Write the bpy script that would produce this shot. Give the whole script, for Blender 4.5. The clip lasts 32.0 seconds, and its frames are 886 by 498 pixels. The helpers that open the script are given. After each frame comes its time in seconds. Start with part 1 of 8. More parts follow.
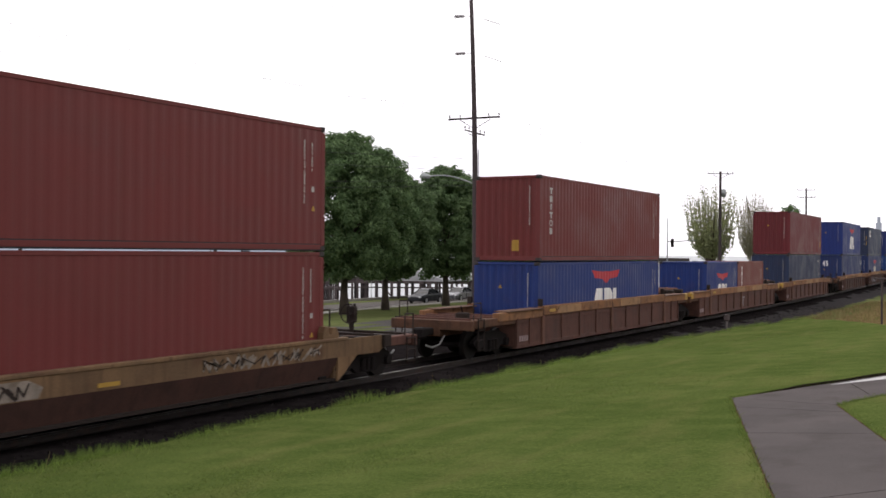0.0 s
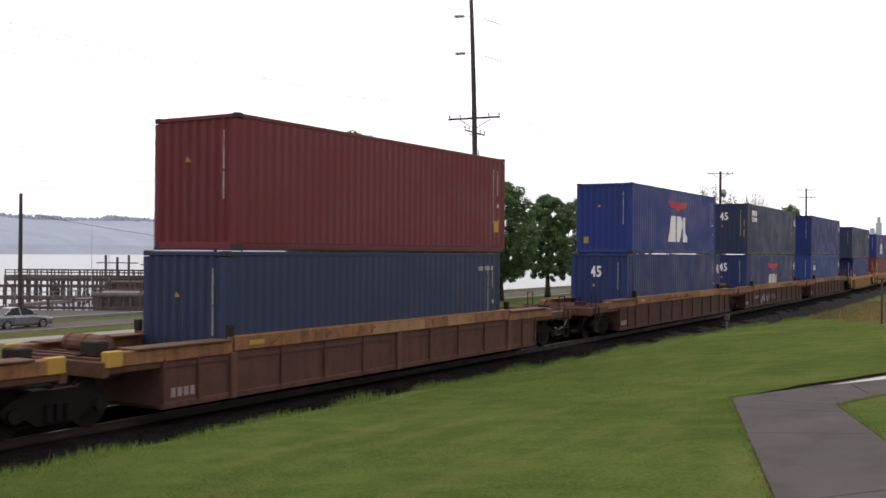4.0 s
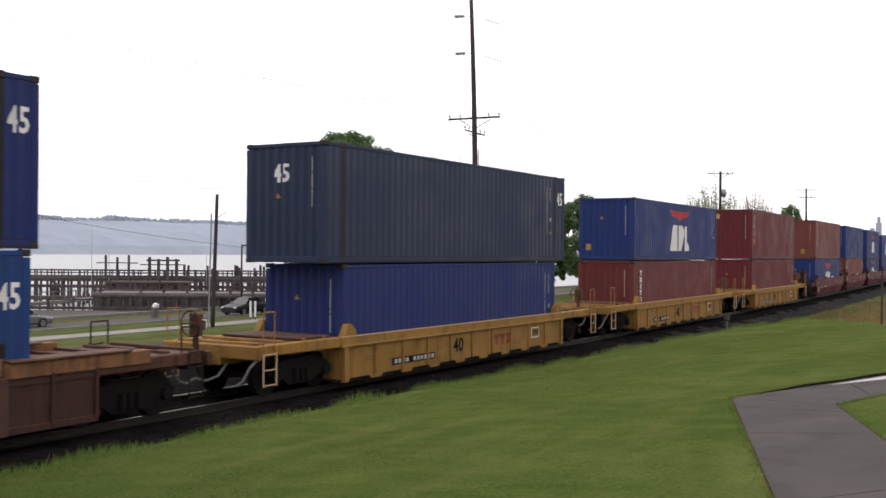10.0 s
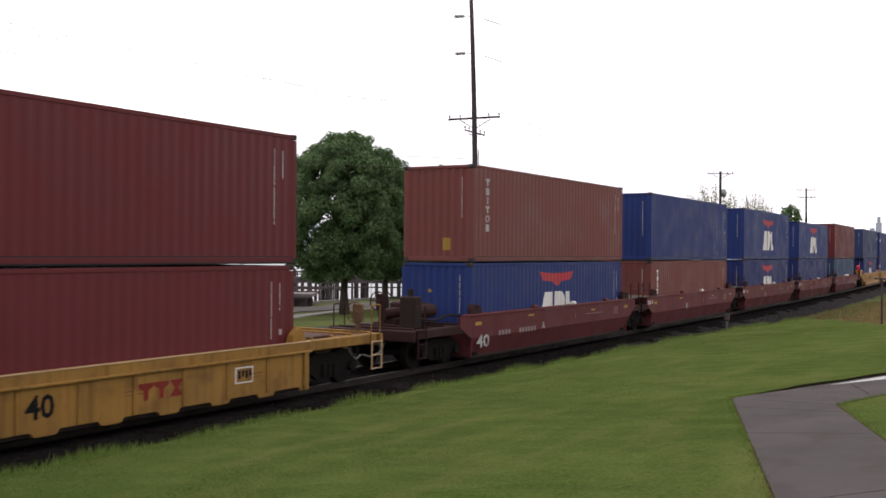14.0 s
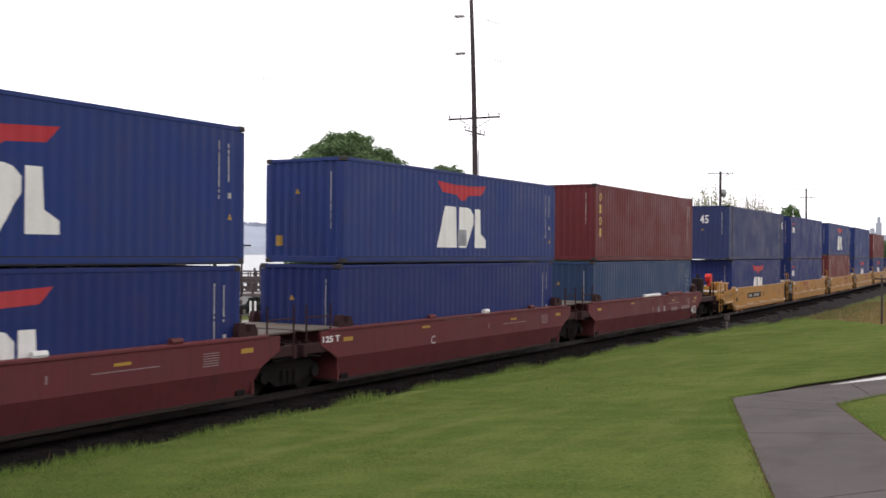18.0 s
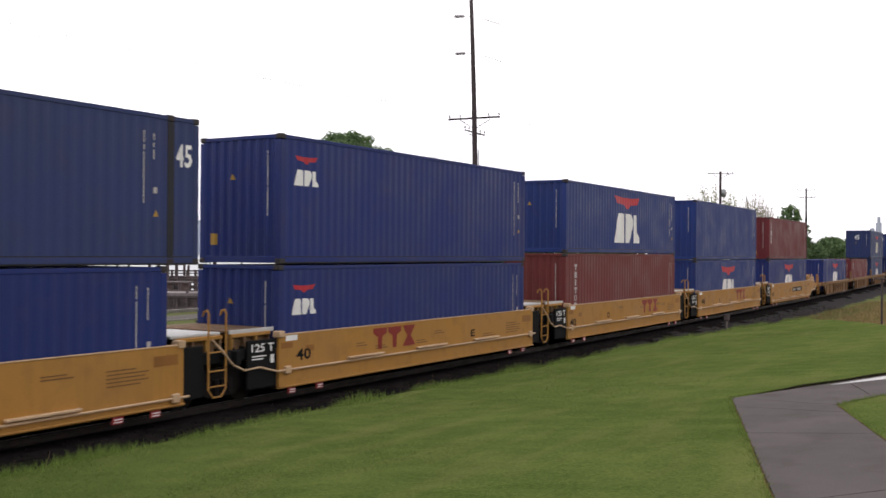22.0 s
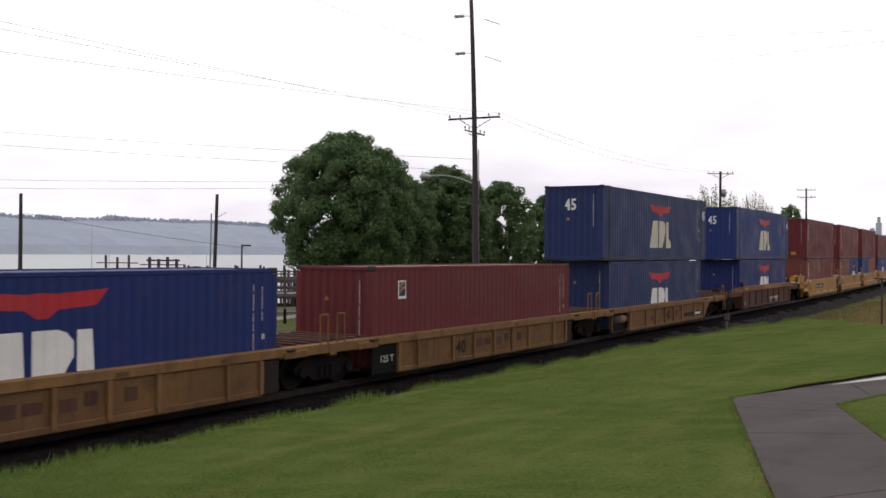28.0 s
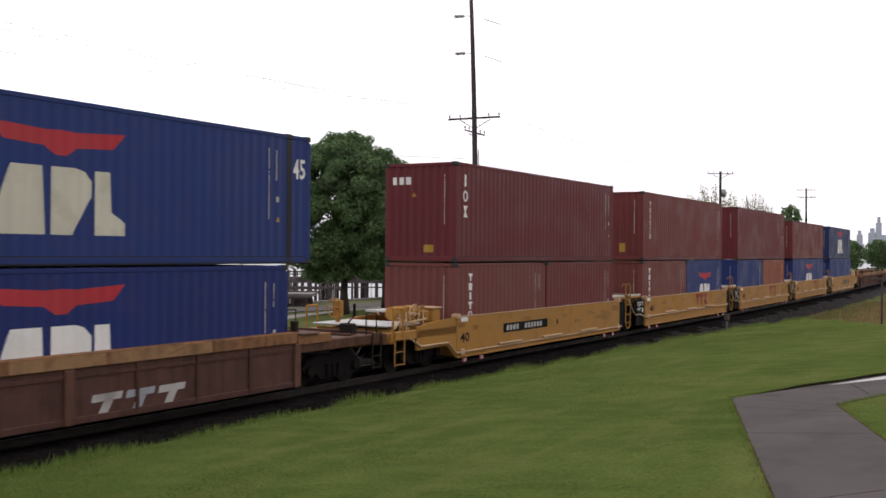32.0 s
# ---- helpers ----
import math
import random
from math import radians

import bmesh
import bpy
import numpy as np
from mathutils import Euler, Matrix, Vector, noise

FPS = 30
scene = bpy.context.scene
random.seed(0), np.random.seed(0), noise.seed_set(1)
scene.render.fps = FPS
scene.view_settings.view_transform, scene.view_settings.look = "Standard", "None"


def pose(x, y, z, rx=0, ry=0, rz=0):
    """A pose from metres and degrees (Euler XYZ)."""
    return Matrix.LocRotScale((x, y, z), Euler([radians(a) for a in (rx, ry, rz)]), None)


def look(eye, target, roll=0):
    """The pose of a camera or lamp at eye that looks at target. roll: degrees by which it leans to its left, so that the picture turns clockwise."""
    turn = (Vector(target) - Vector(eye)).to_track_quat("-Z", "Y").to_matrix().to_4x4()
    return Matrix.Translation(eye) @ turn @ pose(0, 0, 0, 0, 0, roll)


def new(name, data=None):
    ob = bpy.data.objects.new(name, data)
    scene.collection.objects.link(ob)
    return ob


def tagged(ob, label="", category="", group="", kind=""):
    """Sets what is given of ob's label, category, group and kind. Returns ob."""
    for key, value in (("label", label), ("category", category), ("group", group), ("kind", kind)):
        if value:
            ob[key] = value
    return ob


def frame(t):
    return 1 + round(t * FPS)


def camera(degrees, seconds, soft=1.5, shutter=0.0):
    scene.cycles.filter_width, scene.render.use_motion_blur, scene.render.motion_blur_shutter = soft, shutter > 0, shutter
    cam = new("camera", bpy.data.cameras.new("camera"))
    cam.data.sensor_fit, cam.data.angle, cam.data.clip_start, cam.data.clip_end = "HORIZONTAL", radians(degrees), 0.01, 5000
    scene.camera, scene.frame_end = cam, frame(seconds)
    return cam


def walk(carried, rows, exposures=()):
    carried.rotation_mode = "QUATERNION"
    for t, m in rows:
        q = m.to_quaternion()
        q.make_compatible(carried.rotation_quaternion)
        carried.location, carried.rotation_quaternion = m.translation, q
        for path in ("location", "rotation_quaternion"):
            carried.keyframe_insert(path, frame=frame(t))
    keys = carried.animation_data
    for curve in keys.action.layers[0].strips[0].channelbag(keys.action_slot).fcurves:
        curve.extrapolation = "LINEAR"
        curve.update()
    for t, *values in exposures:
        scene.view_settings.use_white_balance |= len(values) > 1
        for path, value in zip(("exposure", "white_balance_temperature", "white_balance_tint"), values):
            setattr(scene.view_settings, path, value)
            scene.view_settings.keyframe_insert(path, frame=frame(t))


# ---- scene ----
# Axes: x runs along the track away from the camera's left, y across it, z = 0 at the rail head.
EYE = (0.0, 0.0, 3.23)
THETA, PITCH, ROLL = 59.132, 0.166, 0.428
_t, _p = radians(THETA), radians(PITCH)
AIM = (EYE[0] + 10 * math.sin(_t) * math.cos(_p), EYE[1] + 10 * math.cos(_t) * math.cos(_p), EYE[2] + 10 * math.sin(_p))
cam = camera(47.06, 32.0, soft=1.6, shutter=0.12)
EXPOSURES = tuple((t, stops, 6500, 14) for t, stops in ((0.0, -0.18), (2.0, -0.25), (5.0, -0.22), (6.0, -0.28), (7.0, -0.14), (8.0, 0.16), (9.0, 0.08), (10.0, -0.18), (12.0, -0.22), (14.0, -0.24), (16.0, -0.16), (18.0, 0.05), (19.0, -0.02), (20.0, 0.06), (21.0, -0.15), (22.0, -0.06), (24.0, -0.07), (26.0, -0.16), (27.5, -0.45), (29.0, -0.70), (30.0, -0.58), (31.0, -0.35), (32.0, -0.33)))
walk(cam, [(0.0, look(EYE, AIM, ROLL)), (32.0, look(EYE, AIM, ROLL))], EXPOSURES)

TRACK_Y = 15.878
BEND, BEND_X = 0.00048, 32.0


def track_y(x):
    """The track bends gently away from the camera's side far down the line."""
    a = min(max(0.0, x - BEND_X), 170.0)
    return TRACK_Y + BEND / 2 * a * a + BEND * a * max(0.0, x - BEND_X - 170.0)


def track_turn(x):
    return math.degrees(math.atan(BEND * min(max(0.0, x - BEND_X), 170.0)))


def travel(t):
    """Metres that the train has gone at t seconds, counted from 16 s; it slows a little towards the end."""
    k = (t - 16.0) / 16.0
    return 214.51 * k - 2.107 * k ** 2 - 3.043 * k ** 3 - 0.886 * k ** 4 + 1.127 * k ** 5


# ---- world and sun: an overcast morning ----
world = bpy.data.worlds.new("overcast_sky")
scene.world = world
world.use_nodes = True
wn, wl = world.node_tree.nodes, world.node_tree.links
wn.clear()
w_out = wn.new("ShaderNodeOutputWorld")
w_bg = wn.new("ShaderNodeBackground")
w_sky = wn.new("ShaderNodeTexSky")
w_sky.sky_type = "NISHITA"
w_sky.sun_disc = False
w_sky.sun_elevation = radians(48)
w_sky.sun_rotation = radians(20)
w_mul = wn.new("ShaderNodeVectorMath")
w_mul.operation = "SCALE"
w_mul.inputs["Scale"].default_value = 0.10
w_co = wn.new("ShaderNodeTexCoord")
w_map = wn.new("ShaderNodeMapping")
w_map.inputs["Scale"].default_value = (1.2, 1.2, 4.5)
w_noise = wn.new("ShaderNodeTexNoise")
w_noise.inputs["Scale"].default_value = 2.6
w_noise.inputs["Detail"].default_value = 7.0
w_noise.inputs["Roughness"].default_value = 0.55
w_ramp = wn.new("ShaderNodeValToRGB")
w_ramp.color_ramp.elements[0].position = 0.36
w_ramp.color_ramp.elements[0].color = (1.00, 0.96, 1.05, 1)
w_ramp.color_ramp.elements[1].position = 0.62
w_ramp.color_ramp.elements[1].color = (1.42, 1.40, 1.44, 1)
w_mix = wn.new("ShaderNodeMix")
w_mix.data_type = "RGBA"
w_mix.inputs["Factor"].default_value = 0.93
wl.new(w_co.outputs["Generated"], w_map.inputs["Vector"])
wl.new(w_map.outputs["Vector"], w_noise.inputs["Vector"])
wl.new(w_noise.outputs["Fac"], w_ramp.inputs["Fac"])
wl.new(w_sky.outputs["Color"], w_mul.inputs[0])
wl.new(w_mul.outputs["Vector"], w_mix.inputs["A"])
# the cloud is brighter on the sun's side
w_dot = wn.new("ShaderNodeVectorMath")
w_dot.operation = "DOT_PRODUCT"
w_dot.inputs[1].default_value = (0.45, 0.82, 0.35)
w_glow = wn.new("ShaderNodeMapRange")
w_glow.inputs["From Min"].default_value = -1.0
w_glow.inputs["To Min"].default_value = 0.70
w_glow.inputs["To Max"].default_value = 1.30
w_lit = wn.new("ShaderNodeVectorMath")
w_lit.operation = "SCALE"
wl.new(w_co.outputs["Generated"], w_dot.inputs[0])
wl.new(w_dot.outputs["Value"], w_glow.inputs["Value"])
wl.new(w_mix.outputs["Result"], w_lit.inputs[0])
wl.new(w_glow.outputs["Result"], w_lit.inputs["Scale"])
wl.new(w_lit.outputs["Vector"], w_bg.inputs["Color"])
# the cloud thins to plain white overhead
w_sep = wn.new("ShaderNodeSeparateXYZ")
w_up = wn.new("ShaderNodeMapRange")
w_up.inputs["From Min"].default_value = 0.05
w_up.inputs["From Max"].default_value = 0.20
w_top = wn.new("ShaderNodeMix")
w_top.data_type = "RGBA"
w_top.inputs["B"].default_value = (1.50, 1.47, 1.47, 1)
wl.new(w_co.outputs["Generated"], w_sep.inputs[0])
wl.new(w_sep.outputs["Z"], w_up.inputs["Value"])
wl.new(w_up.outputs["Result"], w_top.inputs["Factor"])
wl.new(w_ramp.outputs["Color"], w_top.inputs["A"])
wl.new(w_top.outputs["Result"], w_mix.inputs["B"])
w_bg.inputs["Strength"].default_value = 1.0
wl.new(w_bg.outputs["Background"], w_out.inputs["Surface"])

sun_data = bpy.data.lights.new("sun", "SUN")
sun_data.energy = 0.5
sun_data.angle = radians(25)
sun_data.color = (1.0, 0.96, 0.90)
sun = new("sun", sun_data)
sun.matrix_world = look((0, 0, 60), (-10, -25, 20))


# ---- materials ----
def nodes_of(name):
    m = bpy.data.materials.new(name)
    m.use_nodes = True
    nt = m.node_tree
    return m, nt.nodes, nt.links, nt.nodes["Principled BSDF"]


def mix_node(ns, ls, fac, a, b, blend="MIX"):
    n = ns.new("ShaderNodeMix")
    n.data_type = "RGBA"
    n.blend_type = blend
    for key, v in (("Factor", fac), ("A", a), ("B", b)):
        if isinstance(v, bpy.types.NodeSocket):
            ls.new(v, n.inputs[key])
        elif key == "Factor":
            n.inputs[key].default_value = v
        else:
            n.inputs[key].default_value = (*v, 1)
    return n.outputs["Result"]


def noise_fac(ns, ls, co, scale, detail=4.0, lo=0.35, hi=0.65, stretch=None):
    src = co
    if stretch:
        mp = ns.new("ShaderNodeMapping")
        mp.inputs["Scale"].default_value = stretch
        ls.new(co, mp.inputs["Vector"])
        src = mp.outputs["Vector"]
    n = ns.new("ShaderNodeTexNoise")
    n.inputs["Scale"].default_value = scale
    n.inputs["Detail"].default_value = detail
    ls.new(src, n.inputs["Vector"])
    r = ns.new("ShaderNodeMapRange")
    r.inputs["From Min"].default_value = lo
    r.inputs["From Max"].default_value = hi
    ls.new(n.outputs["Fac"], r.inputs["Value"])
    return r.outputs["Result"], n.outputs["Fac"]


def stuff_mat(name, base, rough=0.6, metal=0.0, vary=0.18, scale=1.5, fine=18.0, dirt=None, dirt_amt=0.4, streak=0.0, bump=0.15, world_co=False, rand=0.0, spec=0.4, fade=0.0):
    """A painted, rusty or earthy surface: base colour with broad blotches, fine grain, vertical run-off streaks and dirt."""
    m, ns, ls, bs = nodes_of(name)
    tc = ns.new("ShaderNodeTexCoord")
    co = tc.outputs["Object"]
    if world_co:
        g = ns.new("ShaderNodeNewGeometry")
        co = g.outputs["Position"]
    elif rand:
        oi0 = ns.new("ShaderNodeObjectInfo")
        add = ns.new("ShaderNodeVectorMath")
        add.operation = "ADD"
        cmb = ns.new("ShaderNodeVectorMath")
        cmb.operation = "SCALE"
        cmb.inputs[0].default_value = (37.0, 11.0, 23.0)
        ls.new(oi0.outputs["Random"], cmb.inputs["Scale"])
        ls.new(co, add.inputs[0])
        ls.new(cmb.outputs["Vector"], add.inputs[1])
        co = add.outputs["Vector"]
    big, _ = noise_fac(ns, ls, co, scale, 5.0)
    small, raw = noise_fac(ns, ls, co, fine, 3.0, 0.3, 0.7)
    dark = tuple(c * (1 - vary) for c in base)
    lite = tuple(min(1, c * (1 + vary)) for c in base)
    col = mix_node(ns, ls, big, dark, lite)
    col = mix_node(ns, ls, 0.35, col, mix_node(ns, ls, small, dark, lite))
    if fade:
        f, _ = noise_fac(ns, ls, co, 0.35, 3.0, 0.4, 0.62)
        sc = ns.new("ShaderNodeMath")
        sc.operation = "MULTIPLY"
        sc.inputs[1].default_value = fade
        ls.new(f, sc.inputs[0])
        g = sum(base) / 3
        col = mix_node(ns, ls, sc.outputs[0], col, tuple(c * 0.55 + g * 0.6 for c in base))
    if dirt:
        d, _ = noise_fac(ns, ls, co, scale * 2.3, 6.0, 0.52, 0.72)
        sc = ns.new("ShaderNodeMath")
        sc.operation = "MULTIPLY"
        sc.inputs[1].default_value = dirt_amt
        ls.new(d, sc.inputs[0])
        col = mix_node(ns, ls, sc.outputs[0], col, dirt)
    if streak:
        s, _ = noise_fac(ns, ls, co, 2.2, 5.0, 0.50, 0.75, (3.0, 3.0, 0.16))
        sc = ns.new("ShaderNodeMath")
        sc.operation = "MULTIPLY"
        sc.inputs[1].default_value = streak
        ls.new(s, sc.inputs[0])
        col = mix_node(ns, ls, sc.outputs[0], col, tuple(c * 0.5 for c in (dirt or base)))
    if rand:
        oi = ns.new("ShaderNodeObjectInfo")
        mr = ns.new("ShaderNodeMapRange")
        mr.inputs["To Min"].default_value = 1 - rand
        mr.inputs["To Max"].default_value = 1 + rand
        ls.new(oi.outputs["Random"], mr.inputs["Value"])
        sc = ns.new("ShaderNodeVectorMath")
        sc.operation = "SCALE"
        ls.new(col, sc.inputs[0])
        ls.new(mr.outputs["Result"], sc.inputs["Scale"])
        col = sc.outputs["Vector"]
    ls.new(col, bs.inputs["Base Color"])
    bs.inputs["Metallic"].default_value = metal
    bs.inputs["Specular IOR Level"].default_value = spec
    rr = ns.new("ShaderNodeMapRange")
    rr.inputs["To Min"].default_value = max(0.05, rough - 0.12)
    rr.inputs["To Max"].default_value = min(1.0, rough + 0.12)
    ls.new(big, rr.inputs["Value"])
    ls.new(rr.outputs["Result"], bs.inputs["Roughness"])
    if bump:
        b = ns.new("ShaderNodeBump")
        b.inputs["Strength"].default_value = bump
        b.inputs["Distance"].default_value = 0.02
        ls.new(raw, b.inputs["Height"])
        ls.new(b.outputs["Normal"], bs.inputs["Normal"])
    return m


RUST = (0.10, 0.042, 0.022)
M = {}


def paint(name, base, **k):
    kw = dict(rough=0.55, vary=0.10, scale=0.8, fine=26.0, dirt=RUST, dirt_amt=0.10, streak=0.10, bump=0.05, rand=0.05, fade=0.07, spec=0.22)
    kw.update(k)
    M[name] = stuff_mat(name, base, **kw)


paint("red_brown", (0.142, 0.030, 0.029), fade=0.08)
paint("triton_brown", (0.168, 0.050, 0.043), fade=0.12)
paint("maroon_box", (0.130, 0.022, 0.027), fade=0.05)
paint("blue_apl", (0.016, 0.036, 0.156))
paint("blue_bright", (0.018, 0.036, 0.170))
paint("blue_royal", (0.014, 0.027, 0.132))
paint("blue_navy", (0.019, 0.034, 0.112))
paint("blue_slate", (0.028, 0.042, 0.125))
paint("blue_dusk", (0.024, 0.036, 0.078))
paint("blue_sky", (0.016, 0.052, 0.185))
paint("blue_grey", (0.026, 0.055, 0.125))
paint("orange_box", (0.251, 0.068, 0.034))
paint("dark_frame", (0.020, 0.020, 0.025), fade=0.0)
paint("casting", (0.040, 0.035, 0.035), fade=0.0, rough=0.7)
paint("white_mark", (0.78, 0.77, 0.75), dirt=(0.40, 0.36, 0.32), dirt_amt=0.15, fade=0.0, rough=0.6)
paint("cream_mark", (0.60, 0.57, 0.47), dirt=(0.28, 0.22, 0.16), dirt_amt=0.30, fade=0.0, rough=0.6)
paint("stencil_mark", (0.44, 0.42, 0.40), dirt=(0.16, 0.13, 0.12), dirt_amt=0.6, fade=0.0, rough=0.6, fine=9.0)
paint("grey_mark", (0.36, 0.37, 0.40), dirt=(0.15, 0.15, 0.18), dirt_amt=0.5, fade=0.0, rough=0.6)
paint("red_mark", (0.45, 0.030, 0.042), fade=0.2)
paint("yellow_mark", (0.40, 0.24, 0.045), fade=0.0)
paint("gold_mark", (0.50, 0.34, 0.10), fade=0.0)
paint("black_mark", (0.010, 0.010, 0.010), fade=0.0, spec=0.1, rough=0.8, dirt=(0.016, 0.013, 0.012))
paint("rust_chord", (0.232, 0.110, 0.050), vary=0.30, scale=1.6, dirt=(0.070, 0.035, 0.022), dirt_amt=0.65, streak=0.5, rough=0.8)
paint("rust_post", (0.132, 0.064, 0.045), vary=0.3, scale=1.3, dirt=(0.06, 0.032, 0.022), dirt_amt=0.6, streak=0.5, rough=0.85)
paint("rust_side", (0.094, 0.044, 0.034), vary=0.25, scale=1.3, dirt=(0.055, 0.028, 0.021), dirt_amt=0.5, streak=0.4, rough=0.85)
paint("rust_side_dark", (0.062, 0.030, 0.023), vary=0.28, scale=1.3, dirt=(0.04, 0.022, 0.017), dirt_amt=0.5, streak=0.4, rough=0.85)
paint("rust_deck", (0.125, 0.070, 0.048), vary=0.3, scale=1.8, dirt=(0.05, 0.03, 0.022), dirt_amt=0.6, rough=0.85)
paint("chord_pale", (0.300, 0.172, 0.085), vary=0.2, scale=1.4, dirt=(0.12, 0.06, 0.03), dirt_amt=0.5, streak=0.3, rough=0.8)
paint("rust_dark", (0.026, 0.018, 0.015), vary=0.25, dirt=(0.02, 0.016, 0.014), dirt_amt=0.5, rough=0.85)
paint("tan_side", (0.205, 0.110, 0.044), vary=0.22, scale=1.1, dirt=(0.10, 0.050, 0.026), dirt_amt=0.6, streak=0.35, rough=0.8)
paint("tan_sheet", (0.168, 0.088, 0.036), vary=0.25, scale=1.1, dirt=(0.085, 0.042, 0.024), dirt_amt=0.65, streak=0.4, rough=0.8)
paint("old_yellow", (0.300, 0.160, 0.036), vary=0.22, dirt=(0.120, 0.056, 0.022), dirt_amt=0.55, streak=0.45, rough=0.7)
paint("ttx_yellow", (0.370, 0.182, 0.038), vary=0.08, dirt=(0.17, 0.085, 0.030), dirt_amt=0.35, streak=0.10, rough=0.6)
paint("maroon_car", (0.128, 0.029, 0.032), vary=0.12, dirt=(0.09, 0.035, 0.03), dirt_amt=0.4, streak=0.35, rough=0.65)
paint("rust_tan", (0.155, 0.094, 0.050), vary=0.35, scale=0.9, dirt=(0.10, 0.05, 0.028), dirt_amt=0.8, streak=0.6, rough=0.85)
paint("tank_tan", (0.33, 0.17, 0.10), fade=0.0, rough=0.5)
paint("ttx_patch", (0.255, 0.112, 0.026), fade=0.0)
paint("ttx_stencil", (0.175, 0.088, 0.030), fade=0.0)
paint("owner_red", (0.22, 0.028, 0.020), fade=0.0)
paint("graffiti", (0.215, 0.180, 0.150), vary=0.4, scale=2.5, dirt=(0.13, 0.09, 0.06), dirt_amt=0.8, fade=0.0, rough=0.85)
paint("deck_grey", (0.110, 0.092, 0.078), vary=0.25, dirt=(0.10, 0.06, 0.04), dirt_amt=0.6, fade=0.0, rough=0.8)
paint("hose_grey", (0.16, 0.155, 0.15), fade=0.0)
paint("galvanised", (0.468, 0.468, 0.459), fade=0.0, rough=0.5, dirt_amt=0.15)
paint("pipe_trim", (0.52, 0.36, 0.22), dirt=(0.20, 0.11, 0.05), dirt_amt=0.3, fade=0.0, rough=0.5)
paint("maroon_dark", (0.036, 0.014, 0.015), fade=0.0, rough=0.8)
paint("dim_mark", (0.27, 0.20, 0.20), fade=0.0)
paint("rust_end", (0.098, 0.047, 0.028), vary=0.35, scale=1.6, dirt=(0.045, 0.024, 0.016), dirt_amt=0.7, streak=0.5, rough=0.85)
paint("truck_black", (0.0135, 0.0110, 0.0108), vary=0.4, dirt=(0.018, 0.013, 0.010), dirt_amt=0.5, fade=0.0, streak=0.0, rough=0.9, spec=0.1)
paint("wheel_steel", (0.012, 0.010, 0.009), metal=0.2, fade=0.0, streak=0.0, rough=0.7, spec=0.2)
paint("red_flag_dull", (0.26, 0.03, 0.03), fade=0.0)
paint("red_flag", (0.62, 0.035, 0.030), fade=0.0)
M["rail"] = stuff_mat("rail", (0.026, 0.020, 0.018), rough=0.55, metal=0.3, vary=0.2, scale=3, dirt=RUST, dirt_amt=0.3, world_co=True, bump=0.05)
M["rail_head"] = stuff_mat("rail_head", (0.22, 0.20, 0.19), rough=0.42, metal=0.9, vary=0.1, scale=3, world_co=True, bump=0.0)
M["gravel"] = stuff_mat("gravel", (0.060, 0.055, 0.054), rough=0.95, vary=0.5, scale=8.0, fine=30.0, bump=0.6, world_co=True, spec=0.05)
M["dark_gravel"] = stuff_mat("dark_gravel", (0.026, 0.023, 0.023), rough=0.95, vary=0.3, scale=2.0, fine=18.0, bump=0.5, world_co=True, spec=0.03)
M["tie"] = stuff_mat("tie", (0.014, 0.011, 0.010), rough=0.9, vary=0.3, scale=4, bump=0.3, rand=0.15, spec=0.05)
M["pole_wood"] = stuff_mat("pole_wood", (0.052, 0.041, 0.040), rough=0.9, vary=0.3, scale=3, streak=0.4, bump=0.3)
M["pole_dark"] = stuff_mat("pole_dark", (0.056, 0.042, 0.044), rough=0.85, vary=0.25, scale=3, bump=0.2)
M["pier_wood"] = stuff_mat("pier_wood", (0.092, 0.074, 0.074), rough=0.95, vary=0.35, scale=1.2, dirt=(0.04, 0.04, 0.035), dirt_amt=0.5, bump=0.3, rand=0.2, spec=0.1)
M["pier_grey"] = stuff_mat("pier_grey", (0.180, 0.158, 0.158), rough=0.9, vary=0.25, scale=1.0, dirt=(0.12, 0.11, 0.10), dirt_amt=0.5, bump=0.2, rand=0.15, spec=0.1)
M["barge_brown"] = stuff_mat("barge_brown", (0.105, 0.070, 0.062), rough=0.85, vary=0.25, scale=0.8, dirt=(0.06, 0.05, 0.045), dirt_amt=0.5, bump=0.1, spec=0.1)
M["concrete"] = stuff_mat("concrete", (0.25, 0.235, 0.215), rough=0.9, vary=0.15, scale=0.9, dirt=(0.16, 0.15, 0.13), dirt_amt=0.4, bump=0.15, world_co=True, spec=0.1)
M["path"] = stuff_mat("path", (0.083, 0.073, 0.071), rough=0.95, vary=0.24, scale=0.9, fine=60, spec=0.05, dirt=(0.055, 0.047, 0.044), dirt_amt=0.6, bump=0.2, world_co=True)
M["path_pale"] = stuff_mat("path_pale", (0.44, 0.43, 0.43), rough=0.8, vary=0.12, scale=1.2, fine=60, bump=0.15, world_co=True)
M["asphalt"] = stuff_mat("asphalt", (0.088, 0.078, 0.073), rough=0.9, vary=0.25, scale=0.3, fine=40, dirt=(0.060, 0.053, 0.048), dirt_amt=0.5, bump=0.2, world_co=True, spec=0.08)
M["wire"] = stuff_mat("wire", (0.26, 0.25, 0.27), rough=0.6, vary=0.1, bump=0)
M["cable_black"] = stuff_mat("cable_black", (0.05, 0.05, 0.052), rough=0.7, vary=0.1, bump=0)
M["lamp_grey"] = stuff_mat("lamp_grey", (0.34, 0.36, 0.36), rough=0.45, metal=0.5, vary=0.15, bump=0.05)
M["pale_insulator"] = stuff_mat("pale_insulator", (0.40, 0.37, 0.40), rough=0.4, vary=0.1, bump=0)
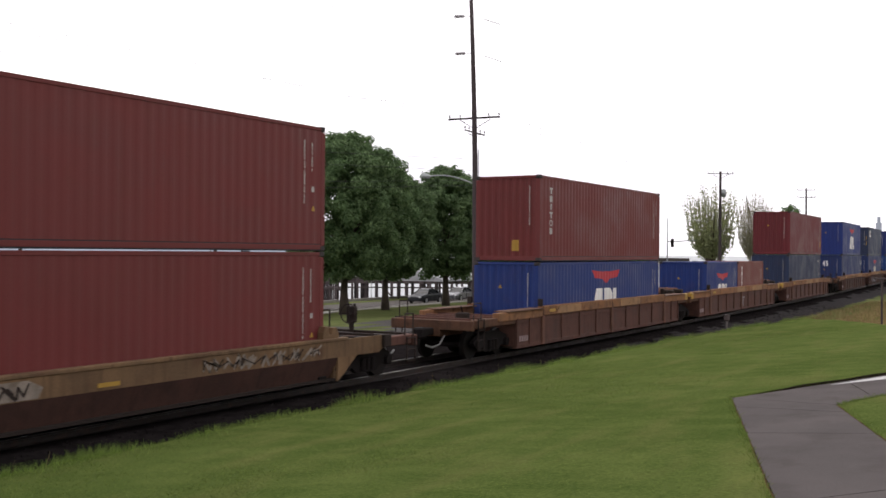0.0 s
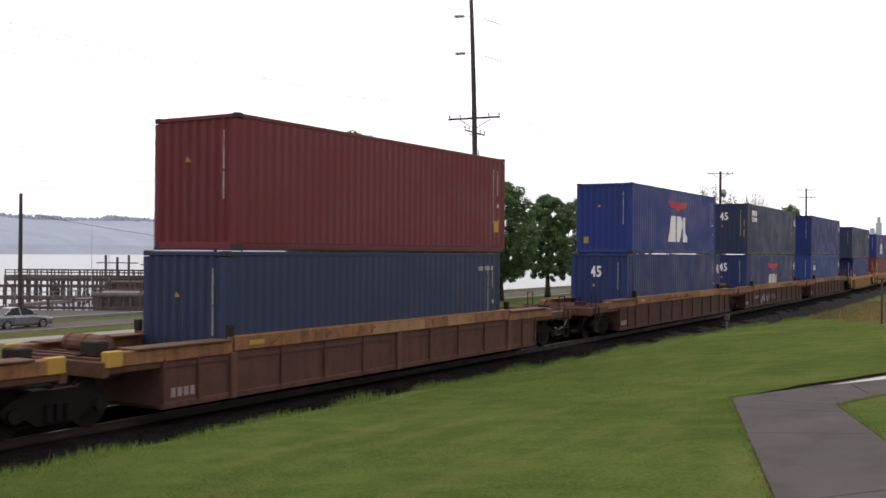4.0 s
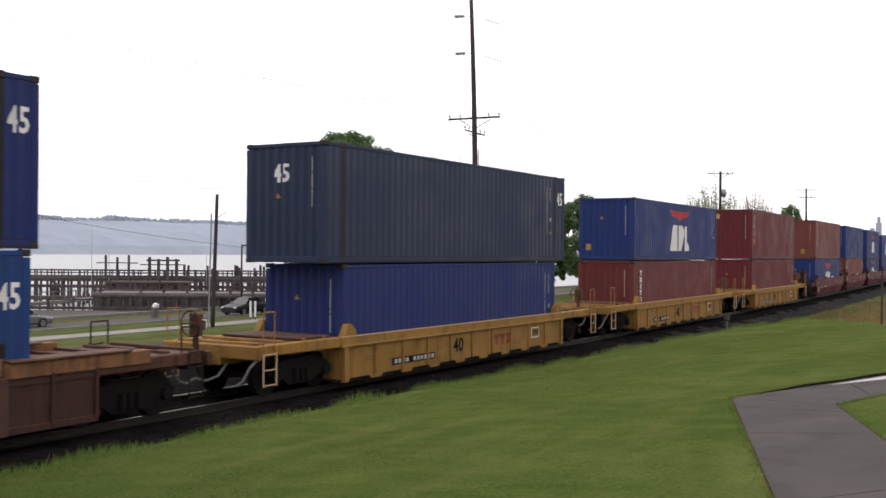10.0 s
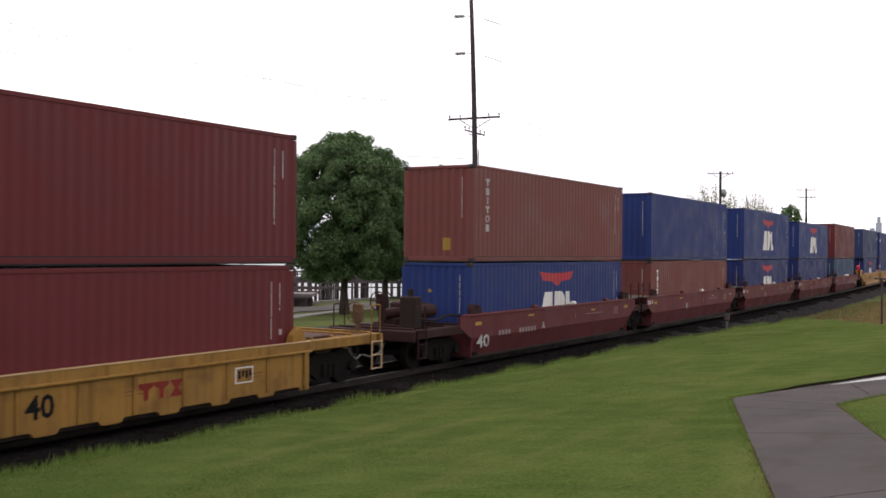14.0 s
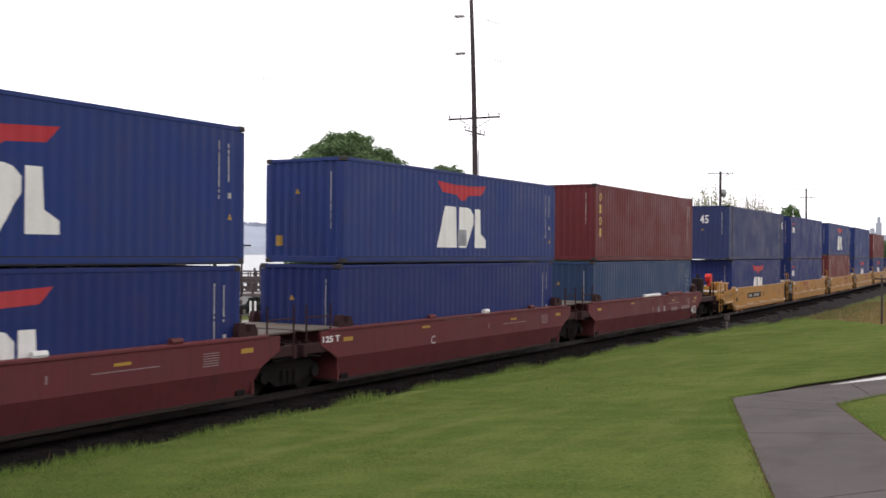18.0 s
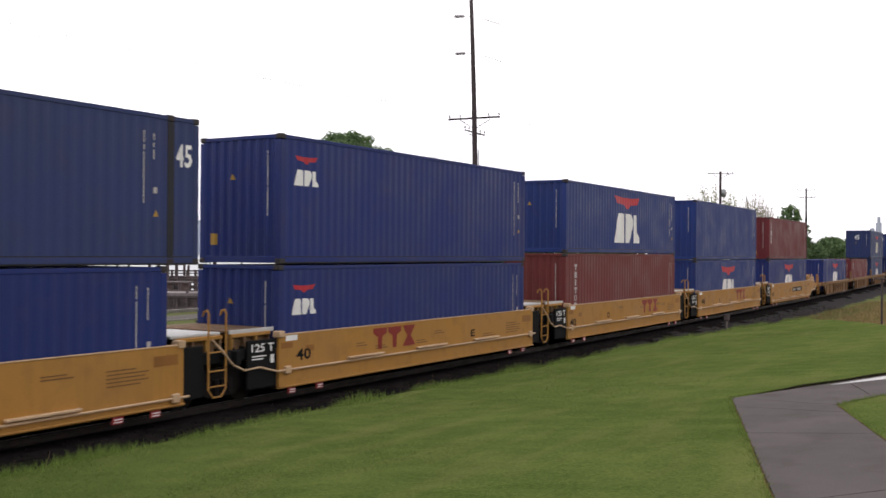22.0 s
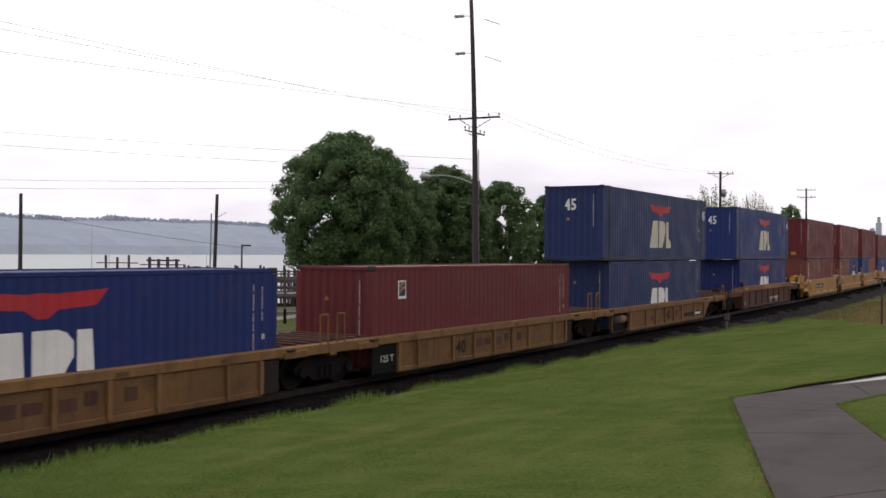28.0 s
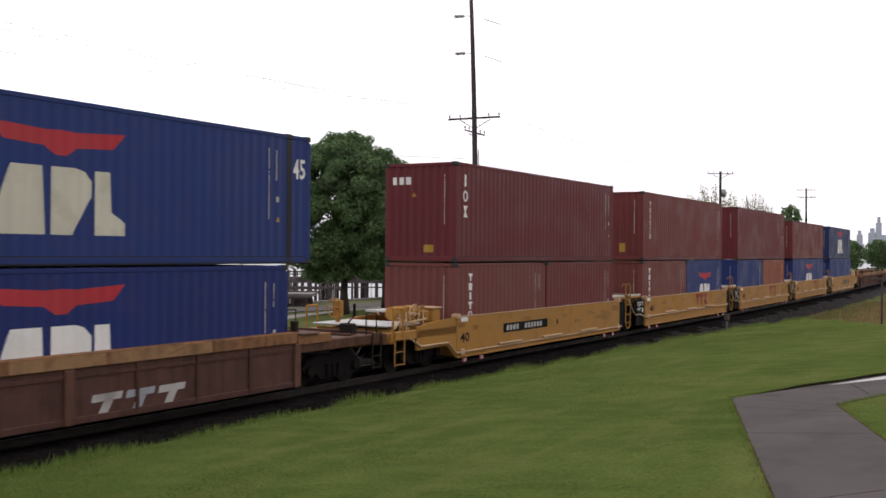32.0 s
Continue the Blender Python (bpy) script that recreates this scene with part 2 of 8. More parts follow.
M["insulator"] = stuff_mat("insulator", (0.20, 0.19, 0.20), rough=0.35, vary=0.1, bump=0)
M["bark"] = stuff_mat("bark", (0.060, 0.046, 0.036), rough=0.95, vary=0.35, scale=4, streak=0.4, bump=0.6)
M["twig"] = stuff_mat("twig", (0.20, 0.165, 0.125), rough=0.9, vary=0.25, scale=3, bump=0.1)
M["white_paint"] = stuff_mat("white_paint", (0.78, 0.78, 0.76), rough=0.6, vary=0.06, bump=0.05)
# tower grey with the haze of distance mixed into the colour
M["haze_grey"] = stuff_mat("haze_grey", (0.36, 0.39, 0.44), rough=0.9, vary=0.15, scale=0.02, bump=0, world_co=True)
M["roof_grey"] = stuff_mat("roof_grey", (0.36, 0.37, 0.38), rough=0.8, vary=0.1, scale=0.6, bump=0.1)
M["dark_wall"] = stuff_mat("dark_wall", (0.075, 0.066, 0.062), rough=0.85, vary=0.2, scale=0.6, bump=0.1)
M["orange_paint"] = stuff_mat("orange_paint", (0.42, 0.17, 0.06), rough=0.7, vary=0.15, bump=0.1)


def leaf_mat(name, base, tint):
    m, ns, ls, bs = nodes_of(name)
    g = ns.new("ShaderNodeNewGeometry")
    r = ns.new("ShaderNodeMapRange")
    r.inputs["To Min"].default_value = 0.0
    r.inputs["To Max"].default_value = 1.0
    ls.new(g.outputs["Random Per Island"], r.inputs["Value"])
    col = mix_node(ns, ls, r.outputs["Result"], tuple(c * 0.6 for c in base), tint)
    big, _ = noise_fac(ns, ls, g.outputs["Position"], 0.5, 3.0)
    col = mix_node(ns, ls, big, col, mix_node(ns, ls, 0.5, col, base))
    ls.new(col, bs.inputs["Base Color"])
    bs.inputs["Roughness"].default_value = 0.6
    bs.inputs["Specular IOR Level"].default_value = 0.12
    tr = ns.new("ShaderNodeBsdfTranslucent")
    ls.new(col, tr.inputs["Color"])
    mx = ns.new("ShaderNodeMixShader")
    mx.inputs["Fac"].default_value = 0.5
    out = ns["Material Output"]
    ls.new(bs.outputs["BSDF"], mx.inputs[1])
    ls.new(tr.outputs["BSDF"], mx.inputs[2])
    ls.new(mx.outputs["Shader"], out.inputs["Surface"])
    return m


M["maple_leaf"] = leaf_mat("maple_leaf", (0.110, 0.188, 0.084), (0.210, 0.304, 0.132))
M["maple_leaf_dark"] = leaf_mat("maple_leaf_dark", (0.106, 0.176, 0.080), (0.198, 0.284, 0.126))
M["willow_leaf"] = leaf_mat("willow_leaf", (0.330, 0.375, 0.180), (0.480, 0.510, 0.270))
M["willow_leaf_brown"] = leaf_mat("willow_leaf_brown", (0.290, 0.285, 0.175), (0.410, 0.390, 0.250))
M["grass_blade"] = leaf_mat("grass_blade", (0.090, 0.138, 0.026), (0.172, 0.222, 0.052))
M["tall_grass"] = leaf_mat("tall_grass", (0.130, 0.210, 0.040), (0.260, 0.340, 0.085))
M["dry_grass"] = leaf_mat("dry_grass", (0.200, 0.148, 0.070), (0.330, 0.250, 0.125))

# lawn: mown stripes of grass with pale worn patches
m, ns, ls, bs = nodes_of("lawn")
gp = ns.new("ShaderNodeNewGeometry").outputs["Position"]
b1, _ = noise_fac(ns, ls, gp, 0.35, 4.0, 0.35, 0.65)
b2, _ = noise_fac(ns, ls, gp, 2.2, 6.0, 0.38, 0.64, (1.0, 0.55, 1.0))
b3, raw3 = noise_fac(ns, ls, gp, 22.0, 6.0, 0.34, 0.66)
b4, _ = noise_fac(ns, ls, gp, 1.3, 5.0, 0.50, 0.74, (0.35, 1.4, 1.0))
lawn_c = mix_node(ns, ls, b1, (0.031, 0.056, 0.010), (0.080, 0.106, 0.028))
lawn_c = mix_node(ns, ls, 0.55, lawn_c, mix_node(ns, ls, b2, (0.028, 0.054, 0.009), (0.086, 0.110, 0.029)))
lawn_c = mix_node(ns, ls, 0.32, lawn_c, mix_node(ns, ls, b3, (0.022, 0.040, 0.007), (0.118, 0.146, 0.038)))
f4 = ns.new("ShaderNodeMath")
f4.operation = "MULTIPLY"
f4.inputs[1].default_value = 0.38
ls.new(b4, f4.inputs[0])
lawn_c = mix_node(ns, ls, f4.outputs[0], lawn_c, (0.135, 0.122, 0.046))
ls.new(lawn_c, bs.inputs["Base Color"])
bs.inputs["Sheen Weight"].default_value = 0.08
bs.inputs["Sheen Roughness"].default_value = 0.45
bs.inputs["Sheen Tint"].default_value = (0.62, 0.70, 0.30, 1)
bs.inputs["Roughness"].default_value = 0.85
bs.inputs["Specular IOR Level"].default_value = 0.0
bp = ns.new("ShaderNodeBump")
bp.inputs["Strength"].default_value = 0.8
bp.inputs["Distance"].default_value = 0.03
ls.new(raw3, bp.inputs["Height"])
ls.new(bp.outputs["Normal"], bs.inputs["Normal"])
M["lawn"] = m
# near-black because the shade under the train is put into this colour
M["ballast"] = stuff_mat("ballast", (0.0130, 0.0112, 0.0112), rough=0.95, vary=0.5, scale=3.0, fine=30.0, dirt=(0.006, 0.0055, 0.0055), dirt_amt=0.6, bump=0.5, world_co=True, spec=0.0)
M["edge_soil"] = stuff_mat("edge_soil", (0.080, 0.052, 0.028), rough=1.0, vary=0.45, scale=5.0, fine=50.0, dirt=(0.03, 0.022, 0.014), dirt_amt=0.7, bump=0.8, world_co=True, spec=0.0)
M["soil"] = stuff_mat("soil", (0.022, 0.018, 0.013), rough=1.0, vary=0.4, scale=6.0, fine=60.0, bump=0.8, world_co=True, spec=0.0)
M["verge"] = stuff_mat("verge", (0.088, 0.104, 0.040), rough=0.95, vary=0.3, scale=0.35, fine=14.0, dirt=(0.150, 0.130, 0.070), dirt_amt=0.5, bump=0.6, world_co=True, spec=0.0)
M["dry_bank"] = stuff_mat("dry_bank", (0.170, 0.128, 0.058), rough=0.95, vary=0.35, scale=0.5, fine=10.0, dirt=(0.085, 0.110, 0.035), dirt_amt=0.6, bump=0.7, world_co=True, spec=0.0)
M["seabed"] = stuff_mat("seabed", (0.10, 0.10, 0.09), rough=0.9, vary=0.2, scale=0.1, bump=0.1, world_co=True)
# distance haze is painted into this pale blue-grey; the woods are darker
M["hazed_hill"] = stuff_mat("hazed_hill", (0.330, 0.366, 0.432), rough=1.0, vary=0.07, scale=0.012, fine=0.10, dirt=(0.280, 0.322, 0.385), dirt_amt=0.6, bump=0.0, world_co=True, spec=0.0)

# water: grey ripples, the bright sky's reflection painted into the pale base colour
m, ns, ls, bs = nodes_of("bay_water")
gp = ns.new("ShaderNodeNewGeometry").outputs["Position"]
_, rw = noise_fac(ns, ls, gp, 0.8, 5.0)
bs.inputs["Base Color"].default_value = (0.36, 0.38, 0.39, 1)
bs.inputs["Roughness"].default_value = 0.45
bs.inputs["IOR"].default_value = 1.33
bp = ns.new("ShaderNodeBump")
bp.inputs["Strength"].default_value = 0.7
bp.inputs["Distance"].default_value = 0.35
ls.new(rw, bp.inputs["Height"])
ls.new(bp.outputs["Normal"], bs.inputs["Normal"])
M["water"] = m

# car glass
m, ns, ls, bs = nodes_of("car_glass")
bs.inputs["Base Color"].default_value = (0.02, 0.022, 0.025, 1)
bs.inputs["Roughness"].default_value = 0.06
bs.inputs["Specular IOR Level"].default_value = 0.12
M["car_glass"] = m
M["car_silver"] = stuff_mat("car_silver", (0.22, 0.22, 0.235), rough=0.28, metal=0.5, vary=0.05, bump=0)
M["car_black"] = stuff_mat("car_black", (0.020, 0.022, 0.026), rough=0.42, vary=0.1, bump=0, spec=0.25)
M["tyre"] = stuff_mat("tyre", (0.018, 0.018, 0.018), rough=0.85, vary=0.15, bump=0.05)
M["alloy"] = stuff_mat("alloy", (0.40, 0.41, 0.42), rough=0.3, metal=0.8, vary=0.1, bump=0)
M["tail_red"] = stuff_mat("tail_red", (0.35, 0.02, 0.02), rough=0.2, vary=0.1, bump=0)
M["head_clear"] = stuff_mat("head_clear", (0.65, 0.66, 0.68), rough=0.12, vary=0.05, bump=0)


# ---- mesh building ----
class Geo:
    """Collects vertices and faces of one mesh."""

    def __init__(self):
        self.v, self.f = [], []

    def add(self, verts, faces):
        o = len(self.v)
        self.v.extend(verts)
        self.f.extend([tuple(i + o for i in f) for f in faces])
        return self

    def box(self, x0, x1, y0, y1, z0, z1, bevel=0.0):
        if bevel <= 0:
            vs = [(x, y, z) for x in (x0, x1) for y in (y0, y1) for z in (z0, z1)]
            return self.add(vs, [(0, 1, 3, 2), (4, 6, 7, 5), (0, 4, 5, 1), (2, 3, 7, 6), (0, 2, 6, 4), (1, 5, 7, 3)])
        b = min(bevel, (x1 - x0) / 2.1, (y1 - y0) / 2.1, (z1 - z0) / 2.1)
        ring = [(x0 + b, y0), (x1 - b, y0), (x1, y0 + b), (x1, y1 - b), (x1 - b, y1), (x0 + b, y1), (x0, y1 - b), (x0, y0 + b)]
        cx, cy = (x0 + x1) / 2, (y0 + y1) / 2
        sx, sy = ((x1 - x0) / 2 - b) / ((x1 - x0) / 2), ((y1 - y0) / 2 - b) / ((y1 - y0) / 2)
        inner = [(cx + (x - cx) * sx, cy + (y - cy) * sy) for x, y in ring]
        vs = [(x, y, z0) for x, y in inner] + [(x, y, z0 + b) for x, y in ring] + [(x, y, z1 - b) for x, y in ring] + [(x, y, z1) for x, y in inner]
        fs = [tuple(range(7, -1, -1)), tuple(range(24, 32))]
        for k in range(3):
            for i in range(8):
                j = (i + 1) % 8
                fs.append((8 * k + i, 8 * k + j, 8 * k + 8 + j, 8 * k + 8 + i))
        return self.add(vs, fs)

    def prism_y(self, prof, y0, y1):
        """A profile in (x, z), counter-clockwise, drawn out along y."""
        n = len(prof)
        vs = [(x, y0, z) for x, z in prof] + [(x, y1, z) for x, z in prof]
        fs = [tuple(range(n)), tuple(range(2 * n - 1, n - 1, -1))]
        fs += [(i, i + n, (i + 1) % n + n, (i + 1) % n) for i in range(n)]
        return self.add(vs, fs)

    def prism_x(self, prof, x0, x1):
        n = len(prof)
        vs = [(x0, y, z) for y, z in prof] + [(x1, y, z) for y, z in prof]
        fs = [tuple(range(n - 1, -1, -1)), tuple(range(n, 2 * n))]
        fs += [(i, (i + 1) % n, (i + 1) % n + n, i + n) for i in range(n)]
        return self.add(vs, fs)

    def prism_z(self, prof, z0, z1):
        n = len(prof)
        vs = [(x, y, z0) for x, y in prof] + [(x, y, z1) for x, y in prof]
        fs = [tuple(range(n - 1, -1, -1)), tuple(range(n, 2 * n))]
        fs += [(i, (i + 1) % n, (i + 1) % n + n, i + n) for i in range(n)]
        return self.add(vs, fs)

    def tube(self, a, b, r0, r1=None, n=8, caps=True):
        r1 = r0 if r1 is None else r1
        a, b = Vector(a), Vector(b)
        d = (b - a).normalized()
        s = d.orthogonal().normalized()
        t = d.cross(s)
        vs = []
        for c, r in ((a, r0), (b, r1)):
            for i in range(n):
                q = 2 * math.pi * i / n
                vs.append(tuple(c + s * (r * math.cos(q)) + t * (r * math.sin(q))))
        fs = [(i, (i + 1) % n, (i + 1) % n + n, i + n) for i in range(n)]
        if caps:
            fs += [tuple(range(n - 1, -1, -1)), tuple(range(n, 2 * n))]
        return self.add(vs, fs)

    def pipe(self, pts, r, n=8, radii=None):
        """One skinned tube along a line of points."""
        pts = [Vector(p) for p in pts]
        vs, fs = [], []
        s = (pts[1] - pts[0]).orthogonal().normalized()
        for i, p in enumerate(pts):
            d = (pts[min(i + 1, len(pts) - 1)] - pts[max(i - 1, 0)]).normalized()
            s = (s - d * s.dot(d)).normalized()
            t = d.cross(s)
            r = radii[i] if radii else r
            for k in range(n):
                q = 2 * math.pi * k / n
                vs.append(tuple(p + s * (r * math.cos(q)) + t * (r * math.sin(q))))
        for i in range(len(pts) - 1):
            fs += [(i * n + k, i * n + (k + 1) % n, (i + 1) * n + (k + 1) % n, (i + 1) * n + k) for k in range(n)]
        m = (len(pts) - 1) * n
        fs += [tuple(range(n - 1, -1, -1)), tuple(range(m, m + n))]
        return self.add(vs, fs)

    def quad(self, a, b, c, d):
        return self.add([a, b, c, d], [(0, 1, 2, 3)])

    def mesh(self, name, mat=None, smooth=False):
        me = bpy.data.meshes.new(name)
        me.from_pydata(self.v, [], self.f)
        me.update()
        if mat is not None:
            me.materials.append(M[mat] if isinstance(mat, str) else mat)
        if smooth:
            me.polygons.foreach_set("use_smooth", [True] * len(me.polygons))
        return me


def part(name, geo, material, parent, label="", at=None, smooth=False):
    """Links one mesh under a thing or a part."""
    me = geo if isinstance(geo, bpy.types.Mesh) else geo.mesh(name, material, smooth)
    ob = new(name, me)
    ob.parent = parent
    if at is not None:
        ob.matrix_basis = at
    return tagged(ob, label)


def thing(name, label, category, m=None, group="", kind=""):
    ob = new(name)
    ob.empty_display_size = 0.3
    if m is not None:
        ob.matrix_basis = m
    return tagged(ob, label, category, group, kind)


MESHES = {}


def cached(key, make):
    if key not in MESHES:
        MESHES[key] = make()
    return MESHES[key]


_glyphs = {}


def glyphs(text):
    """Triangles of a text of cap height about 0.7, with its width."""
    if text not in _glyphs:
        cu = bpy.data.curves.new("text", "FONT")
        cu.body = text
        cu.resolution_u = 2
        cu.offset = 0.022
        ob = bpy.data.objects.new("text", cu)
        scene.collection.objects.link(ob)
        dg = bpy.context.evaluated_depsgraph_get()
        me = ob.evaluated_get(dg).to_mesh()
        me.calc_loop_triangles()
        vs = [(v.co.x, v.co.y) for v in me.vertices]
        tris = [[vs[i] for i in t.vertices] for t in me.loop_triangles]
        ob.evaluated_get(dg).to_mesh_clear()
        bpy.data.objects.remove(ob)
        bpy.data.curves.remove(cu)
        xs = [q[0] for t in tris for q in t]
        ys = [q[1] for t in tris for q in t]
        _glyphs[text] = (tris, min(xs), max(xs), min(ys), max(ys))
    return _glyphs[text]


def text_polys(text, x0, x1, z0, z1):
    """The text fitted into a rectangle, as triangles in (x, z)."""
    tris, a, b, c, d = glyphs(text)
    return [[(x0 + (x - a) / (b - a) * (x1 - x0), z0 + (y - c) / (d - c) * (z1 - z0)) for x, y in t] for t in tris]


def rect(x0, x1, z0, z1):
    return [(x0, z0), (x1, z0), (x1, z1), (x0, z1)]


def cursive(x0, x1, z0, z1, seed, w=0.03, loops=4):
    """A wandering hand-drawn line, as short bars."""
    r = random.Random(seed)
    n = 12 * loops
    ph, am = r.uniform(0, 6), (z1 - z0) / 2
    pts = []
    for i in range(n + 1):
        s = i / n
        pts.append((x0 + (x1 - x0) * s + 0.28 * (x1 - x0) / loops * math.sin(6.283 * loops * s * 1.0 + ph + 1.2), (z0 + z1) / 2 + am * (0.65 + 0.35 * math.sin(9 * s + ph)) * math.sin(6.283 * loops * s + ph)))
    out = []
    for (ax, az), (bx, bz) in zip(pts, pts[1:]):
        d = Vector((bx - ax, bz - az))
        q = Vector((-d.y, d.x)).normalized() * (w / 2)
        e = d.normalized() * (w * 0.3)
        out.append([(ax - q.x - e.x, az - q.y - e.y), (bx - q.x + e.x, bz - q.y + e.y), (bx + q.x + e.x, bz + q.y + e.y), (ax + q.x - e.x, az + q.y - e.y)])
    return out


def scrawl(x0, x1, z0, z1, seed, n, w):
    """n sprayed signs side by side, each of a few crossing strokes that spell nothing."""
    r = random.Random(seed)
    out = []
    for i in range(n):
        a = x0 + (x1 - x0) * i / n
        c = (x1 - x0) / n * 1.12
        p = (a + r.uniform(0, 0.3) * c, z0 + r.uniform(0.0, 0.25) * (z1 - z0))
        for k in range(r.choice((3, 4, 4, 5))):
            q = (a + r.uniform(0.05, 1.0) * c, z0 + (r.uniform(0.6, 1.0) if k % 2 == 0 else r.uniform(0.0, 0.4)) * (z1 - z0))
            d = Vector((q[0] - p[0], q[1] - p[1]))
            o = Vector((-d.y, d.x)).normalized() * (w / 2)
            e = d.normalized() * (w * 0.3)
            out.append([(p[0] - o.x - e.x, p[1] - o.y - e.y), (q[0] - o.x + e.x, q[1] - o.y + e.y), (q[0] + o.x + e.x, q[1] + o.y + e.y), (p[0] + o.x - e.x, p[1] + o.y - e.y)])
            p = q
    return out


def clip_x(poly, x, keep_less):
    out = []
    for (ax, az), (bx, bz) in zip(poly, poly[1:] + poly[:1]):
        ina, inb = (ax <= x) == keep_less or ax == x, (bx <= x) == keep_less or bx == x
        if ina:
            out.append((ax, az))
        if ina != inb and ax != bx:
            k = (x - ax) / (bx - ax)
            out.append((x, az + (bz - az) * k))
    return out


def painted(polys, profile, lift=0.004):
    """Marks laid on a corrugated sheet. profile: (x, depth) corners of the sheet; depth grows into the thing (+y)."""
    g = Geo()
    seen = {}
    for poly in polys:
        lo, hi = min(q[0] for q in poly), max(q[0] for q in poly)
        for (xa, da), (xb, db) in zip(profile, profile[1:]):
            if xb <= lo or xa >= hi or xb - xa < 1e-6:
                continue
            c = clip_x(clip_x(poly, xa, False), xb, True)
            if len(c) < 3:
                continue
            vs = [(x, da + (db - da) * (x - xa) / (xb - xa) - lift, z) for x, z in c]
            area = sum(p[0] * q[1] - q[0] * p[1] for p, q in zip(c, c[1:] + c[:1]))
            order = tuple(range(len(vs))) if area > 0 else tuple(range(len(vs) - 1, -1, -1))
            ids = []
            for q in vs:
                k = tuple(round(c * 2000) for c in q)
                if k not in seen:
                    seen[k] = len(g.v)
                    g.v.append(q)
                ids.append(seen[k])
            f = []
            for q in order:
                if not f or f[-1] != ids[q]:
                    f.append(ids[q])
            if len(set(f)) == len(f) and len(f) > 2:
                g.f.append(tuple(f))
    return g


# ---- containers ----
W2 = 1.219


def corrugation(a, b, pitch=0.278, depth=0.010, inset=0.008):
    """Corners (position, depth) of a corrugated sheet from a to b."""
    n = max(1, round((b - a) / pitch))
    p = (b - a) / n
    pts = [(a, inset)]
    for i in range(n):
        o = a + i * p
        pts += [(o + 0.13 * p, inset), (o + 0.37 * p, inset + depth), (o + 0.63 * p, inset + depth), (o + 0.87 * p, inset)]
    pts.append((b, inset))
    return pts


def sheet(profile, z0, z1):
    """A corrugated sheet with its back, facing -y, at depth = y."""
    g = Geo()
    n = len(profile)
    vs = [(x, d, z) for x, d in profile for z in (z0, z1)]
    fs = [(2 * i, 2 * i + 2, 2 * i + 3, 2 * i + 1) for i in range(n - 1)]
    g.add(vs, fs)
    return g


def turned(g, kind, L):
    """Places a sheet built facing -y on one face of a container."""
    if kind == "near":
        g.v = [(x, y - W2, z) for x, y, z in g.v]
    elif kind == "far":
        g.v = [(-x, W2 - y, z) for x, y, z in g.v]
    elif kind == "front":
        g.v = [(-L / 2 + y, -x, z) for x, y, z in g.v]
    else:
        g.v = [(L / 2 - y, x, z) for x, y, z in g.v]
    return g


POST, RAIL_T, RAIL_B = 0.16, 0.09, 0.17


def eagle(cx, z, w, h):
    """The red spread shape over the maker's blocks."""
    pts = [(-0.5, 1.0), (-0.11, 0.86), (0.0, 0.90), (0.11, 0.86), (0.5, 1.0), (0.40, 0.40), (0.12, 0.30), (0.04, 0.0), (-0.04, 0.0), (-0.12, 0.30), (-0.40, 0.40)]
    out = []
    for a, b in ((-0.5, -0.40), (-0.40, -0.12), (-0.12, 0.12), (0.12, 0.40), (0.40, 0.5)):
        c = clip_x(clip_x(pts, a, False), b, True)
        out.append(c)
    return [[(cx + x * w, z + y * h) for x, y in c] for c in out if len(c) > 2]


def blocks3(cx, z, w, h):
    """The maker's three white blocks: one tapered to the top, one rounded, one with a wide foot."""
    def m(poly):
        return [(cx + (x - 0.5) * w, z + y * h) for x, y in poly]
    shapes = [
        [(0.0, 0.0), (0.39, 0.0), (0.365, 1.0), (0.15, 1.0)],
        [(0.43, 0.0), (0.585, 0.0), (0.68, 0.40), (0.73, 0.58), (0.73, 0.82), (0.68, 0.95), (0.61, 1.0), (0.43, 1.0)],
        [(0.755, 0.0), (1.0, 0.0), (1.0, 0.20), (0.755, 0.20)],
        [(0.755, 0.20), (1.0, 0.20), (0.89, 0.36), (0.875, 0.98), (0.755, 0.98)],
    ]
    return [m(s) for s in shapes]


def column_shape(kind, x, z, w, h):
    """One plain shape of a maker's mark: f a funnel, b a cut block, d a narrow block, o a ring, x an hourglass."""
    def fit(polys):
        return [[(x + p * w, z + q * h) for p, q in poly] for poly in polys]
    if kind == "f":
        return fit([[(0.0, 1.0), (0.02, 0.76), (0.34, 0.58), (0.66, 0.58), (0.98, 0.76), (1.0, 1.0)], [(0.36, 0.0), (0.64, 0.0), (0.66, 0.58), (0.34, 0.58)]])
    if kind == "d":
        return fit([rect(0.30, 0.70, 0.0, 1.0)])
    if kind == "b":
        return fit([[(0.08, 0.0), (0.80, 0.0), (0.95, 0.25), (0.80, 0.5), (0.92, 0.85), (0.75, 1.0), (0.08, 1.0)]])
    if kind == "x":
        return fit([[(0.04, 0.0), (0.96, 0.0), (0.62, 0.5), (0.38, 0.5)], [(0.38, 0.5), (0.62, 0.5), (0.96, 1.0), (0.04, 1.0)]])
    n = 12
    ring = [(0.5 + 0.5 * math.cos(6.2832 * i / n), 0.5 + 0.5 * math.sin(6.2832 * i / n)) for i in range(n + 1)]
    inner = [(0.5 + (p - 0.5) * 0.52, 0.5 + (q - 0.5) * 0.62) for p, q in ring]
    return fit([[ring[i], ring[i + 1], inner[i + 1], inner[i]] for i in range(n)])


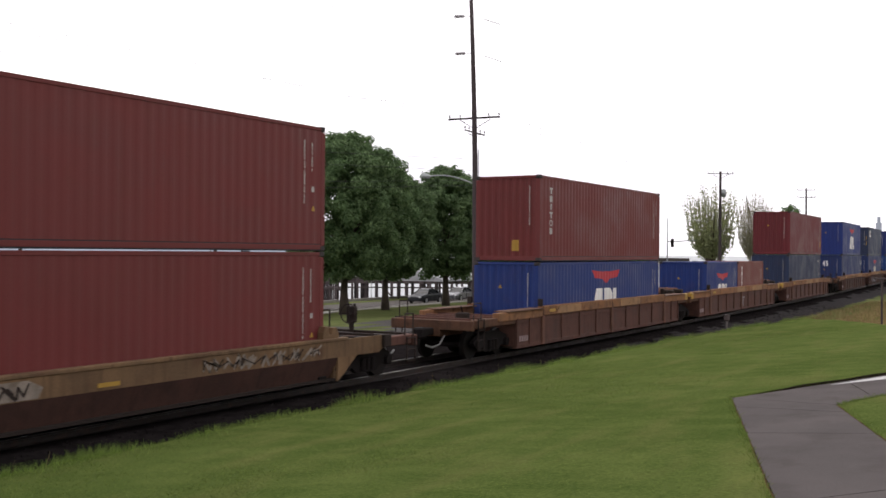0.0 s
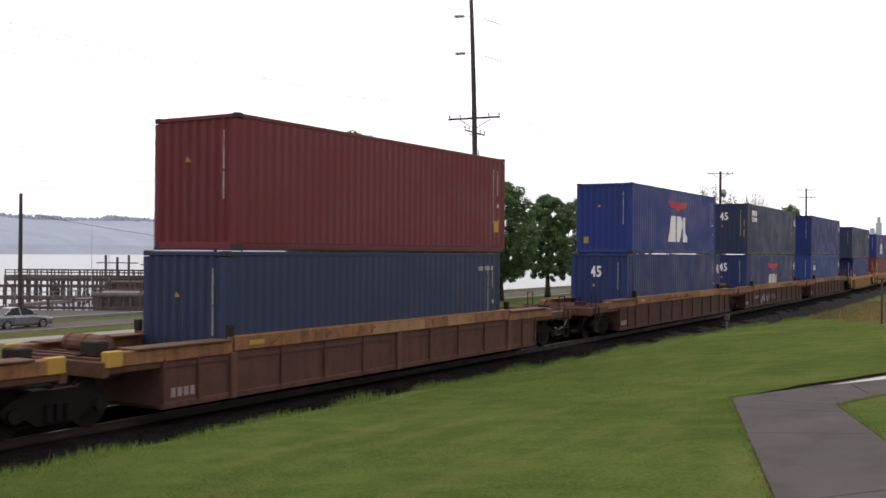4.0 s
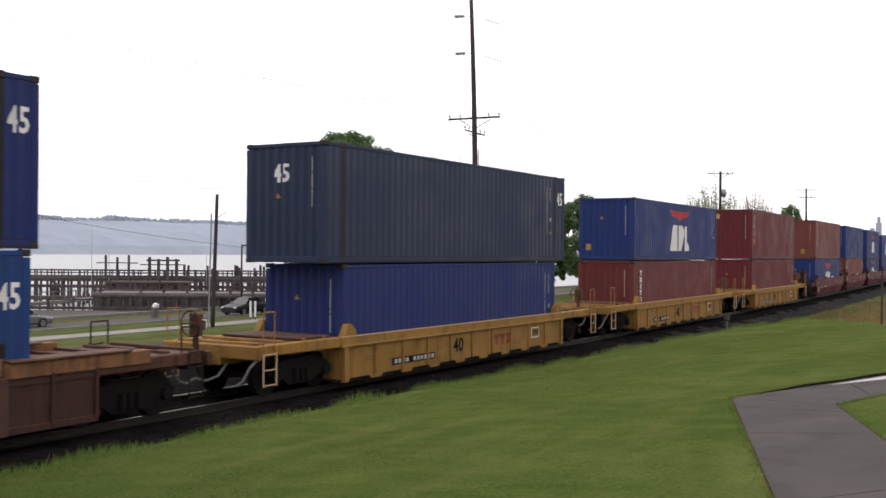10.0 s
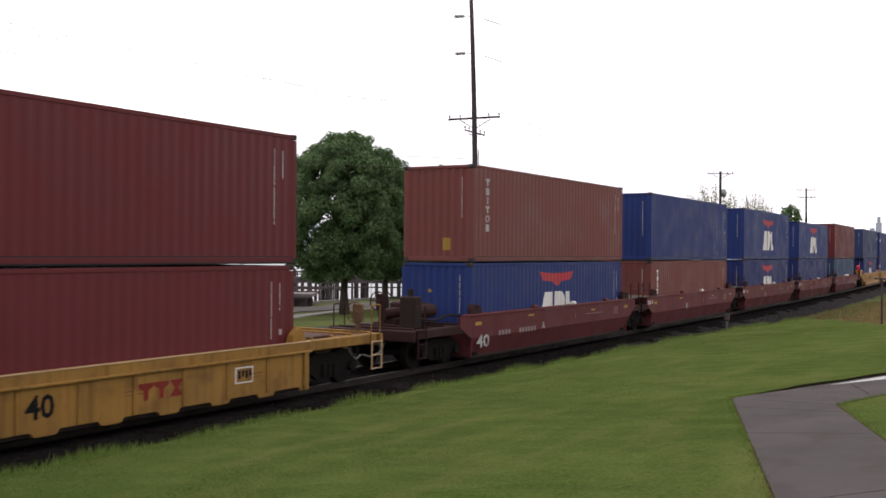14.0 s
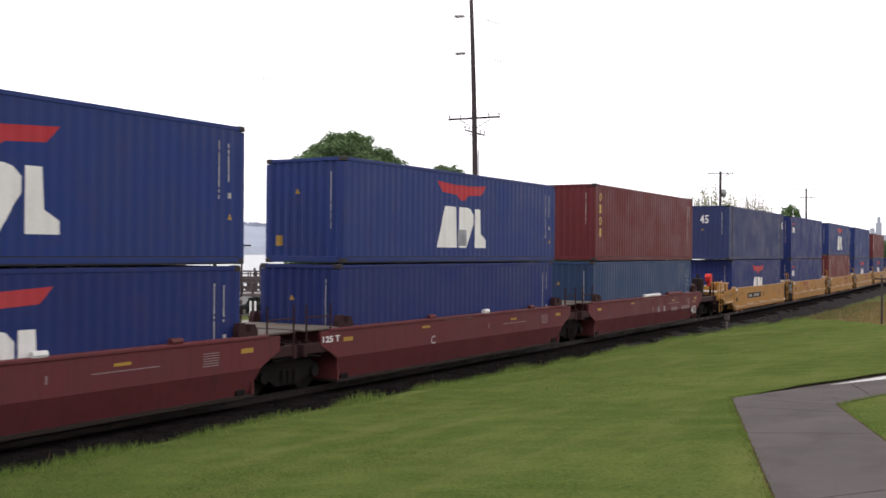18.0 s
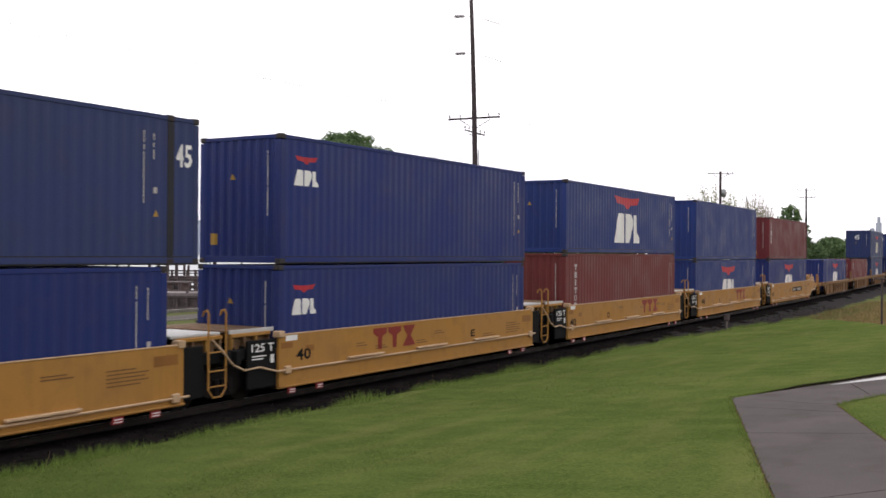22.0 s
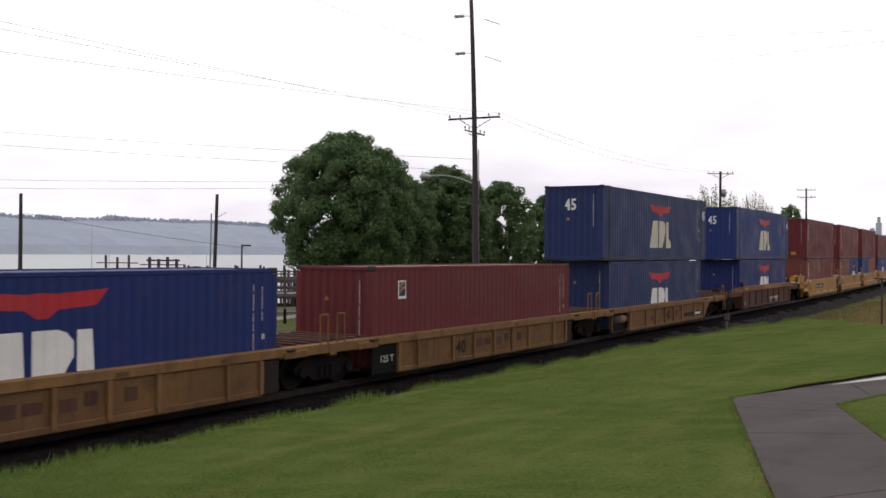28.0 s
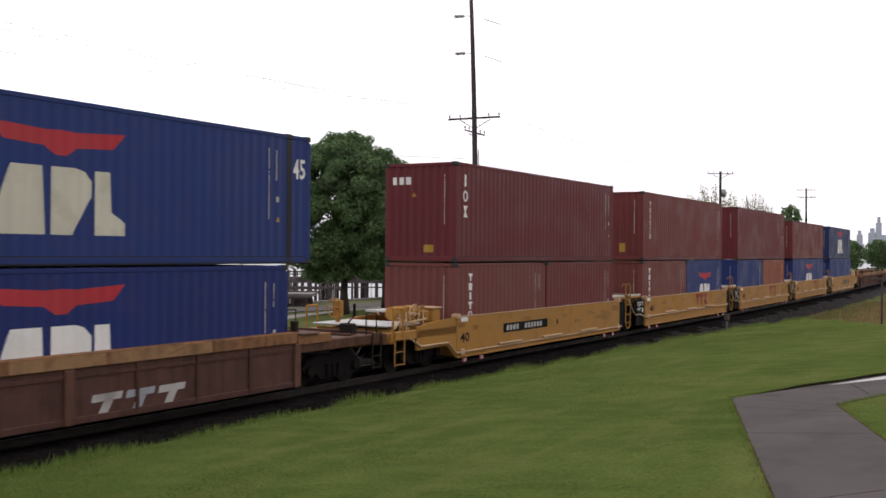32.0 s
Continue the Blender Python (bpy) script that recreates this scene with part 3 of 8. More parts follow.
def dashes(x, z0, z1, w, seed):
    """A vertical row of small unreadable characters."""
    r = random.Random(seed)
    out, z = [], z1
    while z > z0 + 0.05:
        h = r.uniform(0.05, 0.10)
        out.append(rect(x, x + w, max(z0, z - h), z))
        z -= h + (0.008 if r.random() < 0.85 else 0.045)
    return out


def tri(x, z, s):
    return [[(x - s / 2, z), (x + s / 2, z), (x, z + s)]]


BOX_LABEL = {"red_brown": "red-brown", "triton_brown": "rusty brown", "maroon_box": "dark maroon", "blue_apl": "blue", "blue_bright": "bright blue", "blue_royal": "royal blue",
             "blue_navy": "faded navy", "blue_slate": "weathered slate-blue", "blue_dusk": "dull dark blue", "blue_sky": "sky-blue", "blue_grey": "grey-blue", "orange_box": "orange-brown"}
FT = {12.192: "forty-foot", 13.716: "forty-five-foot", 6.058: "twenty-foot"}


def container(L, H, mat, style, x, z, where, seed=0):
    """A corrugated steel shipping container; x is its middle along the track at 16 s, z its underside."""
    words = {"apl": " with red emblem", "apl_small": " with small white emblem", "apl20": " with red emblem", "triton": " with white block column", "gold": " with yellow block column",
             "tex": " with pale lettering blocks", "sign": " with white square sign", "logo": " with small pale badge"}.get(style, " with plain corrugated sides")
    ob = thing("shipping_container", f"{BOX_LABEL[mat]} {FT[L]} container{words}, {where}", "container", None, "containers on the train")
    e = 0.0
    a, b = -L / 2 + POST, L / 2 - POST
    long = L > 13
    z0, z1 = RAIL_B, H - RAIL_T
    if long:
        inner = L / 2 - 0.762
        spans = [(a, -inner - 0.09), (-inner + 0.09, inner - 0.09), (inner + 0.09, b)]
    else:
        spans = [(a, b)]
    prof = []
    for s in spans:
        prof += corrugation(*s)
    key = (L, H, mat)

    def side(kind):
        g = Geo()
        for s in spans:
            t = sheet(corrugation(*s), z0, z1)
            g.add(t.v, t.f)
        return turned(g, kind, L).mesh("side_panel", mat)
    part("side_panel", cached((*key, "near"), lambda: side("near")), mat, ob)
    part("side_panel", cached((*key, "far"), lambda: side("far")), mat, ob)
    eprof = corrugation(-W2 + POST, W2 - POST, 0.25, 0.042, 0.012)
    part("end_panel", cached((H, mat, L, "front"), lambda: turned(sheet(eprof, z0, z1), "front", L).mesh("end_panel", mat)), mat, ob)
    for sgn in (-1, 1):
        def door():
            g = Geo().box(L / 2 - 0.06, L / 2 - 0.02, 0.006 if sgn > 0 else -W2 + POST, W2 - POST if sgn > 0 else -0.006, z0 + 0.02, z1 - 0.02, 0.01)
            for k in (0.25, 0.5, 0.75):
                zz = z0 + (z1 - z0) * k
                y0, y1 = (0.06, W2 - POST - 0.06) if sgn > 0 else (-W2 + POST + 0.06, -0.06)
                g.box(L / 2 - 0.02, L / 2 - 0.012, y0, y1, zz - 0.12, zz + 0.12)
            return g.mesh("door", mat)
        d = part("door", cached((*key, "door", sgn), door), mat, ob)
        for yy in (0.32, 0.78):
            part("lock_rod", cached((L, H, "rod", sgn, yy), lambda: Geo().tube((L / 2 + 0.005, sgn * yy, z0 - 0.05), (L / 2 + 0.005, sgn * yy, z1 + 0.03), 0.018, n=6).mesh("lock_rod", "galvanised")), "galvanised", d)
    rprof = corrugation(a, b, 0.40, 0.018, 0.0)
    part("roof", cached((*key, "roof"), lambda: Geo().add([(x_, y_, H - 0.028 - d_) for x_, d_ in rprof for y_ in (-W2 + 0.06, W2 - 0.06)],
         [(2 * i, 2 * i + 2, 2 * i + 3, 2 * i + 1) for i in range(len(rprof) - 1)]).mesh("roof", mat)), mat, ob)

    def under():
        g = Geo().box(a, b, -W2 + 0.07, W2 - 0.07, 0.12, 0.16)
        k = a + 0.4
        while k < b:
            g.box(k - 0.03, k + 0.03, -W2 + 0.07, W2 - 0.07, 0.012, 0.12)
            k += 0.6
        return g.mesh("underframe", "dark_frame")
    part("underframe", cached((L, "under"), under), "dark_frame", ob)
    for sx in (-1, 1):
        for sy in (-1, 1):
            x0, x1 = sorted((sx * L / 2, sx * (L / 2 - POST)))
            y0, y1 = sorted((sy * W2, sy * (W2 - POST)))
            part("corner_post", cached((*key, "post", sx, sy), lambda: Geo().box(x0, x1, y0, y1, 0.118, H - 0.118, 0.012).mesh("corner_post", mat)), mat, ob)
            for zz in (0.0, H - 0.104):
                xa, xb = sorted((sx * (L / 2 + 0.004), sx * (L / 2 - 0.178)))
                ya, yb = sorted((sy * (W2 + 0.004), sy * (W2 - 0.162)))
                part("corner_casting", cached((L, H, "cast", sx, sy, zz), lambda: Geo().box(xa, xb, ya, yb, zz, zz + 0.118, 0.014).mesh("corner_casting", "casting")), "casting", ob)
            if long:
                xm = sx * (L / 2 - 0.762)
                part("lifting_post", cached((*key, "mid", sx, sy), lambda: Geo().box(xm - 0.09, xm + 0.09, y0, y1, 0.118, H - 0.118, 0.012).mesh("lifting_post", "dark_frame")), "dark_frame", ob)
                for zz in (0.0, H - 0.108):
                    ya, yb = sorted((sy * (W2 + 0.004), sy * (W2 - 0.162)))
                    part("corner_casting", cached((L, H, "mcast", sx, sy, zz), lambda: Geo().box(xm - 0.10, xm + 0.10, ya, yb, zz, zz + 0.125, 0.014).mesh("corner_casting", "casting")), "casting", ob)
    for sy in (-1, 1):
        y0, y1 = sorted((sy * W2, sy * (W2 - 0.07)))
        part("top_rail", cached((*key, "tr", sy), lambda: Geo().box(a, b, y0, y1, z1, H - 0.004, 0.008).mesh("top_rail", mat)), mat, ob)
        part("bottom_rail", cached((L, "br", sy), lambda: Geo().box(a, b, y0, y1, 0.006, 0.036, 0.006).mesh("bottom_rail", "dark_frame")), "dark_frame", ob, "black bottom rail")
        part("lower_rail", cached((*key, "lr", sy), lambda: Geo().box(a, b, y0, y1, 0.036, z0 - 0.022, 0.006).mesh("lower_rail", mat)), mat, ob)
    # dark strip painted as the shadow line between panel and bottom rail
    part("rail_groove", cached((L, "rg"), lambda: Geo().box(a, b, -W2 + 0.012, -W2 + 0.06, z0 - 0.022, z0).mesh("rail_groove", "dark_frame")), "dark_frame", ob, "dark strip standing in for the shadow line above the rail")
    for sx in (-1, 1):
        x0, x1 = sorted((sx * L / 2, sx * (L / 2 - 0.08)))
        part("end_header", cached((*key, "eh", sx), lambda: Geo().box(x0, x1, -W2 + POST, W2 - POST, z1, H - 0.004, 0.008).mesh("end_header", mat)), mat, ob)
        part("end_sill", cached((*key, "es", sx), lambda: Geo().box(x0, x1, -W2 + POST, W2 - POST, 0.02, z0, 0.01).mesh("end_sill", mat)), mat, ob)

    # markings
    def mark(name, polys, material, kind="near", label="", lift=0.004):
        p = prof if kind == "near" else eprof
        g = turned(painted(polys, p, lift), kind, L)
        if g.f:
            q = part(name, g.mesh(name, material), material, ob, label)
            if name in ("number_column", "block_mark", "sign_print", "end_block"):
                tagged(q, label or "small unreadable characters", kind="stuff")
    r = random.Random(seed * 7 + int(x * 10))
    if style == "apl":
        zb, ox = 0.42 if H < 2.7 else 0.54, -0.02 * L + 0.25
        if seed == 64:
            zb, ox = 0.42, ox - 0.30
        if seed == 23:
            zb = 0.26
        mark("emblem", eagle(ox, zb + 1.37, 2.85, 0.49), "red_mark", label="red spread emblem")
        mark("block_mark", blocks3(ox, zb, 2.85, 1.17), "white_mark" if L < 13 else "cream_mark", label="white maker's blocks")
        if seed == 64:
            mark("patch", [rect(-0.55, -0.05, zb + 0.05, zb + 0.52)], "grey_mark", lift=0.008)
    elif style == "apl20":
        mark("emblem", eagle(0.0, 1.62, 2.2, 0.40), "red_mark", label="red spread emblem")
        mark("block_mark", blocks3(0.0, 0.45, 2.2, 1.0), "white_mark", label="white maker's blocks")
    elif style == "apl_small":
        o = 0.75 if L < 13 else 1.35
        mark("emblem", eagle(a + o, H - 0.62, 0.80, 0.18), "red_mark", label="small red emblem")
        mark("block_mark", blocks3(a + o, H - 1.12, 0.90, 0.36), "white_mark", label="small white blocks")
    elif style == "triton":
        top = H - 0.38 if L > 7 else H - 0.30
        for i in range(6):
            t_, c_ = top - i * 0.275, a + 0.64
            lm = "stencil_mark" if L > 7 and H > 2.7 else "white_mark"
            mark("letter_block", column_shape("fbdfob"[i], c_, t_ - 0.22, 0.23, 0.22), lm)
        mark("yellow_panel", [rect(0.15, 0.42, 0.35, 0.72)], "yellow_mark", "front")
    elif style == "gold":
        top = H - 0.30
        for i in range(4):
            t_ = top - i * 0.45
            mark("letter_block", column_shape("obob"[i], a + 0.24, t_ - 0.34, 0.26, 0.33), "gold_mark")
        mark("badge", [rect(-0.95, -0.68, H - 0.52, H - 0.24)], "gold_mark", "front")
    elif style == "tex":
        top = H - 0.35
        for i in range(3):
            t_ = top - i * 0.45
            mark("letter_block", column_shape("dox"[i], a + 0.26, t_ - 0.34, 0.28, 0.34), "white_mark")
        mark("end_block", [rect(-0.98 + 0.24 * i, -0.82 + 0.24 * i, H - 0.62, H - 0.40) for i in range(3)], "white_mark", "front")
        mark("yellow_panel", [rect(0.10, 0.45, 0.28, 0.50)], "yellow_mark", "front")
    elif style == "sign":
        xs = -L / 2 + 1.08
        mark("sign_panel", [rect(xs, xs + 1.25, H - 1.00, H - 0.36)], "white_mark", lift=0.010)
        mark("sign_print", [rect(xs + 0.09 + 0.125 * i, xs + 0.185 + 0.125 * i, H - 0.78 + 0.02 * (i % 2), H - 0.60 - 0.03 * (i % 3)) for i in range(9)], "black_mark", lift=0.014)
        mark("sign_wave", [[(xs + 0.10, H - 0.86), (xs + 0.42, H - 0.97), (xs + 0.80, H - 0.92), (xs + 0.46, H - 0.90), (xs + 0.16, H - 0.82)]], "black_mark", lift=0.014)
        mark("sign_cap", [[(xs + 0.62, H - 0.53), (xs + 0.80, H - 0.56), (xs + 0.95, H - 0.48), (xs + 0.84, H - 0.41), (xs + 0.70, H - 0.44)]], "grey_mark", lift=0.014)
        mark("yellow_strip", [rect(W2 - POST - 0.07, W2 - POST - 0.01, 1.00, 1.42), rect(W2 - POST - 0.07, W2 - POST - 0.01, 1.62, 1.98)], "yellow_mark", "front")
    elif style == "logo":
        q = a + 1.05
        mark("badge", [rect(q, q + 0.38, H - 0.85, H - 0.37)], "white_mark", lift=0.006)
        mark("badge_field", [rect(q + 0.04, q + 0.34, H - 0.78, H - 0.41)], "blue_royal", lift=0.009)
        for z_ in (0.0, 0.13):
            mark("badge_stripe", [[(q + 0.07, H - 0.72 + z_), (q + 0.14, H - 0.66 + z_), (q + 0.32, H - 0.56 + z_), (q + 0.30, H - 0.50 + z_), (q + 0.12, H - 0.58 + z_)]], "yellow_mark", lift=0.012)
    zt = H - 0.35
    bm = b - 0.7 if long else b
    mark("number_column", dashes(b - (1.30 if long else 0.62), zt - r.uniform(1.2, 1.75), zt, 0.028, seed + 3), "stencil_mark")
    mark("number_column", dashes(b - (1.05 if long else 0.34), zt - r.uniform(0.5, 0.9), zt - 0.04, 0.028, seed + 5), "stencil_mark")
    if style not in ("triton", "gold"):
        mark("small_plate", [rect(bm - 0.34, bm - 0.25, zt - 1.18, zt - 1.06)], "stencil_mark")
        mark("warning_triangle", tri(bm - 0.28, zt - 1.62, 0.13), "yellow_mark")
        mark("warning_triangle", tri(-0.22, H * (0.54 if long else 0.66), 0.13), "yellow_mark", "front")
    mark("number_column", dashes(W2 - POST - 0.24, zt - r.uniform(1.1, 1.6), zt, 0.024, seed + 9), "stencil_mark", "front")
    if style in ("apl", "sign", "apl_small") and r.random() < 0.75:
        mark("yellow_panel", [rect(-0.92, -0.70, 0.42, 0.68)], "yellow_mark", "front")
    if seed == 4:
        mark("number_row", [rect(b - 1.20 + 0.10 * i, b - 1.13 + 0.10 * i, H - 0.52, H - 0.40) for i in range(9) if i not in (3, 7)], "stencil_mark", label="row of small unreadable characters")
    if seed == 54:
        mark("yellow_panel", [rect(b - 0.56, b - 0.26, 0.62, 0.95)], "yellow_mark")
    if long:
        for k, ch in enumerate("45"):
            mark("size_digit", text_polys(ch, -0.36 + 0.25 * k, -0.14 + 0.25 * k, H - 0.95, H - 0.50), "white_mark", "front", "white digit " + ch)
            mark("size_digit", text_polys(ch, L / 2 - 0.62 + 0.225 * k, L / 2 - 0.42 + 0.225 * k, H - 0.98, H - 0.53), "white_mark", label="white digit " + ch)
    TRAIN.append((ob, x, z))
    return ob


# ---- well cars ----
def bogie(parent, x):
    """A freight truck: bolster, two side frames, four wheels."""
    t = part("truck", cached("bolster", lambda: Geo().box(-0.22, 0.22, -1.05, 1.05, 0.42, 0.75, 0.05).box(-0.5, 0.5, -0.35, 0.35, 0.55, 0.82, 0.05).mesh("truck", "truck_black")), "truck_black", parent, "black cast-steel truck", pose(x, 0, 0))

    def frame_side():
        g = Geo()
        prof = [(-1.15, 0.52), (-1.02, 0.36), (-0.62, 0.34), (-0.42, 0.20), (0.42, 0.20), (0.62, 0.34), (1.02, 0.36), (1.15, 0.52), (0.95, 0.66), (0.45, 0.80), (-0.45, 0.80), (-0.95, 0.66)]
        g.prism_y(prof, -0.07, 0.07)
        for k in (-0.2, 0.0, 0.2):
            g.tube((k, -0.09, 0.26), (k, -0.09, 0.56), 0.075, n=8)
        for k in (-0.89, 0.89):
            g.tube((k, -0.16, 0.44), (k, 0.02, 0.44), 0.13, n=10)
        return g.mesh("side_frame", "truck_black")
    for s in (-1, 1):
        part("side_frame", cached("side_frame", frame_side), "truck_black", t, "", pose(0, s * 1.02, 0, 0, 0, 0 if s < 0 else 180))

    def wheel():
        g = Geo()
        for r, y0, y1 in ((0.42, -0.065, 0.05), (0.455, 0.05, 0.075), (0.30, -0.075, -0.06), (0.12, -0.12, 0.1)):
            g.tube((0, y0, 0), (0, y1, 0), r, n=24)
        return g.mesh("wheel", "wheel_steel")
    for dx in (-0.89, 0.89):
        for s in (-1, 1):
            part("wheel", cached("wheel", wheel), "wheel_steel", t, "", pose(dx, s * 0.755, 0.42, 0, 0, 0 if s < 0 else 180))
        part("axle", cached("axle", lambda: Geo().tube((0, -0.75, 0), (0, 0.75, 0), 0.08, n=8).mesh("axle", "truck_black")), "truck_black", t, "", pose(dx, 0, 0.42))
    return t


def ladder(parent, x, y, z0, z1, mat, w=0.36, rungs=4, top=0.0):
    g = Geo()
    for sx in (-1, 1):
        g.tube((x + sx * w / 2, y, z0), (x + sx * w / 2, y, z1 + top), 0.022, n=6)
    for i in range(rungs):
        zz = z0 + 0.03 + (z1 - z0 - 0.06) * i / (rungs - 1)
        g.tube((x - w / 2, y, zz), (x + w / 2, y, zz), 0.016, n=6)
    if top:
        g.tube((x - w / 2, y, z1 + top), (x + w / 2, y, z1 + top), 0.02, n=6)
    return part("ladder", g, mat, parent)


def joint_ladder(parent, x, sy, mat):
    """Two tall rails, hooked back at the top and drawn together at the foot, with rungs between."""
    g, y, w = Geo(), sy * 1.42, 0.25
    left = [(x - w, y - sy * 0.16, 1.90), (x - w, y - sy * 0.13, 1.99), (x - w, y - sy * 0.05, 2.02), (x - w, y, 1.95), (x - w, y, 0.42), (x - 0.11, y, 0.26)]
    g.pipe(left + [(2 * x - q[0], q[1], q[2]) for q in reversed(left)], 0.024, 6)
    for zz in (1.17, 0.79, 0.48):
        g.tube((x - w, y, zz), (x + w, y, zz), 0.018, n=6)
    return part("ladder", g, mat, parent)


def brake_wheel(parent, x, y, z, mat):
    g = Geo()
    n = 16
    ring = [(x, y + 0.26 * math.cos(2 * math.pi * i / n), z + 0.26 * math.sin(2 * math.pi * i / n)) for i in range(n + 1)]
    g.pipe(ring, 0.018, 6)
    for i in range(0, n, 4):
        g.tube((x, y, z), ring[i], 0.014, n=5)
    g.tube((x - 0.02, y, z), (x + 0.14, y, z), 0.04, n=8)
    g.box(x + 0.08, x + 0.22, y - 0.14, y + 0.14, z - 0.25, z + 0.2, 0.02)
    part("brake_wheel", g, mat, parent)
    part("brake_stand", Geo().box(x + 0.10, x + 0.18, y - 0.06, y + 0.06, 1.0, z - 0.2, 0.01), mat, parent)


def coupler(parent, x0, sx):
    g = Geo()
    a, b = sorted((sx * x0, sx * (x0 + 0.75)))
    g.box(a, b, -0.11, 0.11, 0.76, 0.98, 0.03)
    a, b = sorted((sx * (x0 + 0.55), sx * (x0 + 0.95)))
    g.box(a, b, -0.2, 0.12, 0.70, 1.02, 0.05)
    part("coupler", g, "truck_black", parent)
    hose = Geo()
    px = sx * (x0 - 0.05)
    hose.pipe([(px, -0.4, 0.75), (px + sx * 0.25, -0.38, 0.50), (px + sx * 0.55, -0.3, 0.42), (px + sx * 0.8, -0.25, 0.5)], 0.028, 6)
    part("brake_hose", hose, "hose_grey" if x0 > 9 else "truck_black", parent)


def platform(parent, x0, x1, sx, cfg, free):
    """The end of a unit over its truck: centre sill, bolster, side sills, deck plates, steps and rails."""
    c, dk, zt = cfg.get("end_paint", cfg["chord"]), cfg.get("deck", "deck_grey"), cfg["plat_z"]
    if not free and "joint_paint" in cfg:
        c = dk = cfg["joint_paint"]
    a, b = sorted((sx * x0, sx * x1))
    part("centre_sill", Geo().box(a, b, -0.33, 0.33, 0.72, zt - 0.06, 0.02), cfg.get("end_paint", cfg["side"]) if free else cfg.get("joint_paint", cfg["side"]), parent)
    for sy in (-1, 1):
        y0, y1 = sorted((sy * (1.28 if "joint_paint" in cfg and not free else 1.40), sy * 1.15))
        e = sorted((sx * x0, sx * (x1 - (0.25 if free else 0.15))))
        part("end_sill", Geo().box(e[0], e[1], y0, y1, zt - 0.24, zt, 0.02), c, parent)
        y0, y1 = sorted((sy * 1.19, sy * 0.36))
        part("deck_plate", Geo().box(a + 0.05, b - 0.35, y0, y1, zt - 0.05, zt - 0.01, 0.008), dk, parent)
    e = sorted((sx * (x1 - 0.16), sx * x1))
    part("end_beam", Geo().box(e[0], e[1], -1.42, 1.42, zt - 0.30, zt - 0.005, 0.02), c, parent)
    k = Geo()
    n = 4
    for i in range(n):
        xx = sx * (x0 + (x1 - x0) * (i + 0.6) / n)
        k.box(xx - 0.05, xx + 0.05, -1.2, 1.2, zt - 0.02, zt + 0.05, 0.01)
    part("cross_bearer", k, cfg.get("bearer", c), parent)
    if free:
        coupler(parent, x1 - 0.1, sx)


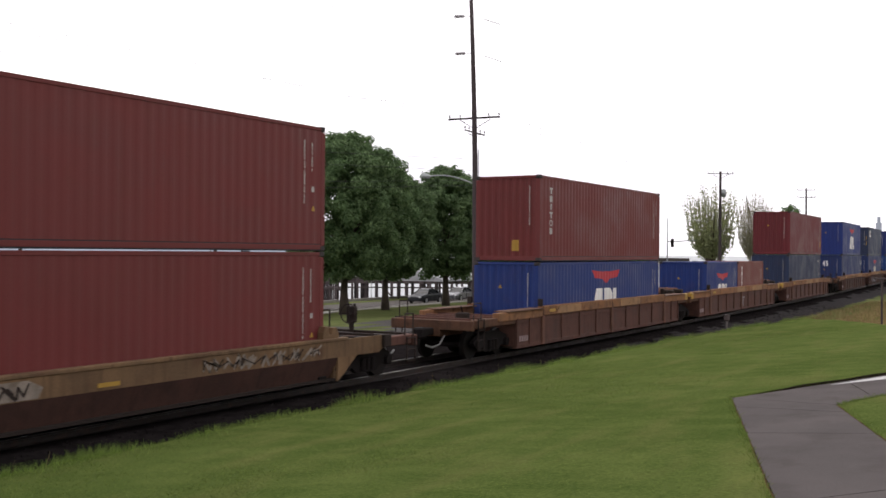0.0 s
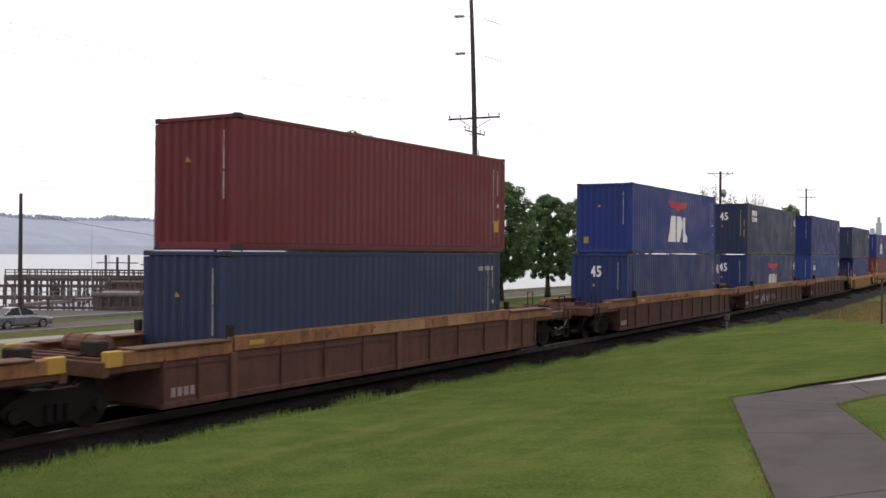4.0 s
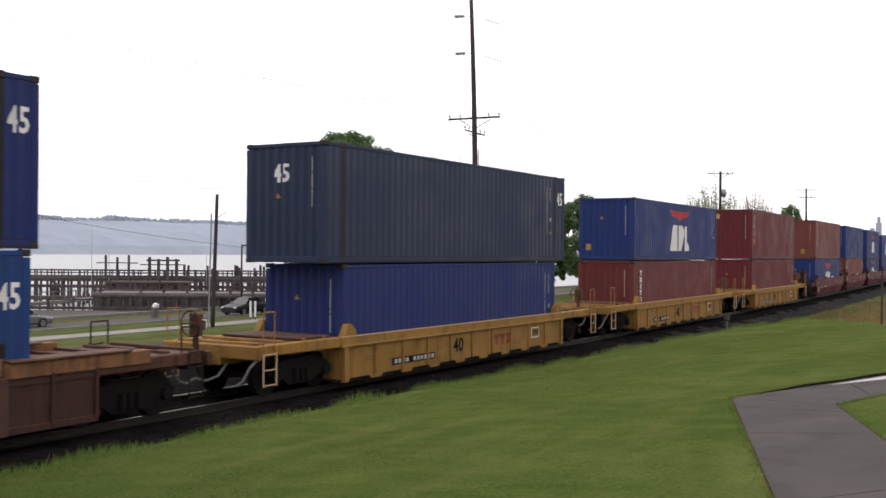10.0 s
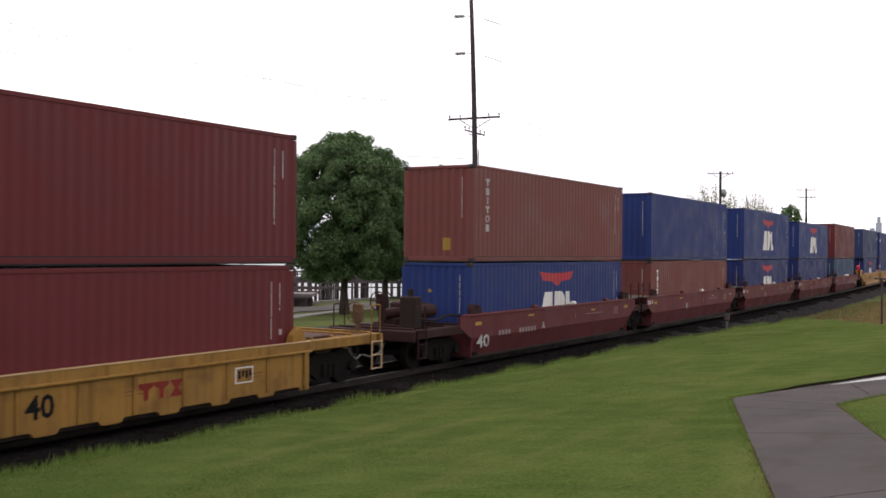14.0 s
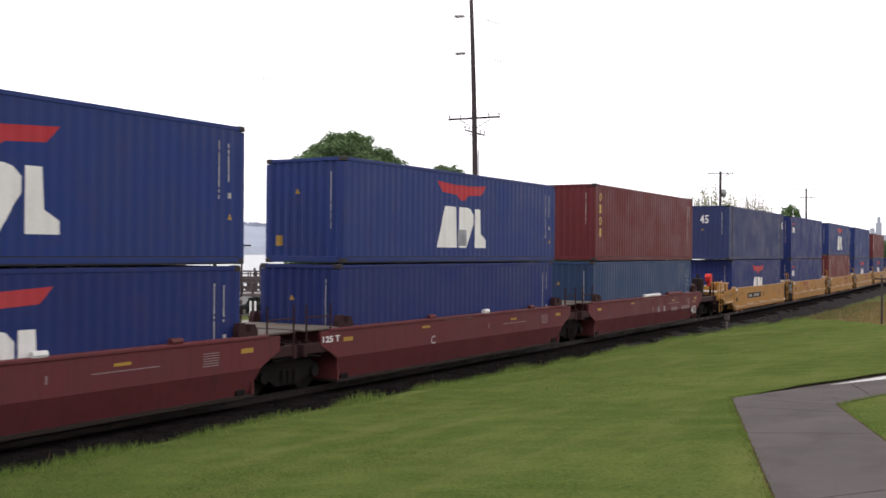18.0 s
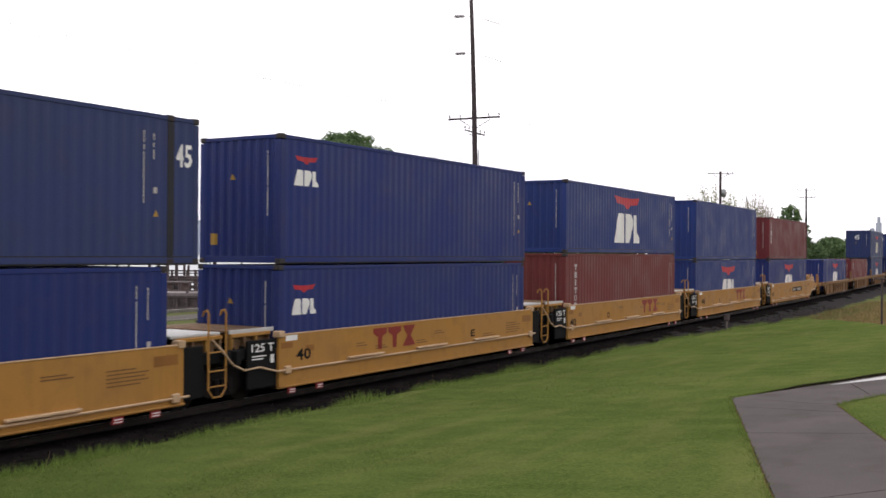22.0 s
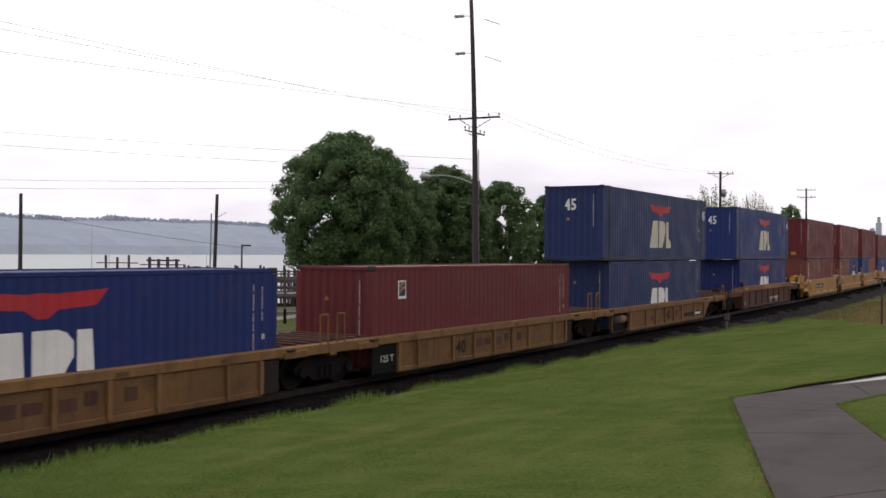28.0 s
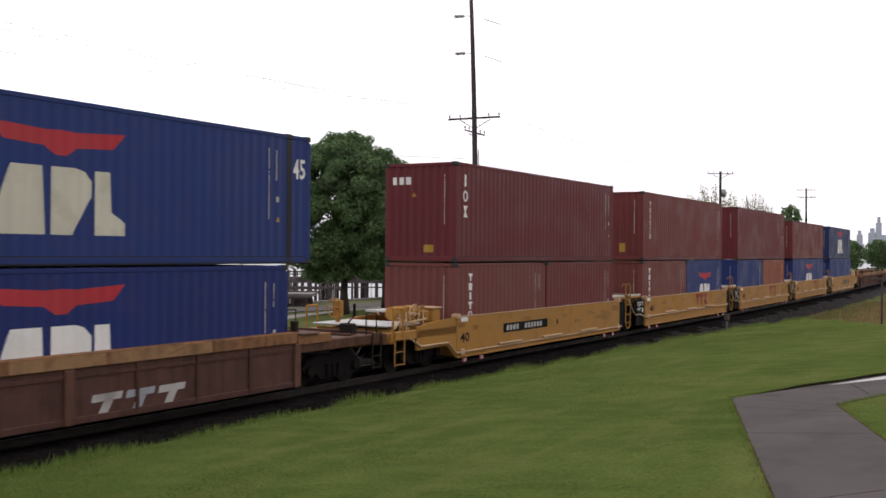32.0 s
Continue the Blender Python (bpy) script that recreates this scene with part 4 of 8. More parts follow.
def well_car(kind, xc, front, rear, label, letters="", seed=0):
    """One well unit; xc is its middle at 16 s. front and rear: 'joint' or 'free'."""
    cfg = CAR[kind]
    r = random.Random(seed + 100)
    ob = thing("well_car", label, "rail car", None, "well cars of the train")
    hl, hc, zt, zb, ch = cfg["half_low"], cfg["half_chord"], cfg["top"], cfg["bottom"], cfg["chord_h"]
    if seed in (5, 6, 7):
        cfg = dict(cfg, side="rust_side_dark", post="rust_side")
    S, C = cfg["side"], cfg["chord"]
    zc = zt - ch
    for sy in (-1, 1):
        def yy(p, q):
            return sorted((sy * p, sy * q))
        y0, y1 = yy(1.40, 1.35)
        if cfg["shape"] == "ribbed":
            la, lb = -(hl if front == "free" else 4.38 if seed == 23 else cfg.get("front_low", hl)), cfg.get("rear_low", hl) if rear == "joint" else hl
            part("side_sheet", Geo().box(la, lb, y0, y1, zb + 0.1, zc), S, ob)
            y0, y1 = yy(1.43, 1.28)
            part("bottom_chord", Geo().box(la, lb, y0, y1, zb, zb + 0.13, 0.015), S, ob)
            y0, y1 = yy(1.45, 1.235)
            part("top_chord", Geo().box(-cfg["mid"], cfg["mid"], y0, y1, zc, zt, 0.02), C, ob)
            for sx in (-1, 1):
                e = sorted((sx * cfg["mid"], sx * hc))
                y2, y3 = yy(1.44, 1.20)
                part("end_chord", Geo().box(e[0], e[1], y2, y3, zc - 0.05, zt - 0.09, 0.02), C, ob)
                y2, y3 = yy(1.50, 1.0)
                e = sorted((sx * (cfg["mid"] + 0.1), sx * (hc - 0.5)))
                part("walk_edge", Geo().box(e[0], e[1], y2, y3, zt - 0.09, zt - 0.05, 0.01), cfg.get("deck", "deck_grey"), ob)
            n = int(2 * hl / cfg["pitch"])
            spots = [-hl + 0.05 + (2 * hl - 0.1) * i / n for i in range(n + 1)]
            if kind in ("brown", "brown_short"):
                m_ = cfg["mid"]
                inner = [m_ * k / 4 for k in range(-4, 5)]
                outer = [(hl + m_) / 2, hl - 0.05] if hl - m_ > 1 else []
                spots = [-q for q in outer] + inner + outer
            if kind == "tan":
                spots = [la + 0.05, -4.22, -2.39, -1.16, 0.09, 1.28, 2.44, 4.34, lb - 0.05]
            for xx in spots:
                wide = any(abs(xx - q) < 0.2 for q in (-cfg["mid"], 0.0, cfg["mid"])) and kind != "tan"
                if wide:
                    y2, y3 = yy(1.475, 1.40)
                    part("side_post", Geo().box(xx - 0.10, xx + 0.10, y2, y3, zb, zc - 0.004, 0.015), cfg.get("post", S), ob)
                    part("chord_seam", Geo().box(xx - 0.012, xx + 0.012, *yy(1.456, 1.44), zc + 0.01, zt - 0.01), S, ob)
                else:
                    y2, y3 = yy(1.45, 1.40)
                    rw_ = 0.05 if kind == "tan" else 0.035
                    part("side_rib", Geo().box(xx - rw_, xx + rw_, *yy(1.47 if kind == "tan" else 1.45, 1.40), zb + 0.05, zc, 0.008), cfg.get("rib", S), ob)
            y2, y3 = yy(1.41, 1.37)
            if kind != "tan":
                part("side_stringer", Geo().box(-hl + 0.1, hl - 0.1, *yy(1.425, 1.40), zc - 0.16, zc - 0.10), S, ob)
        elif cfg["shape"] == "scalloped":
            prof = [(-hl, zt - 0.02), (-hl, zb)]
            n = 9
            for i in range(n):
                a = -hl + 2 * hl * i / n
                b = -hl + 2 * hl * (i + 1) / n
                prof += [(a + 0.22, zb), (a + 0.30, zb + 0.09), (b - 0.30, zb + 0.09), (b - 0.22, zb)]
            prof += [(hl, zb), (hl, zt - 0.02)]
            part("side_sheet", Geo().prism_y(prof, *yy(1.41, 1.36)), S, ob)
            y2, y3 = yy(1.45, 1.22)
            part("top_chord", Geo().box(-hl - 0.1, hl + 0.1, y2, y3, zt - ch, zt, 0.02), C, ob)
            y2, y3 = yy(1.48, 1.30)
            part("top_edge", Geo().box(-hl - 0.08, hl + 0.08, *yy(1.458, 1.40), zt - 0.012, zt + 0.012, 0.005), "pipe_trim", ob, "worn pale top edge")
            part("chord_lip", Geo().box(-hl - 0.1, hl + 0.1, y2, y3, zt - ch - 0.03, zt - ch + 0.02, 0.008), S, ob)
            for i in range(11):
                xx = -hl + 0.12 + (2 * hl - 0.24) * i / 10
                y2, y3 = yy(1.445, 1.41)
                part("side_rib", Geo().box(xx - 0.05, xx + 0.05, y2, y3, zb + 0.1, zt - ch, 0.008), S, ob)
            for sx in (-1, 1):
                e = sorted((sx * hl, sx * (hl - 0.16)))
                part("end_post", Geo().box(e[0], e[1], *yy(1.47, 1.41), zb, zt - ch, 0.012), S, ob)
                g = Geo().prism_y([(sx * (hl - 0.02), zt), (sx * (hl - 0.55), zt), (sx * (hl - 0.50), zt + 0.16), (sx * (hl - 0.32), zt + 0.30), (sx * (hl - 0.22), zt + 0.30)] if sx < 0 else [(sx * (hl - 0.55), zt), (sx * (hl - 0.02), zt), (sx * (hl - 0.22), zt + 0.30), (sx * (hl - 0.32), zt + 0.30), (sx * (hl - 0.50), zt + 0.16)], *yy(1.42, 1.24))
                part("guide_bracket", g, C, ob)
        elif cfg["shape"] == "keel":
            up = 0.72
            ex = cfg.get("ext", 0.75)
            prof = [(-hl - ex, zt), (-hl - ex, zt - 0.32), (-hl - ex + 0.2, zt - 0.42), (-hl - 0.12, up), (hl + 0.12, up), (hl + ex - 0.2, zt - 0.42), (hl + ex, zt - 0.32), (hl + ex, zt)]
            part("side_sheet", Geo().prism_y(prof, *yy(1.42, 1.36)), S, ob)
            g = Geo()
            o, i_ = sy * 1.42, sy * 1.15
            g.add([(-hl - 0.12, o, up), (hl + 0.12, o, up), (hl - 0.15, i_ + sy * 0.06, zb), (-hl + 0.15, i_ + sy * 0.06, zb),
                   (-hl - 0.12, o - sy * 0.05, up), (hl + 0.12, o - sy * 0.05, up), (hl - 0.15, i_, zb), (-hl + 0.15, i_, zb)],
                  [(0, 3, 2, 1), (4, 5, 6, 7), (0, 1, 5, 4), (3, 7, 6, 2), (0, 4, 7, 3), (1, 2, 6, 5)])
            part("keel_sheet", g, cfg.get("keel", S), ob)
            part("top_chord", Geo().box(-hl - 0.4, hl + 0.4, *yy(1.44, 1.25), zt - 0.03, zt + 0.05, 0.015), C, ob)
            for sx in (-1, 1):
                e = sorted((sx * (hl + 0.05), sx * (hl - 0.55)))
                part("guide_bracket", Geo().prism_y([(e[0], zt + 0.04), (e[1], zt + 0.04), (e[1], zt + 0.16), (e[1] - 0.1, zt + 0.30), (e[1] - 0.22, zt + 0.30), (e[1] - 0.26, zt + 0.14), (e[0] + 0.24, zt + 0.14), (e[0] + 0.20, zt + 0.34), (e[0] + 0.06, zt + 0.34), (e[0], zt + 0.2)], *yy(1.40, 1.24)), cfg.get("bracket", C), ob)
        else:
            part("side_sheet", Geo().box(-hl, hl, *yy(1.42, 1.35), zb, zt, 0.01), S, ob)
            ends = front == "free" or rear == "free"
            pz = 0.38 if ends else 0.61
            part("lower_rail", Geo().box(-hl, hl, *yy(1.47, 1.42), zb + 0.02, zb + 0.06, 0.012), C, ob)
            part("brake_pipe", Geo().tube((-hl - 0.1, sy * 1.46, pz), (hl + 0.1, sy * 1.46, pz), 0.026, n=6), "pipe_trim", ob)
            for q in (-hl + 0.25, hl - 0.25):
                part("pipe_bracket", Geo().box(q - 0.10, q + 0.10, *yy(1.50, 1.42), pz - 0.09, pz + 0.09, 0.02), "pipe_trim", ob)
            for q in (-3.1, 0.0, 3.1):
                part("running_board", Geo().box(q - 0.75, q + 0.75, *yy(1.52, 1.42), pz + 0.05, pz + 0.10, 0.01), "pipe_trim", ob)
            part("top_edge", Geo().box(-hl + 0.02, hl - 0.02, *yy(1.43, 1.36), zt, zt + 0.022, 0.006), "pipe_trim", ob)
            for q in (-5.9, -4.9, 4.7, 5.6):
                ft = part("hanging_plate", Geo().box(q - 0.13, q + 0.13, *yy(1.44, 1.40), zb - 0.13, zb + 0.01, 0.01), "red_flag_dull", ob, "small red hanging plate")
                for k in range(2):
                    part("plate_stripe", Geo().box(q - 0.09, q + 0.09, *yy(1.445, 1.44), zb - 0.10 + 0.05 * k, zb - 0.08 + 0.05 * k), "white_mark", ft)
            for sx in (-1, 1):
                part("corner_lug", Geo().box(min(sx * (hl - 0.16), sx * (hl + 0.02)), max(sx * (hl - 0.16), sx * (hl + 0.02)), *yy(1.46, 1.24), zt - 0.05, zt + 0.09, 0.015), "pipe_trim", ob, "worn pale corner lug")
    part("well_floor", Geo().box(-hl, hl, -1.34, 1.34, zb + 0.01, zb + 0.07), "rust_dark", ob)
    for sx in (-1, 1):
        e = sorted((sx * hl, sx * (hl - 0.06)))
        part("bulkhead", Geo().box(e[0], e[1], -1.34, 1.34, zb + 0.07, cfg["plat_z"] - 0.06), S, ob)
        for sy in (-1, 1):
            q = sx * 6.0
            part("container_shoe", Geo().box(q - 0.15, q + 0.15, min(sy * 1.3, sy * 0.9), max(sy * 1.3, sy * 0.9), zb + 0.07, 0.30, 0.02), "truck_black", ob)
    for sx, how in ((-1, front), (1, rear)):
        end = cfg["joint"] if how == "joint" else cfg["free"]
        platform(ob, hl, end, sx, cfg, how == "free")
        if how == "free":
            bogie(ob, sx * (end - 1.85))
        elif sx > 0:
            bogie(ob, cfg["joint"] + 0.05)
        if kind == "brown" or kind == "brown_short":
            if how == "joint":
                for sy in (-1, 1):
                    e = sorted((sx * (end - 0.05), sx * (end - 0.45)))
                    part("reflector_block", Geo().box(e[0], e[1], *sorted((sy * 1.45, sy * 1.30)), zt - 0.36, zt - 0.06, 0.02), "yellow_mark" if seed in (2, 3, 4) else C, ob, "painted end block")
                g = Geo().tube((sx * (hl + 0.5), -0.5, zt - 0.03), (sx * (hl + 0.5), 0.6, zt - 0.03), 0.17, n=12)
                for k in (-0.42, 0.0, 0.5):
                    g.tube((sx * (hl + 0.5), k - 0.02, zt - 0.03), (sx * (hl + 0.5), k + 0.02, zt - 0.03), 0.185, n=12)
                part("air_reservoir", g, "rust_post", ob)
                part("valve_box", Geo().box(sx * (hl + 0.95) - 0.16, sx * (hl + 0.95) + 0.16, -0.9, -0.45, zt - 0.22, zt + 0.08, 0.03), "rust_dark", ob)
                part("air_pipe", Geo().pipe([(sx * hl, -0.7, zt - 0.16), (sx * (hl + 0.5), -0.72, zt - 0.1), (sx * (hl + 0.8), -0.6, zt - 0.14), (sx * (end - 0.1), -0.6, zt - 0.18)], 0.03, 6), "rust_dark", ob)
            else:
                if seed == 7:
                    brake_wheel(ob, sx * (end - 0.2), -1.0, 1.75, "rust_end")
                else:
                    part("brake_lever", Geo().box(sx * (end - 0.7) - 0.12, sx * (end - 0.7) + 0.12, -0.9, -0.5, 1.12, 1.42, 0.03).tube((sx * (end - 0.7), -0.7, 1.4), (sx * (end - 0.5), -0.75, 1.62), 0.025, n=6), "rust_dark", ob)
                for sy in (-1, 1):
                    g = Geo()
                    for q in (end - 0.3, end - 0.75):
                        g.tube((sx * q, sy * 1.3, zt - 0.3), (sx * q, sy * 1.3, zt + 0.26), 0.018, n=6)
                    g.tube((sx * (end - 0.3), sy * 1.3, zt + 0.26), (sx * (end - 0.75), sy * 1.3, zt + 0.26), 0.018, n=6)
                    part("handrail", g, "rust_dark", ob)
                    ladder(ob, sx * (end - 0.5), sy * 1.45, 0.32, zt - 0.2, "rust_dark")
            for q in (cfg["mid"] - 0.05,):
                for sy in (-1, 1):
                    part("guide_bracket", Geo().box(min(sx * q, sx * (q + 0.12)), max(sx * q, sx * (q + 0.12)), *sorted((sy * 1.42, sy * 1.26)), zt, zt + 0.24, 0.015), "rust_dark", ob)
        if kind == "yellow" and how == "free":
            for sy in (-1, 1):
                ladder(ob, sx * (end - 0.35), sy * 1.46, 0.30, 1.02, "pipe_trim", 0.42, 3)
                g = Geo()
                for q in (end - 0.16, end - 0.54):
                    g.tube((sx * q, sy * 1.42, 1.0), (sx * q, sy * 1.42, 1.90), 0.018, n=6)
                g.tube((sx * (end - 0.16), sy * 1.42, 1.90), (sx * (end - 0.54), sy * 1.42, 1.90), 0.018, n=6)
                part("grab_rail", g, "old_yellow", ob)
            if sx > 0:
                brake_wheel(ob, sx * (end - 0.45), -0.85, 1.70, "rust_tan")
            g = Geo().pipe([(sx * (end - 0.2), -1.35, 0.95), (sx * (end + 0.1), -1.30, 0.75), (sx * (end + 0.22), -1.2, 0.45), (sx * (end + 0.3), -1.1, 0.35)], 0.028, 8)
            part("air_line", g, "hose_grey", ob)
            part("deck_frame", Geo().box(min(sx * (hl + 0.2), sx * (hl + 1.4)), max(sx * (hl + 0.2), sx * (hl + 1.4)), -1.15, 1.15, cfg["plat_z"] + 0.01, cfg["plat_z"] + 0.06, 0.01), "rust_side", ob)
        if kind == "ttx":
            if how == "joint":
                for sy in (-1, 1):
                    e = sorted((sx * hl, sx * (hl + (0.95 if sx < 0 else 0.62))))
                    pn = part("end_panel", Geo().box(e[0], e[1], *sorted((sy * 1.36, sy * 1.30)), zb + 0.08, zt - 0.06, 0.02), "black_mark", ob, "black end panel")
                    if sy < 0 and sx < 0:
                        part("capacity_mark", painted(text_polys("125 T", e[0] + 0.12, e[1] - 0.10, 1.06, 1.24), [(-20, -1.36), (20, -1.36)]), "white_mark", pn, "white lettering 125 T")
                        part("capacity_print", painted([rect(e[0] + 0.14, e[1] - 0.35, 0.96, 0.985), rect(e[0] + 0.14, e[1] - 0.45, 0.90, 0.925), rect(e[1] - 0.22, e[1] - 0.10, 0.80, 0.98)], [(-20, -1.36), (20, -1.36)]), "white_mark", pn)
                    if sx > 0:
                        joint_ladder(ob, sx * (hl + 0.92), sy, "ttx_yellow")
                part("walkway", Geo().box(min(sx * (hl - 0.1), sx * (end - 0.05)), max(sx * (hl - 0.1), sx * (end - 0.05)), -1.15, 1.25, zt + 0.10, zt + 0.16, 0.015), "galvanised" if sx > 0 else "rust_tan", ob, "pale galvanised walkway plate" if sx > 0 else "worn tan walkway plate")
                if sx < 0:
                    part("walkway_lip", Geo().box(-end + 0.05, -hl + 0.1, -1.18, -1.13, zt + 0.09, zt + 0.175, 0.01), "galvanised", ob, "pale edge of the walkway")
                part("walkway_post", Geo().box(sx * (hl + 0.5) - 0.05, sx * (hl + 0.5) + 0.05, -0.9, 1.0, cfg["plat_z"] - 0.02, zt + 0.10, 0.01), "ttx_yellow", ob)
                for sy in (-1, 1):
                    fa, fb = sorted((sx * (hl + 0.04), sx * (end - 0.06)))
                    fr_ = part("end_frame", Geo().box(fa, fb, *sorted((sy * 1.22, sy * 1.12)), zt + 0.02, zt + 0.10, 0.012), "ttx_yellow", ob, "worn orange end frame")
                    part("frame_plate", Geo().box(fa + 0.02, fb - 0.02, *sorted((sy * 1.10, sy * 1.06)), 0.98, zt + 0.02, 0.01), "rust_tan", fr_)
                    for k in range(4):
                        q = fa + 0.05 + (fb - fa - 0.1) * k / 3
                        part("frame_post", Geo().box(q - 0.035, q + 0.035, *sorted((sy * 1.20, sy * 1.10)), 1.0, zt + 0.02, 0.01), "rust_tan" if k % 2 else "old_yellow", fr_)
                    if sx < 0:
                        part("air_hose", Geo().pipe([(-hl - 2.05, sy * 1.40, 1.42), (-hl - 1.8, sy * 1.43, 1.20), (-hl - 1.45, sy * 1.43, 0.86), (-hl - 1.1, sy * 1.42, 0.72), (-hl - 0.6, sy * 1.40, 0.74), (-hl - 0.1, sy * 1.44, 0.61)], 0.022, 6), "pipe_trim", ob, "pale sagging air hose")
            else:
                prof = [(hl, zb + 0.02), (hl + 0.55, 0.62), (hl + 2.1, 0.60), (hl + 2.1, zt - 0.16), (hl + 1.2, zt - 0.05), (hl, zt)]
                if sx < 0:
                    prof = [(-x_, z_) for x_, z_ in reversed(prof)]
                for sy in (-1, 1):
                    part("end_sheet", Geo().prism_y(prof, *sorted((sy * 1.40, sy * 1.34))), S, ob)
                    ladder(ob, sx * (end - 0.35), sy * 1.46, 0.28, 1.0, "ttx_yellow", 0.45, 3)
                    g = Geo()
                    for q in (end - 0.12, end - 0.58):
                        g.tube((sx * q, sy * 1.4, 0.95), (sx * q, sy * 1.4, 1.75), 0.03, n=6)
                    g.tube((sx * (end - 0.12), sy * 1.4, 1.75), (sx * (end - 0.58), sy * 1.4, 1.75), 0.03, n=6)
                    part("grab_rail", g, "ttx_yellow", ob)
                part("air_reservoir", Geo().tube((sx * (hl + 1.30), -0.75, 1.58), (sx * (hl + 2.40), -0.75, 1.58), 0.18, n=14).tube((sx * (hl + 1.22), -0.75, 1.58), (sx * (hl + 1.30), -0.75, 1.58), *((0.11, 0.18)), n=14), "ttx_yellow", ob, "", None, False)
                cx_ = sx * (hl + 1.95)
                ring = [(cx_ + 0.25 * math.cos(6.2832 * i / 16), -1.22, 1.56 + 0.25 * math.sin(6.2832 * i / 16)) for i in range(17)]
                g = Geo().pipe(ring, 0.022, 6)
                for i in range(0, 16, 4):
                    g.tube((cx_, -1.20, 1.56), ring[i], 0.016, n=5)
                part("hand_wheel", g.tube((cx_, -1.25, 1.56), (cx_, -1.02, 1.56), 0.05, n=8), "pipe_trim", ob, "worn pale hand brake wheel")
                if sx > 0:
                    part("brake_housing", Geo().box(hl + 0.95, hl + 1.75, -0.25, 0.65, 1.2, 2.08, 0.03), "orange_paint", ob, "rusty orange brake housing")
                    part("housing_cap", Geo().box(hl + 0.92, hl + 1.78, -0.28, 0.68, 2.08, 2.14, 0.02), "pipe_trim", ob)
                part("gear_box", Geo().box(cx_ - 0.16, cx_ + 0.16, -1.08, -0.92, 1.28, 1.78, 0.04), "ttx_yellow", ob)
                part("end_locker", Geo().box(min(sx * (hl + 0.55), sx * (hl + 0.95)), max(sx * (hl + 0.55), sx * (hl + 0.95)), -1.20, -0.75, 1.28, 1.66, 0.03), "ttx_yellow", ob)
                part("locker_lid", Geo().box(min(sx * (hl + 0.50), sx * (hl + 1.0)), max(sx * (hl + 0.50), sx * (hl + 1.0)), -1.24, -0.70, 1.66, 1.70, 0.01), "pipe_trim", ob, "pale lid")
                for q in (hl + 1.5, hl + 2.35, hl + 2.65):
                    part("stanchion", Geo().tube((sx * q, -1.22, 1.10), (sx * q, -1.22, 1.62), 0.022, n=6), "pipe_trim", ob)
                part("stanchion_rail", Geo().pipe([(sx * (hl + 1.45), -1.22, 1.40), (sx * (hl + 2.3), -1.23, 1.36), (sx * (hl + 2.8), -1.22, 1.50)], 0.02, 6), "pipe_trim", ob)
                part("tank_plate", Geo().box(min(sx * (hl + 1.8), sx * (hl + 2.05)), max(sx * (hl + 1.8), sx * (hl + 2.05)), -0.94, -0.925, 1.50, 1.66), "black_mark", ob)
                for sy in (-1, 1):
                    part("brake_pipe", Geo().pipe([(sx * (hl + 2.45), sy * 1.44, 0.93), (sx * (hl + 1.95), sy * 1.44, 0.70), (sx * (hl + 0.55), sy * 1.44, 0.70), (sx * (hl + 0.05), sy * 1.46, 0.36)], 0.03, 6), "pipe_trim", ob)
                part("valve", Geo().box(sx * (hl + 1.2) - 0.12, sx * (hl + 1.2) + 0.12, -1.15, -0.85, 1.30, 1.62, 0.03).tube((sx * (hl + 1.2), -1.0, 1.6), (sx * (hl + 1.2), -1.0, 1.75), 0.06, n=8), "ttx_yellow", ob)
                part("air_pipe", Geo().pipe([(sx * (hl + 2.9), -1.2, 1.2), (sx * (hl + 2.7), -1.22, 1.36), (sx * (hl + 1.9), -1.2, 1.34), (sx * (hl + 1.3), -1.18, 1.40)], 0.03, 6), "pipe_trim", ob)
                part("valve_box", Geo().box(min(sx * (hl + 0.3), sx * (hl + 0.9)), max(sx * (hl + 0.3), sx * (hl + 0.9)), -0.6, 0.2, 1.15, zt + 0.12, 0.03), "ttx_yellow", ob)
                part("walkway", Geo().box(min(sx * (hl - 0.1), sx * (hl + 0.8)), max(sx * (hl - 0.1), sx * (hl + 0.8)), 0.1, 1.2, zt + 0.10, zt + 0.16, 0.01), "galvanised", ob)
                part("walkway", Geo().box(min(sx * (hl + 1.6), sx * (end - 0.1)), max(sx * (hl + 1.6), sx * (end - 0.1)), -1.2, 1.2, cfg["plat_z"] + 0.12, cfg["plat_z"] + 0.16, 0.01), "galvanised", ob)
                brake_wheel(ob, sx * (end - 0.5), 0.75, 1.7, "ttx_yellow")
